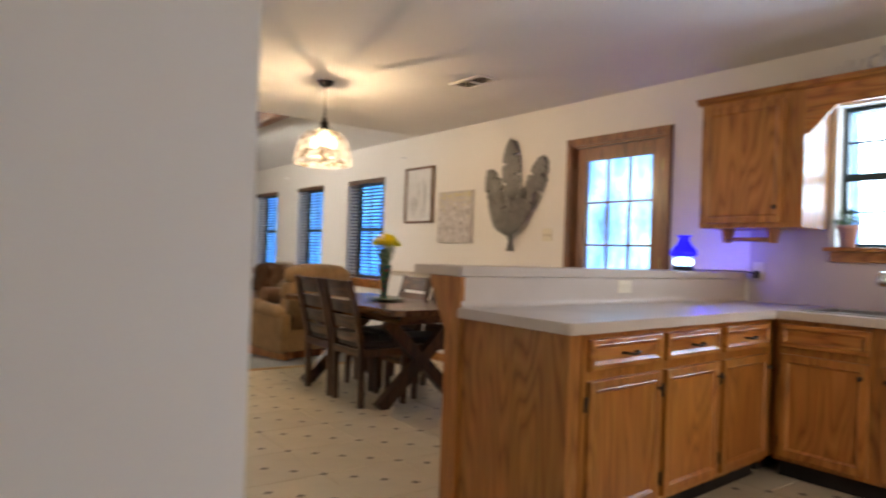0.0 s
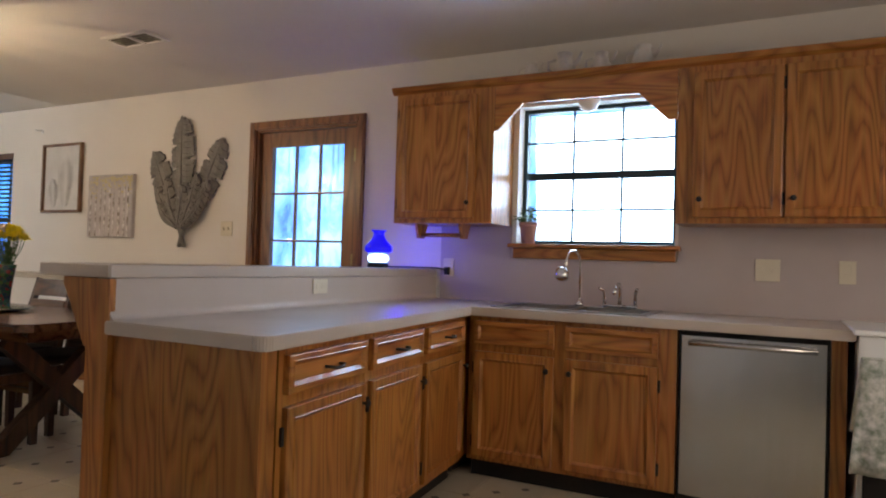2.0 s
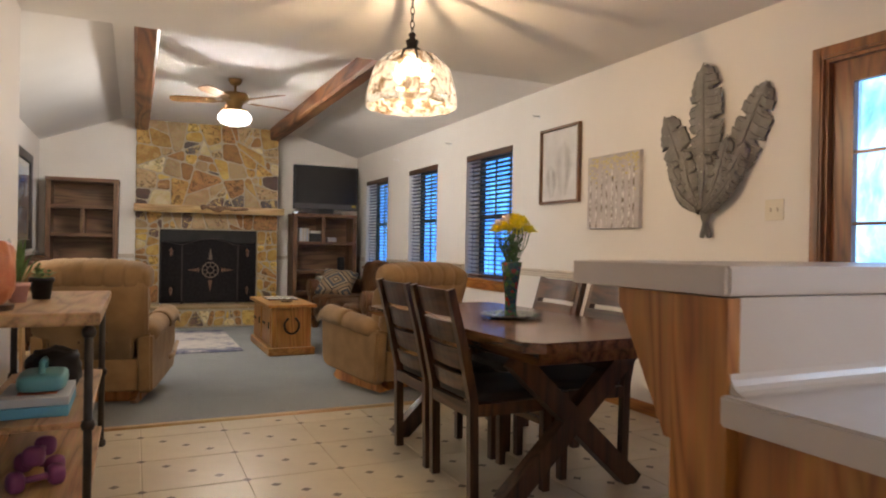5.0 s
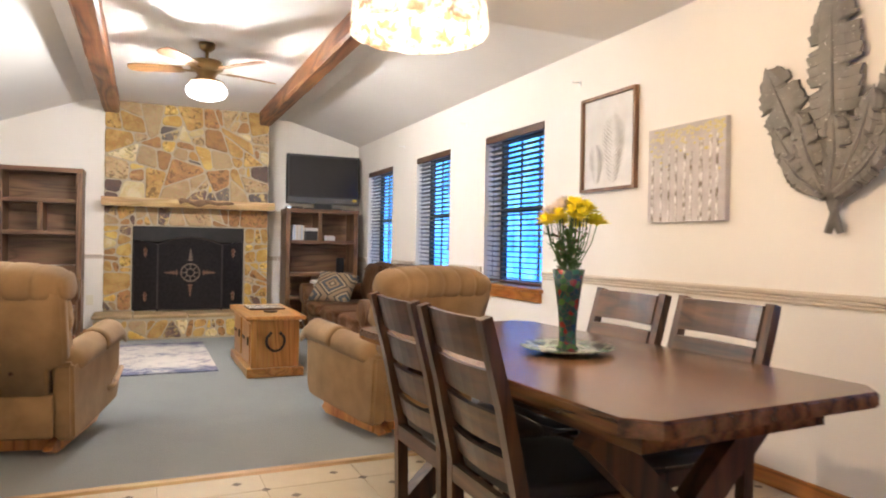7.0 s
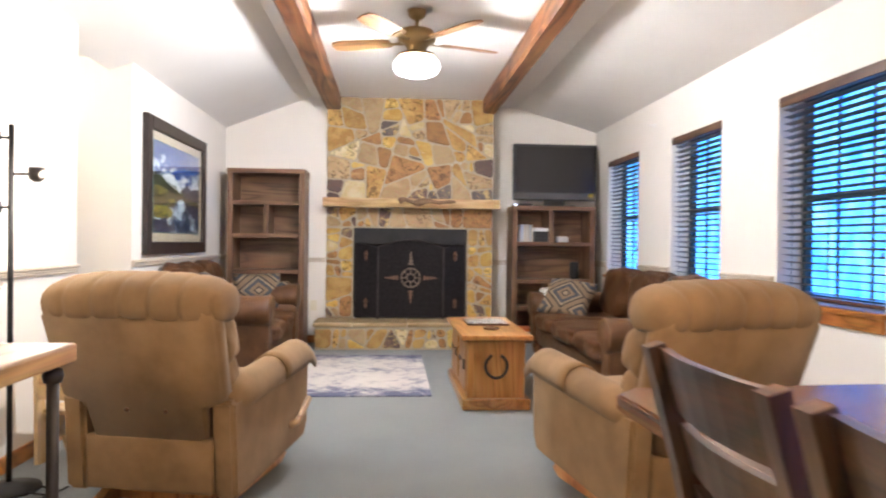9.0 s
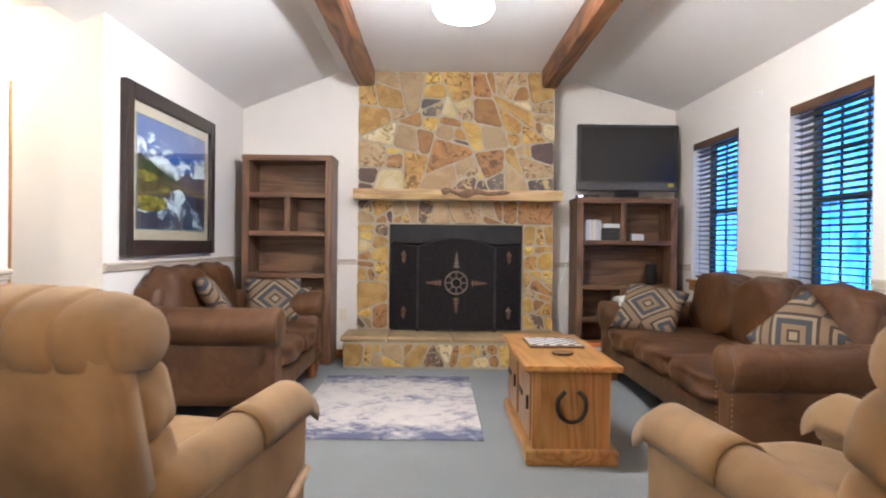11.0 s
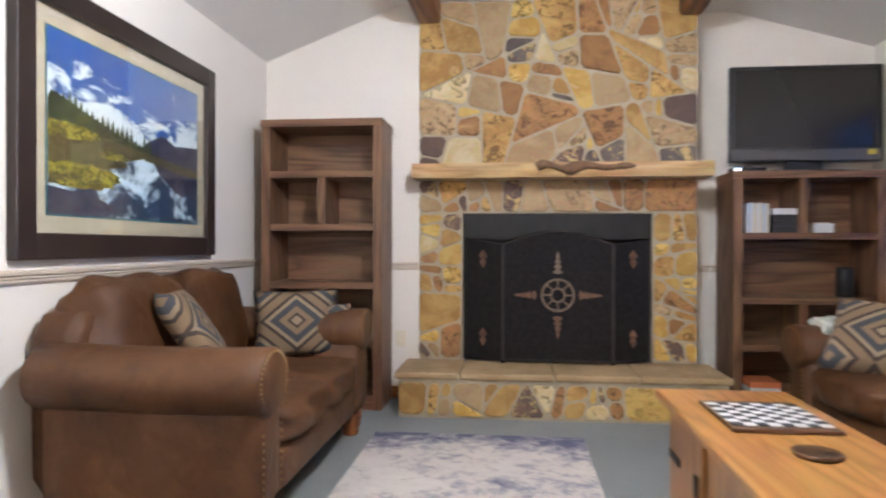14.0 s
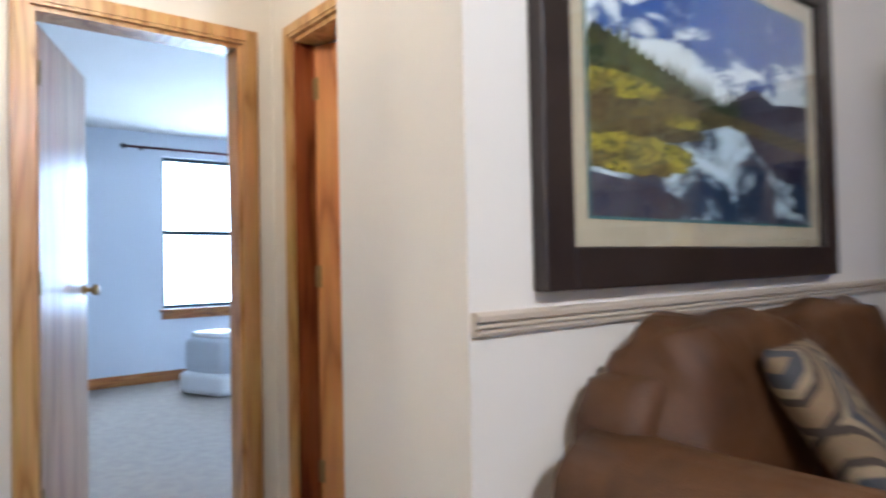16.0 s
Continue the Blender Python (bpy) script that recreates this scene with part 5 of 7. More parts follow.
# outside
GRASS = surface("grass", (0.05, 0.09, 0.03), (0.09, 0.12, 0.05), 3, 0.95, 60, 0.5)
solid("ground", B(-150, -150, -0.5, 150, 150, -0.35), GRASS, "grassy ground outside the house", "ground", kind="structure")
# Woods as an emissive card: the blue daylight is its own glow
BACK, nd, ln, bs = nodes_of("glowing_woods_card")
mp = mapped(nd, ln, (1, 1, 0.55))
n1 = noise_tex(nd, ln, mp.outputs[0], 1.6, 6, 0.65, 0.4)
mp2 = mapped(nd, ln, (1.0, 1.1, 0.06))
n2 = noise_tex(nd, ln, mp2.outputs[0], 2.2, 3, 0.6)
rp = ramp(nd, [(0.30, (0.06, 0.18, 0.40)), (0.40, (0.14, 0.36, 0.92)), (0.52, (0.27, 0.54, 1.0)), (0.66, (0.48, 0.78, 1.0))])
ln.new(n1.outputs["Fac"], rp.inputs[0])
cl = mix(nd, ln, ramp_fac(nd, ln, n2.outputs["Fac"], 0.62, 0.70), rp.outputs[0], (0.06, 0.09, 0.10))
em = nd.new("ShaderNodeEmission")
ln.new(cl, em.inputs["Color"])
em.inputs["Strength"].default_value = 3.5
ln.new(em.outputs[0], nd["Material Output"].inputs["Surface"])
bdp = solid("backdrop_east", B(14.0, -22, -0.35, 14.1, 80, 14), BACK, "self-glowing blue card standing in for daylit woods beyond the yard", "backdrop", kind="structure")
solid("backdrop_west", B(-14.1, -8, -0.35, -14.0, 30, 9), BACK, "self-glowing blue card standing in for daylit woods beyond the yard", "backdrop", kind="structure")

# ---- living room ----
for bx0, bx1 in ((1.775, 1.945), (3.545, 3.70)):
    bm_ = thing("ceiling_beam", (0, 0, 0), "rough stained timber beam along the ceiling", "beam", "ceiling beams", kind="structure")
    bm = bmesh.new()
    n = 26
    rows = []
    rnd = random.Random(int(bx0 * 100))
    for k in range(n + 1):
        y = 7.305 + (12.385 - 7.305) * k / n
        w = lambda: rnd.uniform(-0.004, 0.004)
        rows.append([bm.verts.new(p) for p in ((bx0 + w(), y, 2.80), (bx0 + w(), y, 2.635 + w()), (bx0 + 0.02 + w(), y, 2.612 + w()), (bx1 - 0.02 + w(), y, 2.612 + w()), (bx1 + w(), y, 2.635 + w()), (bx1 + w(), y, 2.80))])
    for a, b in zip(rows, rows[1:]):
        for i in range(6):
            j = (i + 1) % 6
            bm.faces.new((a[i], a[j], b[j], b[i]))
    bm.faces.new(rows[0])
    bm.faces.new(rows[-1][::-1])
    bmesh.ops.recalc_face_normals(bm, faces=bm.faces[:])
    part("timber", bm, BEAMW, bm_)

# fireplace of picked stones
STONES = []
for nm, a, b, c in (("ochre", (0.50, 0.32, 0.10), (0.36, 0.20, 0.055), (0.60, 0.45, 0.20)), ("gold", (0.60, 0.42, 0.12), (0.48, 0.29, 0.06), (0.66, 0.54, 0.28)), ("tan", (0.44, 0.32, 0.17), (0.36, 0.24, 0.12), (0.54, 0.42, 0.25)),
                    ("rust", (0.36, 0.185, 0.06), (0.27, 0.135, 0.05), (0.44, 0.26, 0.10)), ("umber", (0.15, 0.09, 0.065), (0.10, 0.065, 0.055), (0.24, 0.16, 0.10)), ("slate", (0.13, 0.105, 0.09), (0.085, 0.07, 0.065), (0.30, 0.22, 0.12)), ("cream", (0.62, 0.53, 0.33), (0.54, 0.42, 0.20), (0.68, 0.60, 0.42))):
    m, nd, ln, bs = nodes_of("stone_" + nm)
    oi = nd.new("ShaderNodeObjectInfo")
    tc = nd.new("ShaderNodeTexCoord")
    ad = nd.new("ShaderNodeVectorMath")
    mu = nd.new("ShaderNodeMath")
    mu.operation, mu.inputs[1].default_value = "MULTIPLY", 31.0
    ln.new(oi.outputs["Random"], mu.inputs[0])
    ln.new(tc.outputs["Object"], ad.inputs[0])
    ln.new(mu.outputs[0], ad.inputs[1])
    n1 = noise_tex(nd, ln, ad.outputs[0], 4.5, 6, 0.65, 0.6)
    n2 = noise_tex(nd, ln, ad.outputs[0], 38, 4, 0.6)
    cl = mix(nd, ln, ramp_fac(nd, ln, n1.outputs["Fac"], 0.42, 0.56), a, b)
    cl = mix(nd, ln, ramp_fac(nd, ln, n1.outputs["Fac"], 0.62, 0.70), cl, c)
    n3 = noise_tex(nd, ln, ad.outputs[0], 14, 5, 0.7, 1.0)
    spot = nd.new("ShaderNodeMath")
    spot.operation = "MULTIPLY"
    ln.new(ramp_fac(nd, ln, n3.outputs["Fac"], 0.52, 0.60), spot.inputs[0])
    ln.new(ramp_fac(nd, ln, oi.outputs["Random"], 0.45, 0.62), spot.inputs[1])
    cl = mix(nd, ln, spot.outputs[0], cl, tuple(0.42 * q for q in b) if nm not in ("umber", "slate") else (0.46, 0.33, 0.14))
    cl = mix(nd, ln, 0.35, cl, n2.outputs["Color"], "SOFT_LIGHT")
    hv = nd.new("ShaderNodeHueSaturation")
    mr = nd.new("ShaderNodeMapRange")
    mr.inputs[3].default_value, mr.inputs[4].default_value = 0.8, 1.15
    ln.new(oi.outputs["Random"], mr.inputs[0])
    ln.new(mr.outputs[0], hv.inputs["Value"])
    ln.new(cl, hv.inputs["Color"])
    ln.new(hv.outputs[0], bs.inputs["Base Color"])
    bs.inputs["Roughness"].default_value = 0.72
    bump(nd, ln, bs, n1.outputs["Fac"], 0.5, 0.02)
    STONES.append(m)
MORTAR = surface("mortar", (0.43, 0.37, 0.27), (0.36, 0.305, 0.22), 12, 0.9, 90, 0.5)


def clip(poly, nx, ny, c):
    """Keep the side of nx*x + ny*y <= c."""
    out = []
    for i, p in enumerate(poly):
        q = poly[(i + 1) % len(poly)]
        dp, dq = nx * p[0] + ny * p[1] - c, nx * q[0] + ny * q[1] - c
        if dp <= 0:
            out.append(p)
        if dp * dq < 0:
            t = dp / (dp - dq)
            out.append((p[0] + t * (q[0] - p[0]), p[1] + t * (q[1] - p[1])))
    return out


def cells(u0, u1, v0, v1, size, seed):
    """Angular stone outlines that fill a rectangle: split again and again by slanted cuts, with joints between."""
    rnd = random.Random(seed)
    todo, res = [[(u0, v0), (u1, v0), (u1, v1), (u0, v1)]], []
    while todo:
        poly = todo.pop()
        area = abs(sum(a[0] * b[1] - b[0] * a[1] for a, b in zip(poly, poly[1:] + poly[:1]))) / 2
        cx, cy = sum(a for a, b in poly) / len(poly), sum(b for a, b in poly) / len(poly)
        w, h = max(a for a, b in poly) - min(a for a, b in poly), max(b for a, b in poly) - min(b for a, b in poly)
        if area < size * size * rnd.choice((0.22, 0.4, 0.6, 0.9, 1.3, 2.0)) and max(w, h) < 2.4 * min(w, h):
            cut = list(poly)
            for a, b in zip(poly, poly[1:] + poly[:1]):
                nx, ny = b[1] - a[1], a[0] - b[0]
                L = math.hypot(nx, ny)
                if L > 1e-6:
                    cut = clip(cut, nx / L, ny / L, (nx * a[0] + ny * a[1]) / L - rnd.uniform(0.005, 0.0095))
            if len(cut) >= 3:
                kx, ky = sum(a for a, b in cut) / len(cut), sum(b for a, b in cut) / len(cut)
                res.append((cut, (kx, ky)))
            continue
        t = (0.0 if w >= h else math.pi / 2) + rnd.gauss(0, 0.27)
        nx, ny = math.cos(t), math.sin(t)
        px, py = cx + rnd.uniform(-0.2, 0.2) * w, cy + rnd.uniform(-0.2, 0.2) * h
        c = nx * px + ny * py
        for piece in (clip(poly, nx, ny, c), clip(poly, -nx, -ny, -c)):
            if len(piece) >= 3:
                todo.append(piece)
    return res


def rounded(poly, k=0.28):
    out = []
    for i, p in enumerate(poly):
        a, b = poly[i - 1], poly[(i + 1) % len(poly)]
        ka = min(k, 0.026 / max(1e-4, math.dist(a, p)))
        kb = min(k, 0.026 / max(1e-4, math.dist(b, p)))
        out += [(p[0] + (a[0] - p[0]) * ka, p[1] + (a[1] - p[1]) * ka), (p[0] + (b[0] - p[0]) * kb, p[1] + (b[1] - p[1]) * kb)]
    return out


WEIGHTS = (0, 0, 0, 0, 1, 1, 2, 2, 2, 2, 3, 3, 3, 4, 4, 5, 6)
WEIGHTS_LOW = (0, 0, 1, 1, 1, 1, 0, 2, 6, 3, 4)


def lay(parent, u0, u1, v0, v1, size, seed, place, weights):
    """Stones set into mortar; place(u, v, d): a point d proud of the face."""
    rnd = random.Random(seed + 77)
    for poly, (cx, cy) in cells(u0, u1, v0, v1, size, seed):
        poly = rounded(poly)
        wob = []
        for a, b in zip(poly, poly[1:] + poly[:1]):
            L_ = math.dist(a, b)
            wob.append(a)
            if L_ > 0.05:
                for q in (0.33, 0.67):
                    e_ = rnd.uniform(-0.0035, 0.0025)
                    x_, y_ = a[0] + (b[0] - a[0]) * q, a[1] + (b[1] - a[1]) * q
                    k_ = 1 + e_ / max(0.03, math.dist((x_, y_), (cx, cy)))
                    wob.append((cx + (x_ - cx) * k_, cy + (y_ - cy) * k_))
        poly = wob
        bm = bmesh.new()
        d = rnd.uniform(0.006, 0.014)
        tx, ty = rnd.uniform(-0.05, 0.05), rnd.uniform(-0.05, 0.05)
        ring = lambda s, h, f: [bm.verts.new(place(cx + (a - cx) * s, cy + (b - cy) * s, h + f * (tx * (a - cx) + ty * (b - cy)))) for a, b in poly]
        r0, r1, r2 = ring(1.0, 0.0, 0), ring(0.985, d * 0.7, 1), ring(0.93, d, 1)
        for a, b in ((r0, r1), (r1, r2)):
            for i in range(len(a)):
                j = (i + 1) % len(a)
                bm.faces.new((a[i], a[j], b[j], b[i]))
        bm.faces.new(r2)
        bmesh.ops.recalc_face_normals(bm, faces=bm.faces[:])
        big = (max(a for a, b in poly) - min(a for a, b in poly)) * (max(b for a, b in poly) - min(b for a, b in poly)) > 0.05
        part("stone", bm, STONES[rnd.choice([q for q in weights if not (big and q in (4, 5))])], parent)


fp = thing("fireplace", (0, 0, 0), "floor-to-ceiling fireplace of irregular ochre and brown stone", "fireplace", kind="structure")
FX0, FX1, FY = 1.79, 3.685, 12.425
bm = wall_cells(bmesh.new(), FX0 + 0.01, FX1 - 0.01, 0.27, 2.79, [(2.10, 3.385, 0.27, 1.30)], lambda m, a, b, c_, d: box(m, a, FY, c_, b, 12.74, d))
part("mortar_bed", bm, MORTAR, fp, "sandy mortar between the stones")
front = lambda u, v, d: (u, FY - 0.002 - d, v)
lay(fp, FX0, FX1, 1.60, 2.775, 0.255, 52, front, WEIGHTS)
lay(fp, FX0, FX1, 1.305, 1.535, 0.25, 8, front, (0, 4, 2, 2, 3, 3, 1))
lay(fp, FX0, 2.095, 0.29, 1.30, 0.20, 12, front, WEIGHTS_LOW)
lay(fp, 3.39, FX1, 0.29, 1.30, 0.20, 16, front, WEIGHTS_LOW)
for u, s in ((FX0 + 0.012, -1), (FX1 - 0.012, 1)):
    lay(fp, FY, 12.72, 0.3, 2.7, 0.24, 21 + s, lambda a, b, d, u=u, s=s: (u + s * d * 0.5, a, b), WEIGHTS_LOW)
hr = thing("hearth", (0, 0, 0), "raised hearth of ochre stones with a flat stone top", "hearth", kind="structure")
part("mortar_bed", B(1.735, 11.925, 0.0, 3.735, 12.42, 0.242), MORTAR, hr)
lay(hr, 1.73, 3.74, 0.012, 0.225, 0.21, 31, lambda u, v, d: (u, 11.923 - d, v), WEIGHTS_LOW)
lay(hr, 11.925, 12.42, 0.012, 0.225, 0.2, 33, lambda u, v, d: (1.733 - d * 0.6, u, v), WEIGHTS_LOW)
HTOP = surface("hearth_slab", (0.42, 0.31, 0.17), (0.32, 0.22, 0.11), 5, 0.7, 60, 0.5)
for a, b in ((1.71, 2.12), (2.125, 2.70), (2.705, 3.21), (3.215, 3.755)):
    part("slab", B(a, 11.902, 0.243, b, 12.424, 0.285, bevel=0.012), HTOP, hr)
fb = thing("firebox", (0, 0, 0), "black metal firebox with a dark lintel plate", "firebox")
part("lintel", B(2.105, 12.44, 1.12, 3.38, 12.46, 1.295), BLACK, fb, "black metal hood plate")
part("back", B(2.11, 12.70, 0.286, 3.375, 12.735, 1.29), BLACK, fb)
for xx in (2.104, 3.361):
    part("cheek", B(xx, 12.47, 0.286, xx + 0.02, 12.70, 1.29), BLACK, fb)
part("floor_plate", B(2.13, 12.44, 0.286, 3.355, 12.70, 0.30), BLACK, fb)
# screen of three panels
MESH = surface("screen_mesh", (0.014, 0.012, 0.013), (0.022, 0.019, 0.020), 30, 0.8, 400, 0.4, gloss=0.1)
COPPER = surface("copper_ornament", (0.17, 0.085, 0.045), (0.12, 0.062, 0.036), 30, 0.5, 100, 0.1, 0.2)
PEWTER = surface("pewter_ornament", (0.18, 0.135, 0.09), (0.14, 0.10, 0.07), 30, 0.5, 100, 0.1, 0.2)
fs = thing("fire_screen", (2.745, 12.30, 0.286), "black three-panel fire screen with a metal medallion", "fire screen")
top = [(0.36 * k / 6, 0.80 + 0.085 * math.cos(k / 6 * math.pi / 2)) for k in range(-6, 7)]
part("panel", prism(bmesh.new(), [(-0.36, 0.02), (0.36, 0.02)] + top[::-1], -0.004, 0.004, "y"), MESH, fs)
part("frame", tube(bmesh.new(), [(-0.36, 0, 0.0), (-0.36, 0, 0.80)] + [(a, 0, b) for a, b in top] + [(0.36, 0, 0.80), (0.36, 0, 0.0)], 0.008, 6), IRON, fs)
part("bottom_bar", tube(bmesh.new(), [(-0.36, 0, 0.02), (0.36, 0, 0.02)], 0.008, 6), IRON, fs)
for s in (-1, 1):
    o = bmesh.new()
    pts = [(s * 0.37, 0.0), (s * 0.62, 0.12)]
    vs_ = [o.verts.new(p) for p in ((s * 0.37, 0.0, 0.02), (s * 0.62, 0.115, 0.02), (s * 0.62, 0.115, 0.84), (s * 0.37, 0.0, 0.80))]
    o.faces.new(vs_)
    o.normal_update()
    bmesh.ops.solidify(o, geom=o.faces[:], thickness=0.006)
    bmesh.ops.recalc_face_normals(o, faces=o.faces[:])
    part("wing_panel", o, MESH, fs)
    part("wing_frame", tube(bmesh.new(), [(s * 0.37, 0, 0.0), (s * 0.37, 0, 0.80), (s * 0.62, 0.115, 0.845), (s * 0.62, 0.115, 0.0), (s * 0.37, 0, 0.02)], 0.007, 6), IRON, fs)
    for zz in (0.17, 0.70):
        part("wing_ornament", lathe(bmesh.new(), [(0.004, -0.06), (0.022, -0.02), (0.012, 0.0), (0.028, 0.02), (0.004, 0.06)], 6, (s * 0.50, 0.045, zz)), COPPER, fs)
bm = bmesh.new()
tube(bm, [(0.105 * math.cos(t), -0.012, 0.46 + 0.105 * math.sin(t)) for t in [k * math.pi / 16 for k in range(33)]], 0.008, 6)
tube(bm, [(0.045 * math.cos(t), -0.012, 0.46 + 0.045 * math.sin(t)) for t in [k * math.pi / 10 for k in range(21)]], 0.007, 6)
for k in range(8):
    t = k * math.pi / 4
    tube(bm, [(0.045 * math.cos(t), -0.012, 0.46 + 0.045 * math.sin(t)), (0.10 * math.cos(t), -0.012, 0.46 + 0.10 * math.sin(t))], 0.006, 5)
part("medallion", bm, PEWTER, fs, "round pewter medallion")
for k, (dx, dz) in enumerate(((0, 1), (0, -1), (1, 0), (-1, 0))):
    bm = bmesh.new()
    for q in range(4):
        r = 0.15 + 0.035 * q
        w = 0.034 - 0.007 * q
        c0 = Vector((dx * r, -0.016 - 0.0015 * q, 0.46 + dz * r))
        side = Vector((dz, 0, dx))
        tip = c0 + Vector((dx, 0, dz)) * 0.04
        f = bm.faces.new([bm.verts.new(p) for p in (c0 - Vector((dx, 0, dz)) * 0.012, c0 + side * w, tip, c0 - side * w)])
    bm.normal_update()
    bmesh.ops.solidify(bm, geom=bm.faces[:], thickness=0.006)
    bmesh.ops.recalc_face_normals(bm, faces=bm.faces[:])
    part("leaf_ornament", bm, COPPER if dz <= 0 else PEWTER, fs, "copper leaf ornament")
# mantel
mt = thing("mantel", (0, 0, 0), "live-edge pine mantel with a gnarled driftwood centre", "mantel")
bm = bmesh.new()
n = 40
rnd = random.Random(3)
rows = []
for k in range(n + 1):
    x = 1.775 + 1.95 * k / n
    g = 0.012 * noise.noise(Vector((x * 6, 0, 0)))
    lo = 1.525 + 0.010 * noise.noise(Vector((x * 5, 3, 0)))
    hi = 1.622 + (0.006 if 0.4 < k / n < 0.8 else 0.0) * noise.noise(Vector((x * 9, 7, 0)))
    rows.append([bm.verts.new(p) for p in ((x, 12.42, hi), (x, 12.42, lo), (x, 12.20 + g, lo), (x, 12.185 + g, (lo + hi) / 2), (x, 12.20 + g, hi))])
for a, b in zip(rows, rows[1:]):
    for i in range(5):
        j = (i + 1) % 5
        bm.faces.new((a[i], a[j], b[j], b[i]))
bm.faces.new(rows[0][::-1])
bm.faces.new(rows[-1])
bmesh.ops.recalc_face_normals(bm, faces=bm.faces[:])
part("beam", bm, PINE, mt)
GNARL = surface("gnarled_wood", (0.20, 0.115, 0.055), (0.13, 0.07, 0.035), 18, 0.6, 120, 0.5)
bm = tube(bmesh.new(), [(2.60 + 0.037 * k, 12.182 + 0.004 * math.sin(k), 1.588 + 0.026 * math.sin(0.9 * k) * math.exp(-0.1 * k)) for k in range(18)], [0.03, 0.036, 0.022, 0.02, 0.02, 0.03, 0.045, 0.04, 0.032, 0.026, 0.022, 0.02, 0.022, 0.02, 0.018, 0.024, 0.02, 0.008], 10)
part("driftwood", bm, GNARL, mt, "dark gnarled driftwood knot", True)


# bookcases
def bookcase(place, w, h, depth, levels, dividers, label):
    o = thing("bookcase", place, label, "bookcase", "bookcases")
    t = 0.045
    for xx in (0, w - 0.06):
        part("side", B(xx, 0, 0, xx + 0.06, depth, h - 0.05, bevel=0.003, seg=1), SHELFW, o)
    part("top", B(-0.006, -0.008, h - 0.05, w + 0.006, depth, h, bevel=0.004), SHELFX, o)
    part("back", B(0.06, depth - 0.012, 0.04, w - 0.06, depth - 0.002, h - 0.05), SHELFX, o)
    for z in levels:
        part("shelf", B(0.06, 0.004, z - t, w - 0.06, depth - 0.013, z, bevel=0.003, seg=1), SHELFX, o)
    for x, a, b in dividers:
        part("divider", B(x - 0.025, 0.006, a, x + 0.025, depth - 0.013, b), SHELFW, o)
    part("plinth", B(0.06, 0.02, 0.0, w - 0.06, 0.04, 0.06), SHELFX, o)
    return o


bookcase((0.79, 12.06, 0), 0.81, 1.905, 0.37, [0.10, 0.46, 0.835, 1.215, 1.565], [(0.405, 1.215, 1.52), (0.405, 0.46, 0.79)], "brown wooden bookcase, empty shelves with a divider")
bookcase((3.905, 12.40, 0), 0.965, 1.575, 0.38, [0.10, 0.42, 0.735, 1.165], [(0.45, 1.165, 1.525), (0.45, 0.42, 0.69)], "brown wooden bookcase holding a few books")
SPINES = [plain("book_" + n, c_, 0.6) for n, c_ in (("white", (0.62, 0.62, 0.62)), ("pale_blue", (0.42, 0.50, 0.62)), ("cream", (0.58, 0.52, 0.42)), ("black", (0.02, 0.02, 0.022)))]
xx = 4.0
for k, w_ in enumerate((0.016, 0.02, 0.018, 0.022, 0.02, 0.018, 0.02, 0.02)):
    bk = solid("book", B(0, 0, 0, w_ - 0.002, 0.15, 0.19 + 0.006 * (k % 3), bevel=0.0015, seg=1), SPINES[(0, 1, 0, 2, 0, 2, 1, 2)[k]], "slim pale-spined case standing on the shelf", "book", "books", (xx, 12.46, 1.166))
    xx += w_
for k in range(4):
    solid("disc_player", B(0, 0, 0, 0.16, 0.18, 0.04, bevel=0.003), SPINES[3] if k != 3 else SPINES[0], "flat black box stacked on the shelf", "box", "stacked boxes", (4.17, 12.45, 1.166 + 0.0405 * k))
tl = thing("tissue_box", (4.46, 12.50, 1.166), "small white box with papers on it", "box")
part("carton", B(0, 0, 0, 0.12, 0.11, 0.06, bevel=0.003), SPINES[0], tl)
part("sheet", B(-0.01, 0.0, 0.061, 0.10, 0.09, 0.068), SPINES[2], tl)
solid("speaker", lathe(bmesh.new(), [(0.05, 0), (0.055, 0.01), (0.055, 0.18), (0.045, 0.2)], 20), BLACK, "small black cylindrical speaker on the shelf", "speaker", place=(4.66, 12.52, 0.736), smooth=True)
bx_ = thing("board_game", (4.02, 12.42, 0.101), "white and orange game box on the low shelf", "box")
part("lid", B(0, 0, 0.03, 0.20, 0.24, 0.07, bevel=0.003), plain("orange_card", (0.62, 0.18, 0.06), 0.6), bx_)
part("tray", B(0.004, 0.004, 0, 0.196, 0.236, 0.03), SPINES[0], bx_)

# television
tv = thing("television", (4.44, 12.60, 1.655), "flat black television with a grey lower bezel", "television")
SCREEN = plain("dark_screen", (0.016, 0.0135, 0.013), 0.24)
BEZEL = plain("black_bezel", (0.012, 0.012, 0.013), 0.3)
part("case", B(-0.50, 0.0, 0.0, 0.50, 0.06, 0.66, bevel=0.008), BEZEL, tv)
bm = B(-0.465, -0.003, 0.10, 0.465, -0.0005, 0.63)
part("screen", bm, SCREEN, tv)
part("lower_bezel", B(-0.495, -0.006, 0.012, 0.495, -0.0006, 0.085, bevel=0.002), plain("grey_bezel", (0.09, 0.085, 0.085), 0.35), tv, "grey lower bezel")
part("sticker", B(0.40, -0.009, 0.045, 0.455, -0.0065, 0.08), plain("yellow_sticker", (0.55, 0.42, 0.06), 0.5), tv, "yellow label")
part("neck", B(-0.12, 0.02, -0.055, 0.12, 0.05, 0.0), BEZEL, tv)
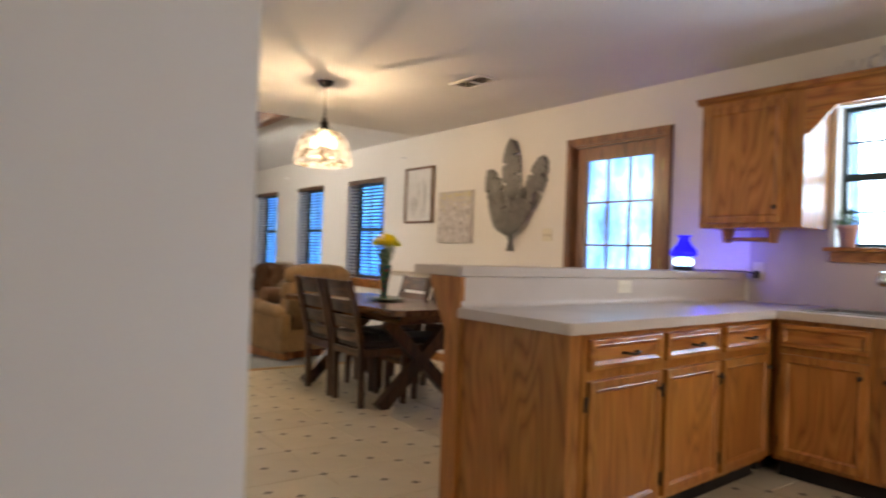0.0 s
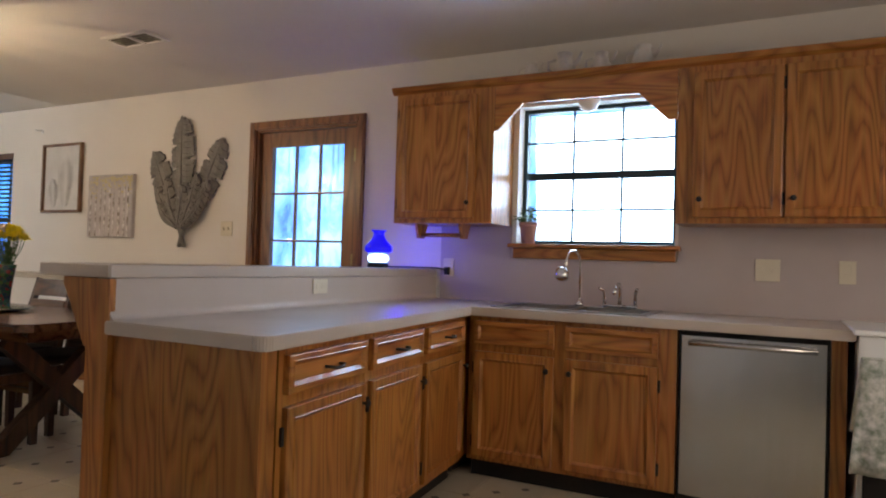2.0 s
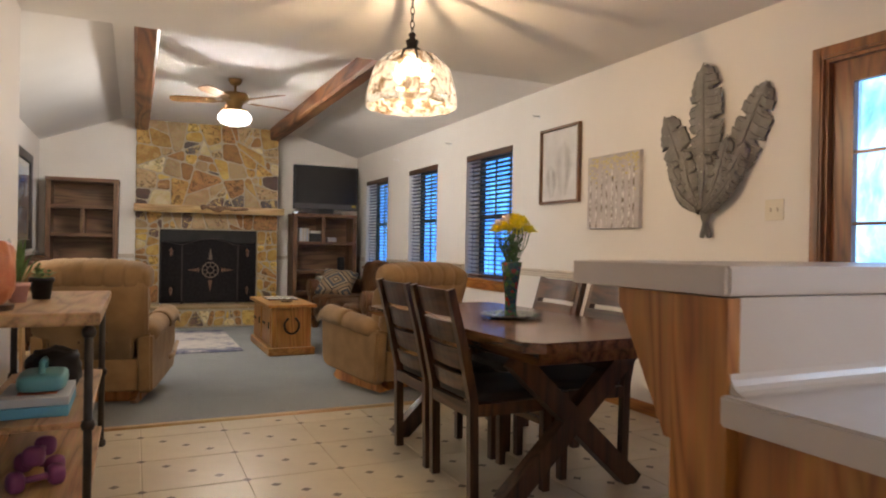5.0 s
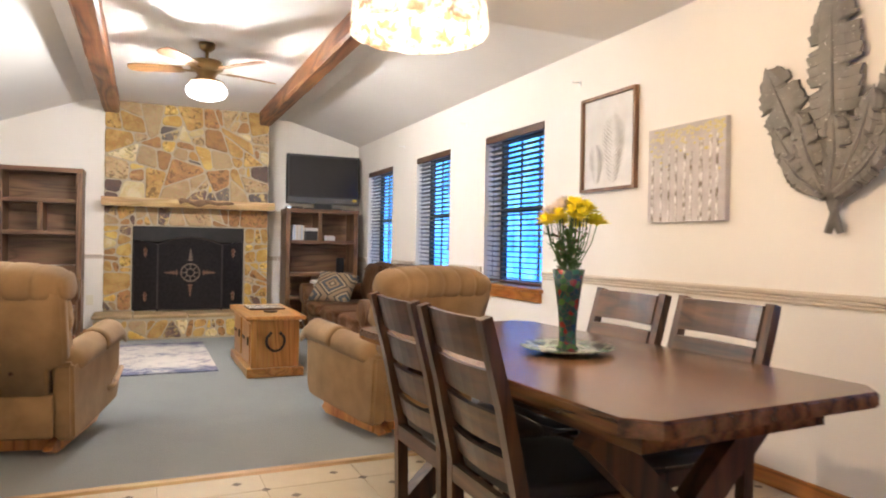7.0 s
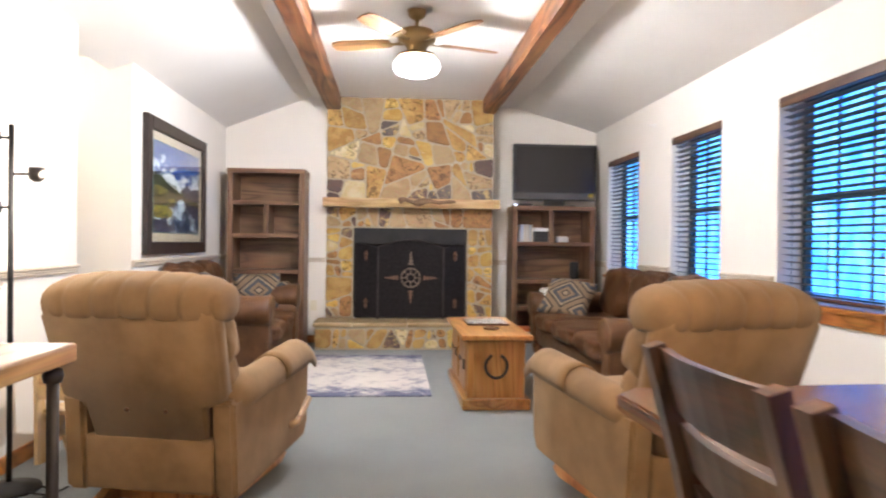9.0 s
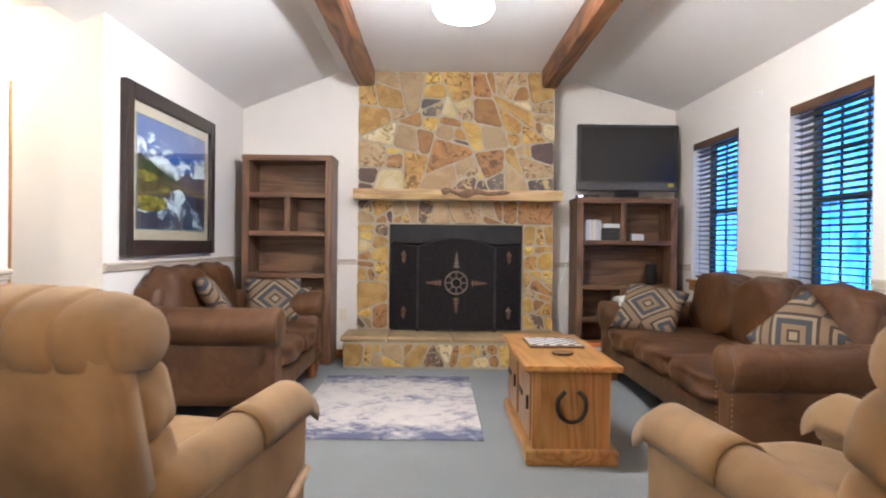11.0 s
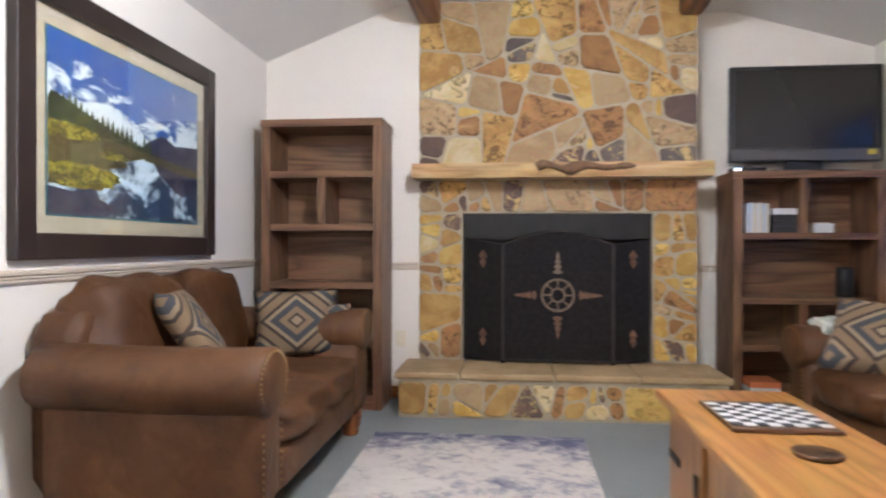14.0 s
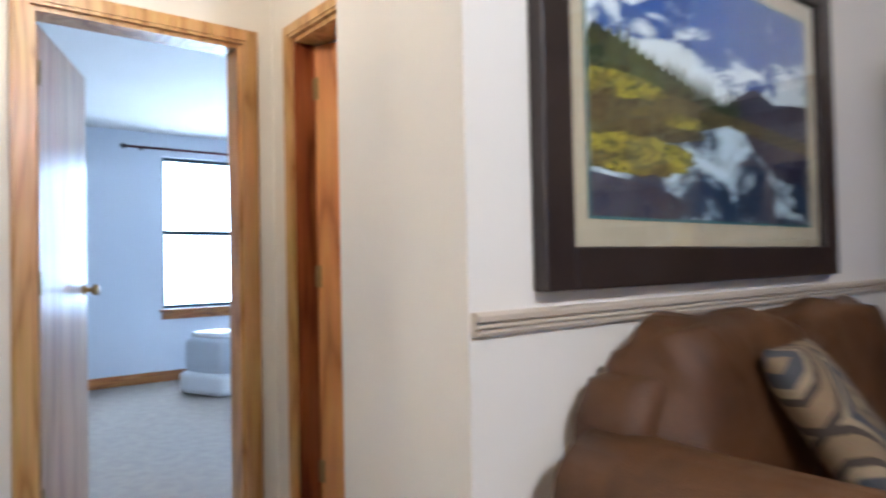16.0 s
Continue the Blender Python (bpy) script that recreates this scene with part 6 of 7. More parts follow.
part("wall_arm", B(-0.1, 0.061, 0.25, 0.1, 0.249, 0.35), BEZEL, tv)
part("foot", B(-0.25, -0.02, -0.078, 0.25, 0.10, -0.056, bevel=0.006), BEZEL, tv)
sb = thing("media_box", (4.0, 12.46, 1.576), "small silver media box under the television", "box")
part("case", B(-0.08, 0.0, 0.0, 0.14, 0.12, 0.03, bevel=0.004), BEZEL, sb)
part("light_strip", B(-0.075, -0.003, 0.008, -0.03, 0.0, 0.022), plain("white_light", (0.8, 0.9, 1), 0.4, emit=(0.8, 0.9, 1.0), power=2.0), sb)
cd = thing("tv_cord", (0, 0, 0), "white cord hanging from the television shelf", "cord")
part("wire", tube(bmesh.new(), [(3.895, 12.83, 1.0), (3.87, 12.83, 0.85), (3.80, 12.835, 0.65), (3.79, 12.835, 0.5), (3.83, 12.835, 0.35), (3.86, 12.835, 0.2), (3.87, 12.835, 0.02)], 0.004, 6), WHITE, cd, "", True)
outlet((1.66, 12.45, 0.42), 0)

# rug
RUGM, nd, ln, bs = nodes_of("distressed_rug")
v = mapped(nd, ln, (1, 1, 1)).outputs[0]
n1 = noise_tex(nd, ln, v, 2.2, 6, 0.7, 0.5)
n2 = noise_tex(nd, ln, v, 9, 5, 0.75, 0.4)
n3 = noise_tex(nd, ln, v, 300, 2)
av = nd.new("ShaderNodeMath")
av.operation = "ADD"
sx = nd.new("ShaderNodeSeparateXYZ")
ln.new(v, sx.inputs[0])
ed = nd.new("ShaderNodeMapRange")
ed.inputs[1].default_value, ed.inputs[2].default_value, ed.inputs[3].default_value, ed.inputs[4].default_value = 0.55, 0.88, 0.0, -0.14
ab = nd.new("ShaderNodeMath")
ab.operation = "ABSOLUTE"
ln.new(sx.outputs[1], ab.inputs[0])
ln.new(ab.outputs[0], ed.inputs[0])
hf = nd.new("ShaderNodeMath")
hf.operation, hf.inputs[1].default_value, hf.inputs[2].default_value = "MULTIPLY_ADD", 0.55, 0.0
ln.new(n1.outputs["Fac"], hf.inputs[0])
h2 = nd.new("ShaderNodeMath")
h2.operation, h2.inputs[1].default_value = "MULTIPLY_ADD", 0.5
ln.new(n2.outputs["Fac"], h2.inputs[0])
ln.new(hf.outputs[0], h2.inputs[2])
ln.new(h2.outputs[0], av.inputs[0])
ln.new(ed.outputs[0], av.inputs[1])
rp = ramp(nd, [(0.36, (0.10, 0.11, 0.19)), (0.45, (0.33, 0.32, 0.36)), (0.52, (0.58, 0.54, 0.50)), (0.68, (0.66, 0.62, 0.57))])
ln.new(av.outputs[0], rp.inputs[0])
ln.new(rp.outputs[0], bs.inputs["Base Color"])
bs.inputs["Roughness"].default_value = 0.95
bump(nd, ln, bs, n3.outputs["Fac"], 0.6, 0.006)
rg_ = thing("area_rug", (2.255, 10.65, 0.0), "cream and grey-blue distressed area rug", "rug")
part("rug_body", B(-0.585, -0.895, 0.001, 0.585, 0.895, 0.012, bevel=0.004), RUGM, rg_)

# trunk table
ck = thing("trunk_table", (3.255, 9.905, 0), "honey oak trunk table with horseshoe pulls", "coffee table")
hw, hl = 0.235, 0.575
part("body", B(-hw + 0.040, -hl + 0.042, 0.07, hw - 0.040, hl - 0.042, 0.477), CHESTZ, ck)
part("plinth", B(-hw, -hl, 0.0, hw, hl, 0.078, bevel=0.01), CHESTW, ck)
part("lid", B(-hw - 0.012, -hl - 0.018, 0.478, hw + 0.012, hl + 0.018, 0.512, bevel=0.008, seg=3), CHESTW, ck)
for sx_ in (-1, 1):
    for sy in (-1, 1):
        part("corner_post", B(sx_ * (hw - 0.058) - 0.022, sy * (hl - 0.06) - 0.0215, 0.079, sx_ * (hw - 0.058) + 0.022, sy * (hl - 0.06) + 0.0215, 0.4775, bevel=0.004), CHESTZ, ck)
for sy in (-1, 1):
    pts = [(0.075 * math.sin(t) * (1.0 if abs(t) < 2.2 else 0.86), sy * (hl - 0.034), 0.30 - 0.085 * math.cos(t)) for t in [(-2.6 + 5.2 * k / 16) for k in range(17)]]
    part("horseshoe", tube(bmesh.new(), pts, 0.011, 6), IRON, ck, "dark iron horseshoe")
for yy in (-0.28, 0.28):
    d = part("door", B(-hw + 0.026, yy - 0.22, 0.11, -hw + 0.0395, yy + 0.22, 0.445, bevel=0.004), CHESTZ, ck)
    part("latch", B(-hw + 0.014, yy - 0.18, 0.26, -hw + 0.026, yy - 0.15, 0.33, bevel=0.003), IRON, d)
    part("strap", B(-hw + 0.020, yy + 0.06, 0.28, -hw + 0.026, yy + 0.21, 0.31, bevel=0.002), IRON, d)
cb = thing("checkers_board", (3.27, 10.06, 0.513), "black and white checkers board on the trunk", "game board", turn=0)
part("tray", B(-0.16, -0.19, 0, 0.16, 0.19, 0.012, bevel=0.003), DARKX, cb)
for i in range(8):
    for j in range(8):
        s_ = 0.0375
        part("square", B(-0.15 + i * s_, -0.15 + j * s_ , 0.0125, -0.15 + (i + 1) * s_ - 0.0006, -0.15 + (j + 1) * s_ - 0.0006, 0.0145), SPINES[0] if (i + j) % 2 else SPINES[3], cb)
co = thing("coaster", (3.26, 9.66, 0.513), "round dark wooden dish on the trunk", "coaster")
part("disc", lathe(bmesh.new(), [(0.055, 0), (0.062, 0.008), (0.06, 0.014), (0.045, 0.010)], 28), DARKX, co, "", True)


# cushions with a woven diamond pattern
def kilim(name):
    m, nd, ln, bs = nodes_of(name)
    mp = mapped(nd, ln, (1, 1, 1))
    sp_ = nd.new("ShaderNodeSeparateXYZ")
    ln.new(mp.outputs[0], sp_.inputs[0])
    def tri(sock, period):
        a = nd.new("ShaderNodeMath")
        a.operation, a.inputs[1].default_value = "PINGPONG", period / 2
        ln.new(sock, a.inputs[0])
        b = nd.new("ShaderNodeMath")
        b.operation, b.inputs[1].default_value = "DIVIDE", period / 2
        ln.new(a.outputs[0], b.inputs[0])
        return b.outputs[0]
    ad = nd.new("ShaderNodeMath")
    ad.operation = "ADD"
    ln.new(tri(sp_.outputs[0], 0.40), ad.inputs[0])
    ln.new(tri(sp_.outputs[2], 0.34), ad.inputs[1])
    st = nd.new("ShaderNodeMath")
    st.operation, st.inputs[1].default_value = "MULTIPLY", 0.5
    ln.new(ad.outputs[0], st.inputs[0])
    T, Dk, Bl, Cr = (0.19, 0.13, 0.075), (0.05, 0.036, 0.028), (0.05, 0.052, 0.06), (0.25, 0.19, 0.12)
    r = ramp(nd, [(0.0, Cr), (0.08, Dk), (0.13, T), (0.24, Bl), (0.36, Cr), (0.43, Dk), (0.50, T), (0.66, Dk), (0.72, Cr), (0.80, Bl), (0.92, T)])
    r.color_ramp.interpolation = "CONSTANT"
    ln.new(st.outputs[0], r.inputs[0])
    n2 = noise_tex(nd, ln, mp.outputs[0], 160, 2)
    cl = mix(nd, ln, 0.3, r.outputs[0], n2.outputs["Color"], "SOFT_LIGHT")
    ln.new(cl, bs.inputs["Base Color"])
    bs.inputs["Roughness"].default_value = 0.95
    bump(nd, ln, bs, n2.outputs["Fac"], 0.5, 0.004)
    return m


KILIM = kilim("kilim_weave")


def pillow(place, rot, w=0.44, h=0.42, d=0.15, label="woven diamond-patterned throw pillow in brown and blue"):
    o = new("throw_pillow")
    o.matrix_basis = pose(*place, *rot)
    tagged(o, label, "pillow", "throw pillows")
    bm = bmesh.new()
    n = 14
    def p(i, j, s):
        a, b = -1 + 2 * i / n, -1 + 2 * j / n
        t = max(0.0, (1 - a ** 4) * (1 - b ** 4)) ** 0.5
        pinch = 1 - 0.07 * (1 - abs(a)) * abs(b) ** 3 - 0.0
        pin2 = 1 - 0.07 * (1 - abs(b)) * abs(a) ** 3
        return (a * w / 2 * pin2, s * d / 2 * t, b * h / 2 * pinch)
    g = {s: [[bm.verts.new(p(i, j, s)) for j in range(n + 1)] for i in range(n + 1)] for s in (-1, 1)}
    for s in (-1, 1):
        for i in range(n):
            for j in range(n):
                q = (g[s][i][j], g[s][i + 1][j], g[s][i + 1][j + 1], g[s][i][j + 1])
                bm.faces.new(q if s < 0 else q[::-1])
    bmesh.ops.remove_doubles(bm, verts=bm.verts[:], dist=1e-5)
    part("cover", bm, KILIM, o, "", True)
    return o


FOOT = wood("turned_foot", (0.10, 0.035, 0.012), (0.18, 0.065, 0.022), (0.25, 0.10, 0.035), 2, 0.3, 1.0, 4.0, 0.4)


def sofa(name, place, turn, W, seats, label, depth=0.86, worn=False, az=0.54, top=0.90):
    """Rolled-arm sofa: x across, front towards -y, centre of the footprint at the origin."""
    o = thing(name, place, label, "sofa", "", turn)
    hd = depth / 2
    aw = 0.27
    part("base", soft(bmesh.new(), -W / 2 + 0.09, -hd + 0.03, 0.13, W / 2 - 0.09, hd - 0.02, 0.32, 0.18, 5), SUEDE, o, "", True)
    for s in (-1, 1):
        x = s * (W / 2 - aw / 2)
        bm = bmesh.new()
        n = 20
        rows = []
        ys = [-hd, -hd + 0.012] + [-hd + 0.012 + (depth - 0.10) * k / 6 for k in range(1, 7)]
        for yi, y in enumerate(ys):
            sh_ = 0.93 if yi == 0 else 1.0
            sag = 0.012 * math.sin(math.pi * yi / (len(ys) - 1))
            ring = [bm.verts.new((x + s * 0.02 + 0.15 * sh_ * math.cos(2 * math.pi * k / n), y, az - sag + 0.12 * sh_ * math.sin(2 * math.pi * k / n))) for k in range(n)]
            rows.append(ring)
        for a, b in zip(rows, rows[1:]):
            for i in range(n):
                j = (i + 1) % n
                bm.faces.new((a[i], a[j], b[j], b[i]))
        bm.faces.new(rows[0])
        bm.faces.new(rows[-1][::-1])
        bmesh.ops.recalc_face_normals(bm, faces=bm.faces[:])
        part("arm_roll", bm, SUEDE2, o, "", True)
        part("arm_panel", soft(bmesh.new(), x - 0.105, -hd + 0.015, 0.128, x + 0.105 + (0.01 if s > 0 else 0), hd - 0.1, az - 0.06, 0.16, 5), SUEDE2, o, "", True)
        nb = bmesh.new()
        for k in range(26):
            t = -0.6 + (math.pi + 1.2) * k / 25
            px, pz = x + s * 0.02 + 0.128 * math.cos(t), az + 0.10 * math.sin(t)
            lathe(nb, [(0.006, 0), (0.003, 0.004)], 6, (0, 0, 0))
            vs6 = list(nb.verts)[-12:]
            for v_ in vs6:
                v_.co = Vector((px + v_.co.x, -hd - 0.001 - v_.co.z, pz + v_.co.y))
        for k in range(12):
            for q in (-0.088, 0.088):
                lathe(nb, [(0.006, 0), (0.003, 0.004)], 6, (0, 0, 0))
                for v_ in list(nb.verts)[-12:]:
                    v_.co = Vector((x + q + v_.co.x, -hd + 0.013 - v_.co.z, 0.14 + 0.026 * k + v_.co.y))
        tr = part("nail_trim", nb, BRASS, o, "row of brass upholstery nails")
        tagged(tr, kind="stuff")
        for yy in (-hd + 0.09, hd - 0.14):
            part("foot", lathe(bmesh.new(), [(0.040, 0.0), (0.05, 0.016), (0.043, 0.036), (0.058, 0.058), (0.057, 0.088), (0.067, 0.10), (0.066, 0.134)], 18, (x, yy, 0)), FOOT, o, "turned wooden bun foot", True)
    part("back_frame", soft(bmesh.new(), -W / 2 + 0.10, hd - 0.20, 0.12, W / 2 - 0.10, hd, top - 0.09, 0.22, 6), SUEDE, o, "", True)
    inner = W - 2 * aw
    for k in range(seats):
        a = -inner / 2 + inner * k / seats
        b = a + inner / seats
        part("seat_cushion", soft(bmesh.new(), a + 0.002, -hd - 0.005, 0.30, b - 0.002, hd - 0.22, 0.475, 0.34, 12, k, 0.08), SUEDE, o, "", True)
        bm = soft(bmesh.new(), a - (0.07 if k == 0 else 0.0), hd - 0.32, 0.42, b + (0.07 if k == seats - 1 else 0.0), hd - 0.06, top + 0.02, 0.55, 12, k + 5, 0.14)
        bmesh.ops.rotate(bm, verts=bm.verts, cent=(0, hd - 0.2, 0.45), matrix=Matrix.Rotation(radians(-9), 3, "X"))
        part("back_cushion", bm, SUEDE, o, "", True)
    return o


sofa("loveseat", (1.155, 10.785, 0), 90, 1.72, 2, "brown faux-suede loveseat with rolled arms and bun feet", 0.93, False, 0.605, 0.935)
sofa("sofa", (4.42, 10.36, 0), -90, 2.62, 3, "worn brown faux-suede sofa with rolled nail-trimmed arms", 0.96, True)
pillow((1.04, 10.61, 0.70), (-34, 0, 106), 0.40, 0.42, 0.13)
pillow((1.24, 11.42, 0.64), (-18, 0, 22), 0.46, 0.38)
rd = pillow((1.46, 11.47, 0.62), (-14, 0, 20), 0.16, 0.26, 0.06, "small maroon and cream pouch leaning on the pillow")
pillow((4.24, 11.22, 0.615), (-42, 6, -38), 0.50, 0.44, 0.17)
pillow((4.50, 9.52, 0.62), (-28, 38, -72), 0.44, 0.42, 0.17)
th = thing("folded_blanket", (4.17, 11.53, 0.57), "small black and white patterned throw on the arm", "blanket")
part("cloth", soft(bmesh.new(), -0.12, -0.10, 0.0, 0.12, 0.12, 0.13, 0.6, 6, 3, 0.3), TOWEL, th, "", True)


# recliners
def recliner(place, turn, label):
    """Faces +y; the tall back leans towards -y."""
    o = thing("recliner", place, label, "armchair", "recliners", turn)
    part("rocker_base", B(-0.28, -0.30, 0.0, 0.28, -0.24, 0.09, bevel=0.01), DOORW, o, "wooden rocker base")
    for s in (-1, 1):
        part("rocker", prism(bmesh.new(), [(-0.44, 0.035), (-0.36, 0.0), (0.30, 0.0), (0.36, 0.03), (0.30, 0.09), (-0.30, 0.09)], s * 0.25 - 0.02, s * 0.25 + 0.02, "x"), DOORW, o, "curved wooden runner")
        pr = [(-0.445, 0.085), (-0.30, 0.085), (0.33, 0.13), (0.37, 0.20), (0.385, 0.52), (0.35, 0.555), (0.0, 0.52), (-0.36, 0.50), (-0.475, 0.49)]
        bm = prism(bmesh.new(), pr, s * 0.330 - 0.05, s * 0.330 + 0.05, "x")
        bmesh.ops.bevel(bm, geom=bm.edges[:], offset=0.018, segments=3, affect="EDGES")
        part("side", bm, TAN, o)
        bm = bmesh.new()
        rows = []
        n = 14
        for k in range(11):
            t = k / 10
            y = 0.39 - 0.82 * t
            z = 0.575 - 0.06 * t - 0.05 * max(0, (0.08 - t) / 0.08)
            r = 0.078 if 0 < k < 10 else 0.045
            rows.append([bm.verts.new((s * 0.322 + 1.05 * r * math.cos(2 * math.pi * q / n), y, z - 0.03 + r * math.sin(2 * math.pi * q / n))) for q in range(n)])
        for a, b in zip(rows, rows[1:]):
            for i in range(n):
                j = (i + 1) % n
                bm.faces.new((a[i], a[j], b[j], b[i]))
        bm.faces.new(rows[0])
        bm.faces.new(rows[-1][::-1])
        bmesh.ops.recalc_face_normals(bm, faces=bm.faces[:])
        part("armrest", bm, TAN, o, "", True)
        bm = bmesh.new()
        rows = []
        m_ = 12
        for k in range(7):
            t = k / 6
            y = 0.405 - 0.40 * t
            z = 0.575 - 0.06 * (0.39 - y) / 0.82 - 0.03 - 0.045 * max(0, (0.15 - t) / 0.15)
            ring = []
            for r_ in (0.087, 0.080):
                arc_ = [(-0.35 + (math.pi + 0.7) * q / m_) for q in range(m_ + 1)]
                if r_ == 0.080:
                    arc_ = arc_[::-1]
                ring += [bm.verts.new((s * 0.322 + 1.07 * r_ * math.cos(g_), y, z + r_ * math.sin(g_))) for g_ in arc_]
            rows.append(ring)
        n_ = len(rows[0])
        for a, b in zip(rows, rows[1:]):
            for i in range(n_):
                j = (i + 1) % n_
                bm.faces.new((a[i], a[j], b[j], b[i]))
        bm.faces.new(rows[0])
        bm.faces.new(rows[-1][::-1])
        bmesh.ops.recalc_face_normals(bm, faces=bm.faces[:])
        part("arm_cover", bm, TAN, o, "loose tan arm cover", True)
    part("lower_back", B(-0.282, -0.458, 0.10, 0.282, -0.36, 0.325, bevel=0.014, seg=3), TAN, o, "", True)
    part("seat", soft(bmesh.new(), -0.29, -0.34, 0.22, 0.29, 0.44, 0.47, 0.3, 7), TAN, o, "", True)
    part("footrest", B(-0.285, 0.40, 0.14, 0.285, 0.46, 0.42, bevel=0.025, seg=3), TAN, o, "", True)
    # back shell: a flat leaning panel, wider at the top, with a pleated head roll over it
    lean = Matrix.Rotation(radians(18), 3, "X")
    hinge_at = (0, -0.375, 0.325)

    def leaned(bm):
        bmesh.ops.rotate(bm, verts=bm.verts, matrix=lean)
        bmesh.ops.translate(bm, verts=bm.verts, vec=hinge_at)
        return bm
    pr = [(-0.245, -0.05), (0.245, -0.05), (0.262, 0.16), (0.355, 0.195), (0.372, 0.56), (0.33, 0.60), (-0.33, 0.60), (-0.372, 0.56), (-0.355, 0.195), (-0.262, 0.16)]
    bm = prism(bmesh.new(), pr, -0.075, 0.015, "y")
    bmesh.ops.bevel(bm, geom=bm.edges[:], offset=0.016, segments=3, affect="EDGES")
    part("back_shell", leaned(bm), TAN, o, "", True)
    bm = bmesh.new()
    n, m_ = 88, 22
    rows = []
    for k in range(n + 1):
        x = -0.385 + 0.77 * k / n
        e = math.sqrt(max(0.0, 1 - (abs(x) / 0.386) ** 5))
        pleat = 1 - 0.10 * (1 - abs(math.sin(x * 26.0 + 0.4))) ** 4
        crown = 0.022 * (1 - (x / 0.385) ** 2)
        ring = []
        for q in range(m_):
            t = 2 * math.pi * q / m_
            c_, s_ = math.cos(t), math.sin(t)
            dy = math.copysign(abs(c_) ** 0.8, c_) * (0.15 if c_ > 0 else 0.118) * (0.5 + 0.5 * e) * pleat
            dz = math.copysign(abs(s_) ** 0.8, s_) * (0.10 if s_ > 0 else (0.07 if c_ < 0 else 0.10)) * (0.5 + 0.5 * e) * (pleat if s_ > -0.2 else 1.0)
            ring.append(bm.verts.new((x, 0.03 + dy, 0.57 + crown + dz)))
        rows.append(ring)
    for a, b in zip(rows, rows[1:]):
        for i in range(m_):
            j = (i + 1) % m_
            bm.faces.new((a[i], a[j], b[j], b[i]))
    bm.faces.new(rows[0])
    bm.faces.new(rows[-1][::-1])
    bmesh.ops.recalc_face_normals(bm, faces=bm.faces[:])
    part("head_roll", leaned(bm), TAN, o, "pleated head roll", True)
    for z0, z1, d, w in ((0.27, 0.50, 0.19, 0.352), (0.10, 0.335, 0.175, 0.335), (-0.04, 0.16, 0.16, 0.27)):
        bm = soft(bmesh.new(), -w, 0.0, z0, w, d, z1, 0.5, 24, 2, 0.03)
        for v_ in bm.verts:
            v_.co.y *= 1 - 0.12 * (1 - abs(math.sin(v_.co.x * 26.0 + 0.4))) ** 3
        part("back_pillow", leaned(bm), TAN, o, "", True)
    for xx in (-0.07, 0.10):
        bm = lathe(bmesh.new(), [(0.011, 0.0), (0.009, 0.005), (0.002, 0.007)], 10)
        bmesh.ops.rotate(bm, verts=bm.verts, matrix=Matrix.Rotation(radians(90), 3, "X"))
        bmesh.ops.translate(bm, verts=bm.verts, vec=(xx, -0.0745, 0.15))
        part("button", leaned(bm), SUEDE2, o, "brown button", True)
    part("lever", tube(bmesh.new(), [(0.38, 0.12, 0.24), (0.405, 0.16, 0.25), (0.405, 0.32, 0.33)], [0.02, 0.018, 0.016], 8), PINEY, o, "wooden recline lever", True)
    return o


rc = recliner((1.65, 8.09, 0), -13, "tan upholstered rocker recliner with pillowed back")
r2 = copy_thing(rc, pose(3.69, 7.81, 0, 0, 0, 14))

# ceiling fan
fan = thing("ceiling_fan", (2.69, 9.55, 0), "antique brass ceiling fan with oak blades and a lit globe", "ceiling fan")
part("canopy", lathe(bmesh.new(), [(0.03, 2.70), (0.06, 2.725), (0.07, 2.765)], 24), BRASS, fan, "", True)
part("rod", lathe(bmesh.new(), [(0.013, 2.62), (0.013, 2.71)], 12), BRASS, fan, "", True)
part("motor", lathe(bmesh.new(), [(0.05, 2.635), (0.12, 2.62), (0.135, 2.585), (0.13, 2.55), (0.09, 2.525), (0.07, 2.50), (0.065, 2.47), (0.05, 2.455)], 30), BRASS, fan, "", True)
BLADE = wood("blade_oak", (0.17, 0.075, 0.024), (0.29, 0.145, 0.052), (0.37, 0.20, 0.08), 0, 0.4, 1.0, 4.0)
for k in range(5):
    a = radians(19 + 72 * k)
    rot = Matrix.Rotation(a, 3, "Z") @ Matrix.Rotation(radians(12), 3, "X")
    bm = prism(bmesh.new(), [(0.19, -0.045), (0.23, -0.056), (0.55, -0.068), (0.615, -0.05), (0.63, 0.0), (0.615, 0.05), (0.55, 0.068), (0.23, 0.056), (0.19, 0.045)], -0.004, 0.004, "z")
    bl = part("blade", bm, BLADE, fan)
    bl.matrix_basis = Matrix.Translation((0, 0, 2.545)) @ rot.to_4x4()
    ar = part("blade_iron", prism(bmesh.new(), [(0.10, -0.02), (0.16, -0.012), (0.25, -0.035), (0.26, 0.0), (0.25, 0.035), (0.16, 0.012), (0.10, 0.02)], -0.011, -0.005, "z"), BRASS, fan)
    ar.matrix_basis = Matrix.Translation((0, 0, 2.545)) @ rot.to_4x4()
GLOBE = plain("lit_globe", (1, 0.97, 0.92), 0.3, emit=(1.0, 0.95, 0.88), power=6.0)
gl = part("globe", lathe(bmesh.new(), [(0.10, 2.443), (0.128, 2.434), (0.158, 2.40), (0.165, 2.365), (0.14, 2.325), (0.07, 2.30), (0.01, 2.295)], 30), GLOBE, fan, "lit frosted glass globe", True)
gl.visible_shadow = False
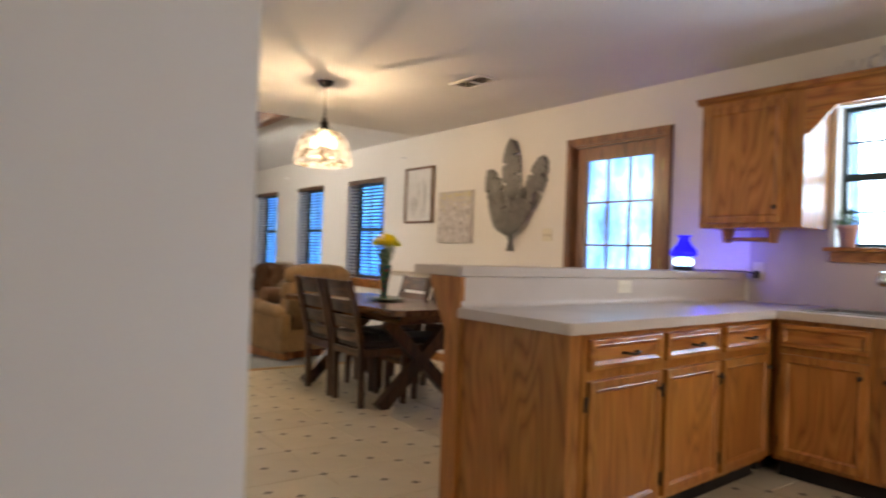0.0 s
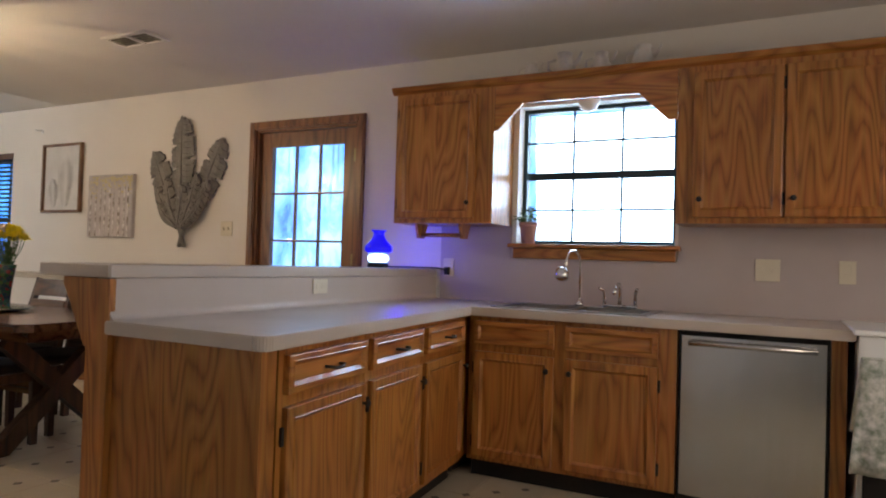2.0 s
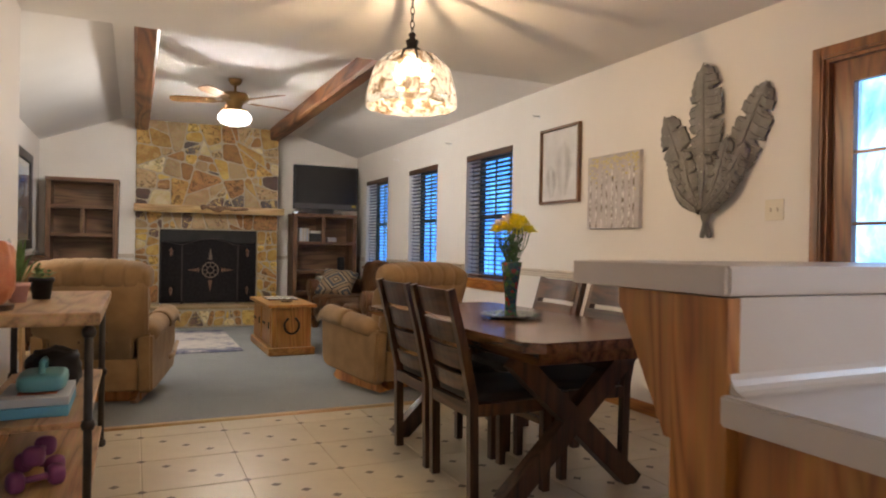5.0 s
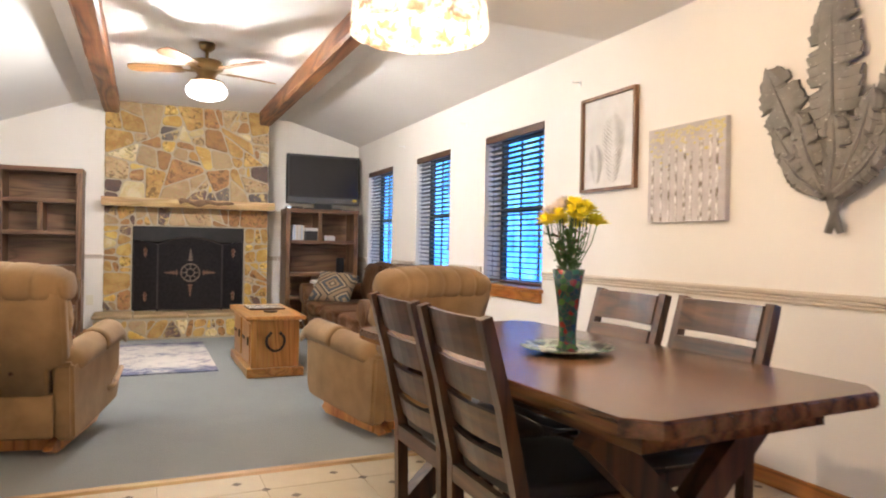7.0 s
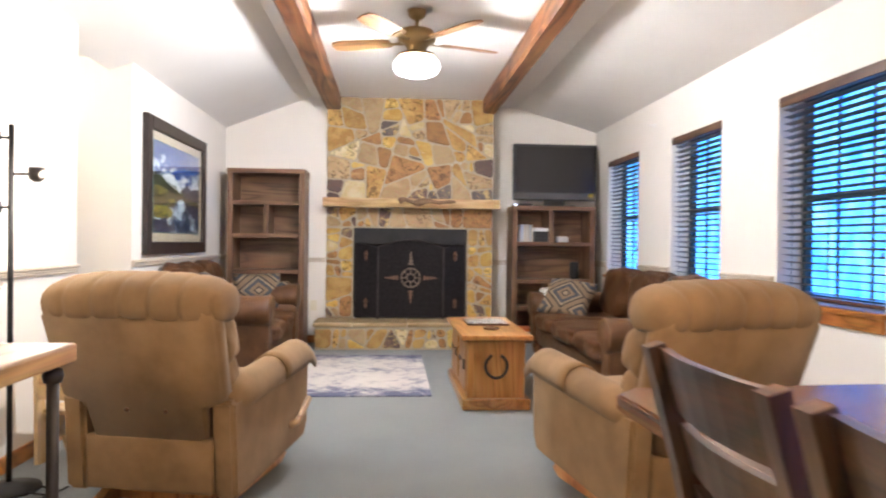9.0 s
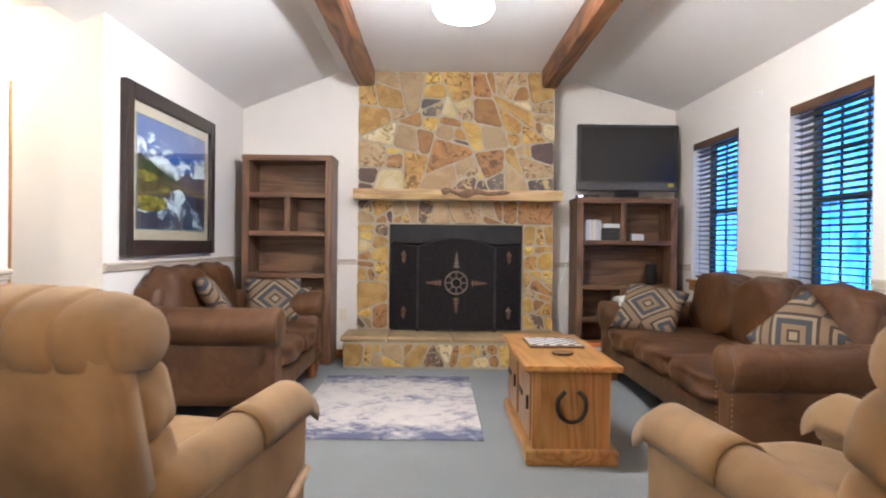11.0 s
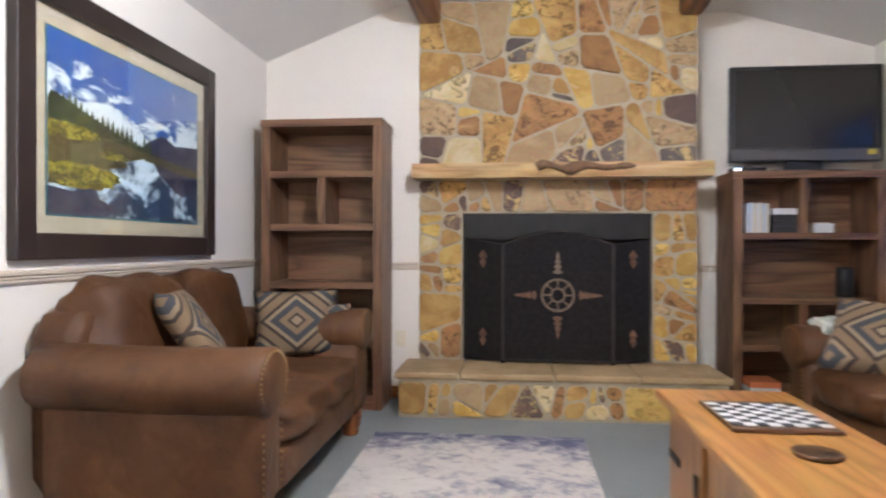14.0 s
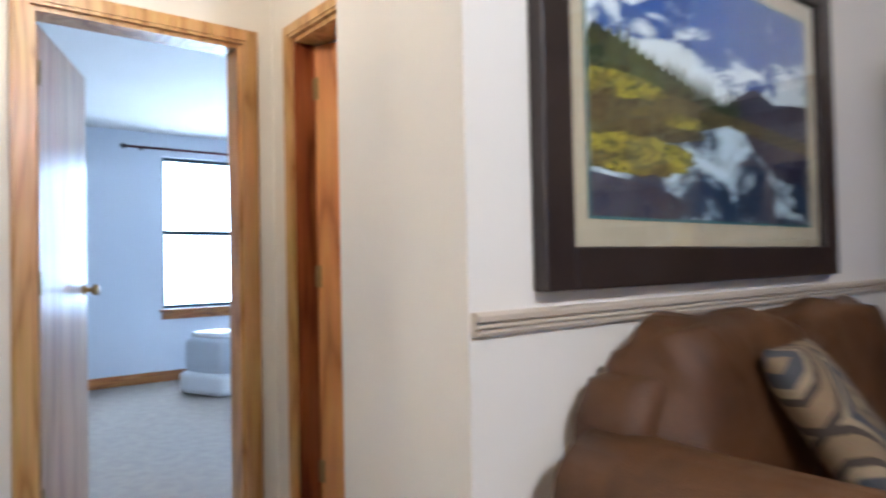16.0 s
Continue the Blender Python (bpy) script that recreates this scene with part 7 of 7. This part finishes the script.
part("fitter", lathe(bmesh.new(), [(0.055, 2.458), (0.13, 2.452), (0.138, 2.438), (0.132, 2.436), (0.06, 2.447)], 28), BRASS, fan, "brass shade fitter", True)

# landscape picture
pc = thing("landscape_picture", (0.6805, 9.95, 1.02), "mountain lake photograph in a wide dark frame", "picture", "", 90)
PW, PH = 1.57, 1.06
fw, mw = 0.10, 0.085
bm = bmesh.new()
for a in ((0, 0, fw, PH), (PW - fw, 0, PW, PH), (fw, 0, PW - fw, fw), (fw, PH - fw, PW - fw, PH)):
    box(bm, a[0], -0.045, a[1], a[2], -0.001, a[3], bevel=0.006)
FRAMEM = surface("espresso_frame", (0.016, 0.010, 0.009), (0.026, 0.016, 0.013), 8, 0.4, 200, 0.1)
part("frame", bm, FRAMEM, pc)
MATB = surface("mat_board", (0.52, 0.43, 0.31), (0.48, 0.39, 0.28), 12, 0.9, 300, 0.1)
part("mat", B(fw, -0.016, fw, PW - fw, -0.006, PH - fw), MATB, pc)
u0, u1, v0, v1 = fw + mw, PW - fw - mw, fw + mw - 0.01, PH - fw - mw + 0.01
part("bevel_line", B(u0 - 0.008, -0.0185, v0 - 0.008, u1 + 0.008, -0.0165, v1 + 0.008), plain("teal_line", (0.06, 0.16, 0.17), 0.7), pc)


def cloudy(name, sky_, cloud, lo, hi, squash, scale, seed, fall=0.0, level=0.0, third=None):
    m, nd, ln, bs = nodes_of(name)
    mp = mapped(nd, ln, (1, 1, squash))
    mp.inputs["Location"].default_value = (seed, seed, 0)
    n = noise_tex(nd, ln, mp.outputs[0], scale, 6, 0.6, 0.5)
    sp = nd.new("ShaderNodeSeparateXYZ")
    ln.new(mapped(nd, ln, (1, 1, 1)).outputs[0], sp.inputs[0])
    ma = nd.new("ShaderNodeMath")
    ma.operation = "MULTIPLY_ADD"
    ln.new(sp.outputs["Z"], ma.inputs[0])
    ma.inputs[1].default_value, ma.inputs[2].default_value = -fall, fall * level
    ad = nd.new("ShaderNodeMath")
    ln.new(n.outputs["Fac"], ad.inputs[0])
    ln.new(ma.outputs[0], ad.inputs[1])
    cl = mix(nd, ln, ramp_fac(nd, ln, ad.outputs[0], lo, hi), sky_, cloud)
    if third:
        n3 = noise_tex(nd, ln, mp.outputs[0], scale * 3, 6, 0.7, 1.0)
        cl = mix(nd, ln, ramp_fac(nd, ln, n3.outputs["Fac"], 0.44, 0.60), cl, third)
    ln.new(cl, bs.inputs["Base Color"])
    bs.inputs["Roughness"].default_value = 0.35
    return m


SKYP = cloudy("photo_sky", (0.016, 0.080, 0.30), (0.74, 0.78, 0.80), 0.47, 0.58, 2.8, 5.5, 3.0, 1.0, 0.70)
WATP = cloudy("photo_water", (0.022, 0.042, 0.085), (0.60, 0.70, 0.78), 0.46, 0.57, 1.3, 5.5, 8.0, -0.4, 0.32)
BUSH = cloudy("photo_bush", (0.42, 0.36, 0.03), (0.14, 0.095, 0.025), 0.42, 0.60, 1.6, 10, 1.0, 0, 0, (0.045, 0.042, 0.014))
BANK = cloudy("photo_reeds", (0.075, 0.06, 0.022), (0.025, 0.022, 0.014), 0.42, 0.60, 3.0, 14, 4.0, 0, 0, (0.12, 0.09, 0.035))
MTN = cloudy("photo_mountain", (0.02, 0.02, 0.05), (0.05, 0.05, 0.08), 0.4, 0.6, 1.0, 9, 2.0)
TREES = cloudy("photo_trees", (0.012, 0.025, 0.012), (0.04, 0.06, 0.02), 0.4, 0.6, 0.5, 18, 5.0)
mid = v0 + (v1 - v0) * 0.46


def sheet(name, pts, layer, m):
    y = -0.0187 - 0.0006 * layer
    bm = bmesh.new()
    bm.faces.new([bm.verts.new((a, y, b)) for a, b in pts])
    bmesh.ops.triangulate(bm, faces=bm.faces[:])
    return part(name, bm, m, pc)


UW, VH = u1 - u0, v1 - v0
P = lambda a, b: (u0 + a * UW, v0 + b * VH)
sheet("photo_sky", [P(0, 0.40), P(1, 0.40), P(1, 1), P(0, 1)], 1, SKYP)
sheet("photo_water", [P(0, 0), P(1, 0), P(1, 0.455), P(0, 0.455)], 2, WATP)
sheet("photo_mountain", [P(0.5, 0.43), P(1, 0.38), P(1, 0.58), P(0.9, 0.57), P(0.80, 0.55), P(0.70, 0.60), P(0.64, 0.57), P(0.55, 0.50)], 3, MTN)
rnd = random.Random(2)
tr = [P(0, 0.40), P(0.62, 0.42)]
for k in range(40, -1, -1):
    x = 0.6 * k / 40
    tr.append(P(x, 0.46 + 0.17 * (1 - x / 0.62) + (rnd.uniform(0.02, 0.10) if k % 2 else -0.01)))
sheet("photo_trees", tr, 4, TREES)
sheet("photo_bank", [P(0.55, 0.40), P(0.8, 0.36), P(1, 0.34), P(1, 0.40), P(0.8, 0.425), P(0.6, 0.45)], 5, BANK)
sheet("photo_reflection", [P(0.62, 0.40), P(0.8, 0.37), P(1, 0.345), P(1, 0.16), P(0.93, 0.20), P(0.84, 0.19), P(0.74, 0.26), P(0.66, 0.33)], 3, MTN)
sheet("photo_far_bank", [P(0, 0.27), P(0.30, 0.30), P(0.42, 0.36), P(0.60, 0.425), P(0.60, 0.45), P(0.36, 0.47), P(0, 0.52)], 5, BANK)
sheet("photo_shallows", [P(0, 0), P(0.30, 0), P(0.36, 0.04), P(0.30, 0.09), P(0.22, 0.12), P(0, 0.15)], 3, MTN)


def bush(name, cx, cy, rx, ry, layer, m=None):
    pts = []
    for k in range(30):
        t = 2 * math.pi * k / 30
        f = rnd.uniform(0.88, 1.1)
        pts.append(P(max(0.0, cx + rx * f * math.cos(t)), max(0.0, cy + ry * f * math.sin(t))))
    return sheet(name, pts, layer, m or BUSH)


bush("photo_meadow", 0.06, 0.47, 0.22, 0.045, 6)
bush("photo_thicket", 0.18, 0.335, 0.24, 0.05, 6, BANK)
bush("photo_shrub", 0.14, 0.225, 0.25, 0.075, 7)
bush("photo_tuft", 0.34, 0.38, 0.09, 0.03, 9)
glz = part("glazing", B(fw, -0.030, fw, PW - fw, -0.0285, PH - fw), GLASS, pc)
glz.visible_shadow = False

# floor lamp
lp = thing("floor_lamp", (0.83, 7.97, 0), "black metal floor lamp with three small spot heads", "lamp")
part("base", lathe(bmesh.new(), [(0.13, 0.0), (0.13, 0.012), (0.04, 0.03), (0.014, 0.04)], 28), BLACK, lp, "", True)
part("pole", tube(bmesh.new(), [(0, 0, 0.03), (0, 0, 1.64)], 0.012, 10), BLACK, lp, "", True)
for dx, dy, z in ((0.11, 0.0, 1.42), (-0.09, 0.03, 1.27), (-0.07, -0.02, 1.58)):
    part("arm", tube(bmesh.new(), [(0, 0, z), (dx * 0.7, dy * 0.7, z)], 0.006, 6), BLACK, lp)
    hd_ = part("head", lathe(bmesh.new(), [(0.012, -0.035), (0.03, -0.022), (0.034, 0.0), (0.032, 0.03), (0.028, 0.03), (0.02, 0.0)], 16, (dx, dy, z)), IRON, lp, "", True)
    hd_.visible_shadow = False

# console cart and what stands on it
ct_ = thing("console_table", (1.44, 6.085, 0), "rustic pine console table on black pipe legs", "console table")
part("top", B(-0.245, -0.635, 0.80, 0.245, 0.635, 0.85, bevel=0.008), PINEY, ct_)
part("lower_shelf", B(-0.21, -0.59, 0.40, 0.21, 0.59, 0.425, bevel=0.004), PINEY, ct_)
part("bottom_shelf", B(-0.21, -0.59, 0.09, 0.21, 0.59, 0.115, bevel=0.004), PINEY, ct_)
for x in (-0.205, 0.205):
    for y in (-0.585, 0.585):
        part("leg", tube(bmesh.new(), [(x, y, 0.0), (x, y, 0.80)], 0.016, 10), IRON, ct_, "", True)
        for z in (0.02, 0.41, 0.77):
            part("collar", lathe(bmesh.new(), [(0.022, -0.018), (0.027, 0.0), (0.022, 0.018)], 12, (x, y, z)), IRON, ct_, "", True)
for y in (-0.585, 0.585):
    part("foot_rail", tube(bmesh.new(), [(-0.205, y, 0.05), (0.205, y, 0.05)], 0.008, 6), IRON, ct_)
SALT = surface("salt_rock", (0.44, 0.13, 0.05), (0.54, 0.21, 0.09), 12, 0.45, 60, 0.5)
sl = thing("salt_lamp", (1.30, 5.64, 0.8505), "orange rock salt lamp on a wooden base", "lamp")
part("base", lathe(bmesh.new(), [(0.075, 0), (0.078, 0.02), (0.07, 0.022)], 20), DARKX, sl)
bm = soft(bmesh.new(), -0.078, -0.072, 0.021, 0.078, 0.072, 0.27, 0.6, 12, 2, 0.12)
part("rock", bm, SALT, sl)
potted("potted_plant", (1.34, 6.00, 0.8505), 0.045, 0.085, "spiky green plant in a pink pot", 16, 0.18, 0.008, POT, True, 4)
potted("potted_plant", (1.41, 6.17, 0.8505), 0.05, 0.10, "small green plant in a dark pot", 30, 0.05, 0.012, BLACK, False, 6)
gm = thing("game_boxes", (1.44, 5.80, 0.4255), "two flat colourful game boxes, stacked", "box")
part("box", B(-0.13, -0.19, 0, 0.13, 0.19, 0.04, bevel=0.003), plain("blue_card", (0.08, 0.28, 0.42), 0.55), gm)
part("box", B(-0.12, -0.17, 0.0405, 0.13, 0.18, 0.075, bevel=0.003), plain("grey_card", (0.42, 0.44, 0.46), 0.55), gm)
part("label", B(-0.06, -0.10, 0.0752, 0.08, 0.04, 0.0765), plain("red_card", (0.55, 0.12, 0.05), 0.55), gm)
tp = thing("toy_case", (1.46, 5.82, 0.5025), "teal plastic case with a loop handle", "case")
TEAL = plain("teal_plastic", (0.10, 0.30, 0.34), 0.4)
part("body", soft(bmesh.new(), -0.09, -0.13, 0, 0.09, 0.13, 0.075, 0.45, 6), TEAL, tp, "", True)
part("handle", tube(bmesh.new(), [(0, -0.07, 0.06), (0, -0.05, 0.115), (0, 0.05, 0.115), (0, 0.07, 0.06)], 0.012, 8), TEAL, tp, "", True)
bp = thing("black_bag", (1.46, 6.25, 0.4255), "small black bag on the console shelf", "bag")
part("body", soft(bmesh.new(), -0.11, -0.12, 0, 0.11, 0.12, 0.18, 0.6, 7, 1, 0.25), BLACK, bp, "", True)
PURP = plain("purple_vinyl", (0.20, 0.05, 0.16), 0.45)
for k, (x, y, z, r) in enumerate(((1.45, 5.72, 0.1155, 25), (1.44, 5.92, 0.1155, -35), (1.45, 5.83, 0.195, 80))):
    db = thing("dumbbell", (x, y, z), "small purple vinyl dumbbell", "dumbbell", "dumbbells", r)
    part("grip", tube(bmesh.new(), [(-0.06, 0, 0.042), (0.06, 0, 0.042)], 0.014, 8), PURP, db, "", True)
    for s in (-1, 1):
        part("weight", soft(bmesh.new(), s * 0.075 - 0.032, -0.042, 0.0, s * 0.075 + 0.032, 0.042, 0.084, 0.7, 5), PURP, db, "", True)
st = thing("pine_stool", (0.95, 8.40, 0), "small natural pine child's chair", "stool", "", -15)
PZ = wood("pine_upright", (0.48, 0.30, 0.13), (0.60, 0.41, 0.20), (0.68, 0.50, 0.28), 2, 0.45, 1.0, 3.0)
for x in (-0.15, 0.15):
    part("side", prism(bmesh.new(), [(-0.13, 0.0), (-0.08, 0.0), (-0.03, 0.10), (0.05, 0.10), (0.09, 0.0), (0.14, 0.0), (0.14, 0.27), (-0.08, 0.27), (-0.10, 0.50), (-0.14, 0.50)], x - 0.011, x + 0.011, "x"), PZ, st)
part("seat", B(-0.138, -0.10, 0.25, 0.138, 0.15, 0.272, bevel=0.004), PINE, st)
part("back_board", B(-0.138, -0.135, 0.33, 0.138, -0.115, 0.48, bevel=0.004), PINE, st)
cdl = thing("extension_cable", (0, 0, 0), "dark cord coiled on the carpet by the lamp", "cord")
part("wire", tube(bmesh.new(), [(0.83, 7.86, 0.012), (0.92, 7.74, 0.006), (1.02, 7.80, 0.006), (1.05, 7.92, 0.006), (0.97, 7.98, 0.012), (0.95, 7.9, 0.012), (1.06, 7.86, 0.014), (1.08, 7.98, 0.008)], 0.005, 6), BLACK, cdl, "", True)
sw_ = outlet((1.16, 5.35, 1.42), 90, 0.075, 1, "bronze switch plate on the dining wall", True)

# ---- hall and bedroom ----
HC = wood("hall_oak", (0.36, 0.17, 0.05), (0.52, 0.29, 0.10), (0.60, 0.36, 0.15), 2, 0.35, 1.0, 5.0, 0.2)
casing("door_frame_2", "x", -1.0, 9.21, 9.98, 2.03, 0.062, (HC, HC), 1, "golden oak casing round the bedroom door", jamb=0.12)
# Red-stained jamb wood, made darker to hold the doorway's shade
REDJ = wood("red_stained_shaded_jamb", (0.16, 0.035, 0.012), (0.28, 0.075, 0.025), (0.36, 0.115, 0.04), 2, 0.22, 0.8, 4.0, 0.4)
casing("door_frame_3", "y", 10.12, -0.80, -0.06, 2.03, 0.055, (HC, HC, REDJ), -1, "golden oak casing round the closet door", jamb=0.12)


def slab_door(name, place, turn, w, label, knob_x, m):
    o = thing(name, place, label, "door", kind="structure", turn=turn)
    part("slab", B(0, -0.018, 0.012, w, 0.018, 2.005, bevel=0.002), m, o)
    for s in (-1, 1):
        bm = lathe(bmesh.new(), [(0.026, 0), (0.026, 0.006), (0.01, 0.012), (0.01, 0.03), (0.025, 0.04), (0.026, 0.058), (0.012, 0.066)], 16)
        bmesh.ops.rotate(bm, verts=bm.verts, matrix=Matrix.Rotation(radians(90 * s), 3, "X"))
        bmesh.ops.translate(bm, verts=bm.verts, vec=(knob_x, -0.018 * s, 1.0))
        part("door_knob", bm, BRASS, o, "", True)
    for z in (0.2, 1.0, 1.78):
        part("hinge", B(-0.006, -0.024, z, 0.02, -0.0185, z + 0.09), BRASS, o)
    return o


BDOOR = wood("glossy_birch", (0.26, 0.15, 0.09), (0.36, 0.22, 0.14), (0.44, 0.29, 0.19), 2, 0.32, 0.8, 3.0, 0.12)
slab_door("door_2", (-1.135, 9.237, 0), 157, 0.73, "glossy flush bedroom door standing open", 0.67, BDOOR)
slab_door("door_3", (-0.775, 10.215, 0), 24, 0.685, "stained flush closet door standing open", 0.64, DOORW)
sash_window("window_5", (-5.16, BW[0] + 0.002, BW[2] + 0.002), 90, BW[1] - BW[0] - 0.004, BW[3] - BW[2] - 0.004, "dark framed double-hung bedroom window", 1, 2, BRONZE)
bs_ = thing("window_sill", (0, 0, 0), "stained wooden bedroom window sill", "sill", kind="structure")
part("board", B(-5.16, BW[0] - 0.04, BW[2] - 0.03, -5.04, BW[1] + 0.04, BW[2] - 0.001, bevel=0.004), OAKY, bs_)
part("apron", B(-5.099, BW[0] - 0.02, BW[2] - 0.10, -5.075, BW[1] + 0.02, BW[2] - 0.031), OAKY, bs_)
cr_ = thing("curtain_rod", (0, 0, 0), "dark metal curtain rod over the bedroom window", "curtain rod")
part("rod", tube(bmesh.new(), [(-5.03, BW[0] - 0.35, 2.26), (-5.03, BW[1] + 0.35, 2.26)], 0.012, 8), plain("plum_metal", (0.10, 0.03, 0.04), 0.4, 0.4), cr_, "", True)
part("finial", lathe(bmesh.new(), [(0.005, -0.03), (0.026, 0.0), (0.005, 0.03)], 12, (-5.03, BW[0] - 0.37, 2.26)), BLACK, cr_, "", True)
for yy in (BW[0] - 0.2, BW[1] + 0.2):
    part("bracket", B(-5.099, yy - 0.01, 2.24, -5.03, yy + 0.01, 2.26), BLACK, cr_)
moulding("baseboard_3", [board_x(-5.1, 1, 8.2, 13.0, 0.10)], "stained bedroom baseboard", OAKY)
lb = thing("litter_box", (-4.15, 11.05, 0), "white and grey covered plastic cat litter box", "litter box", "", 20)
part("tray", soft(bmesh.new(), -0.30, -0.24, 0.0, 0.30, 0.24, 0.20, 0.3, 6), WHITE, lb, "", True)
part("hood", soft(bmesh.new(), -0.27, -0.21, 0.16, 0.27, 0.21, 0.50, 0.35, 6), plain("grey_plastic", (0.55, 0.58, 0.62), 0.35), lb, "grey plastic hood", True)
part("lid", soft(bmesh.new(), -0.22, -0.17, 0.48, 0.22, 0.17, 0.54, 0.4, 5), WHITE, lb, "", True)

# ---- floor pieces ----
fv = bpy.data.objects["floor_vinyl_base"]
G, OX, OY = 0.4575, 1.845, 6.30
tile_me = None
bmk = bmesh.new()
i0, i1, j0, j1 = -4, 7, -15, 2
for i in range(i0, i1):
    for j in range(j0, j1):
        x, y = OX + G * i, OY + G * j
        xa, xb, ya, yb = max(x, 0.55), min(x + G, 4.99), max(y, -0.44), min(y + G, 6.974)
        if xb - xa < 0.05 or yb - ya < 0.05 or (xa < 1.0 and ya > 1.5):
            continue
        whole = abs(xb - xa - G) < 1e-3 and abs(yb - ya - G) < 1e-3
        if whole and tile_me:
            t_ = new("tile", tile_me)
        else:
            bm = bmesh.new()
            g_, cc = 0.0012, 0.003
            w_, h_ = xb - xa, yb - ya
            lo = [bm.verts.new((a, b, -0.0045)) for a, b in ((g_, g_), (w_ - g_, g_), (w_ - g_, h_ - g_), (g_, h_ - g_))]
            hi = [bm.verts.new((a, b, 0.0)) for a, b in ((g_ + cc, g_ + cc), (w_ - g_ - cc, g_ + cc), (w_ - g_ - cc, h_ - g_ - cc), (g_ + cc, h_ - g_ - cc))]
            for a in range(4):
                b = (a + 1) % 4
                bm.faces.new((lo[a], lo[b], hi[b], hi[a]))
            bm.faces.new(hi)
            t_ = mesh_ob("tile", bm, VINYL)
            if whole:
                tile_me = t_.data
        t_.parent = fv
        t_.location = (xa, ya, 0)
rows = []
for i in range(-30, 40):
    for j in range(-30, 30):
        x = OX + 0.1144 * i + 0.0
        y = OY - 0.1144 * i + G * j
        if 0.9 < x < 4.95 and -0.4 < y < 6.93 and not (x < 1.05 and y > 1.4):
            r_ = 0.026
            vs_ = [bmk.verts.new((x + r_ * math.cos(t), y + r_ * math.sin(t) * 0.95, 0.0008)) for t in (0, math.pi / 2, math.pi, 1.5 * math.pi)]
            bmk.faces.new(vs_)
inl = part("diamond_inlay", bmk, INLAY, fv, "small dark diamond inlays")
tagged(inl, kind="stuff")
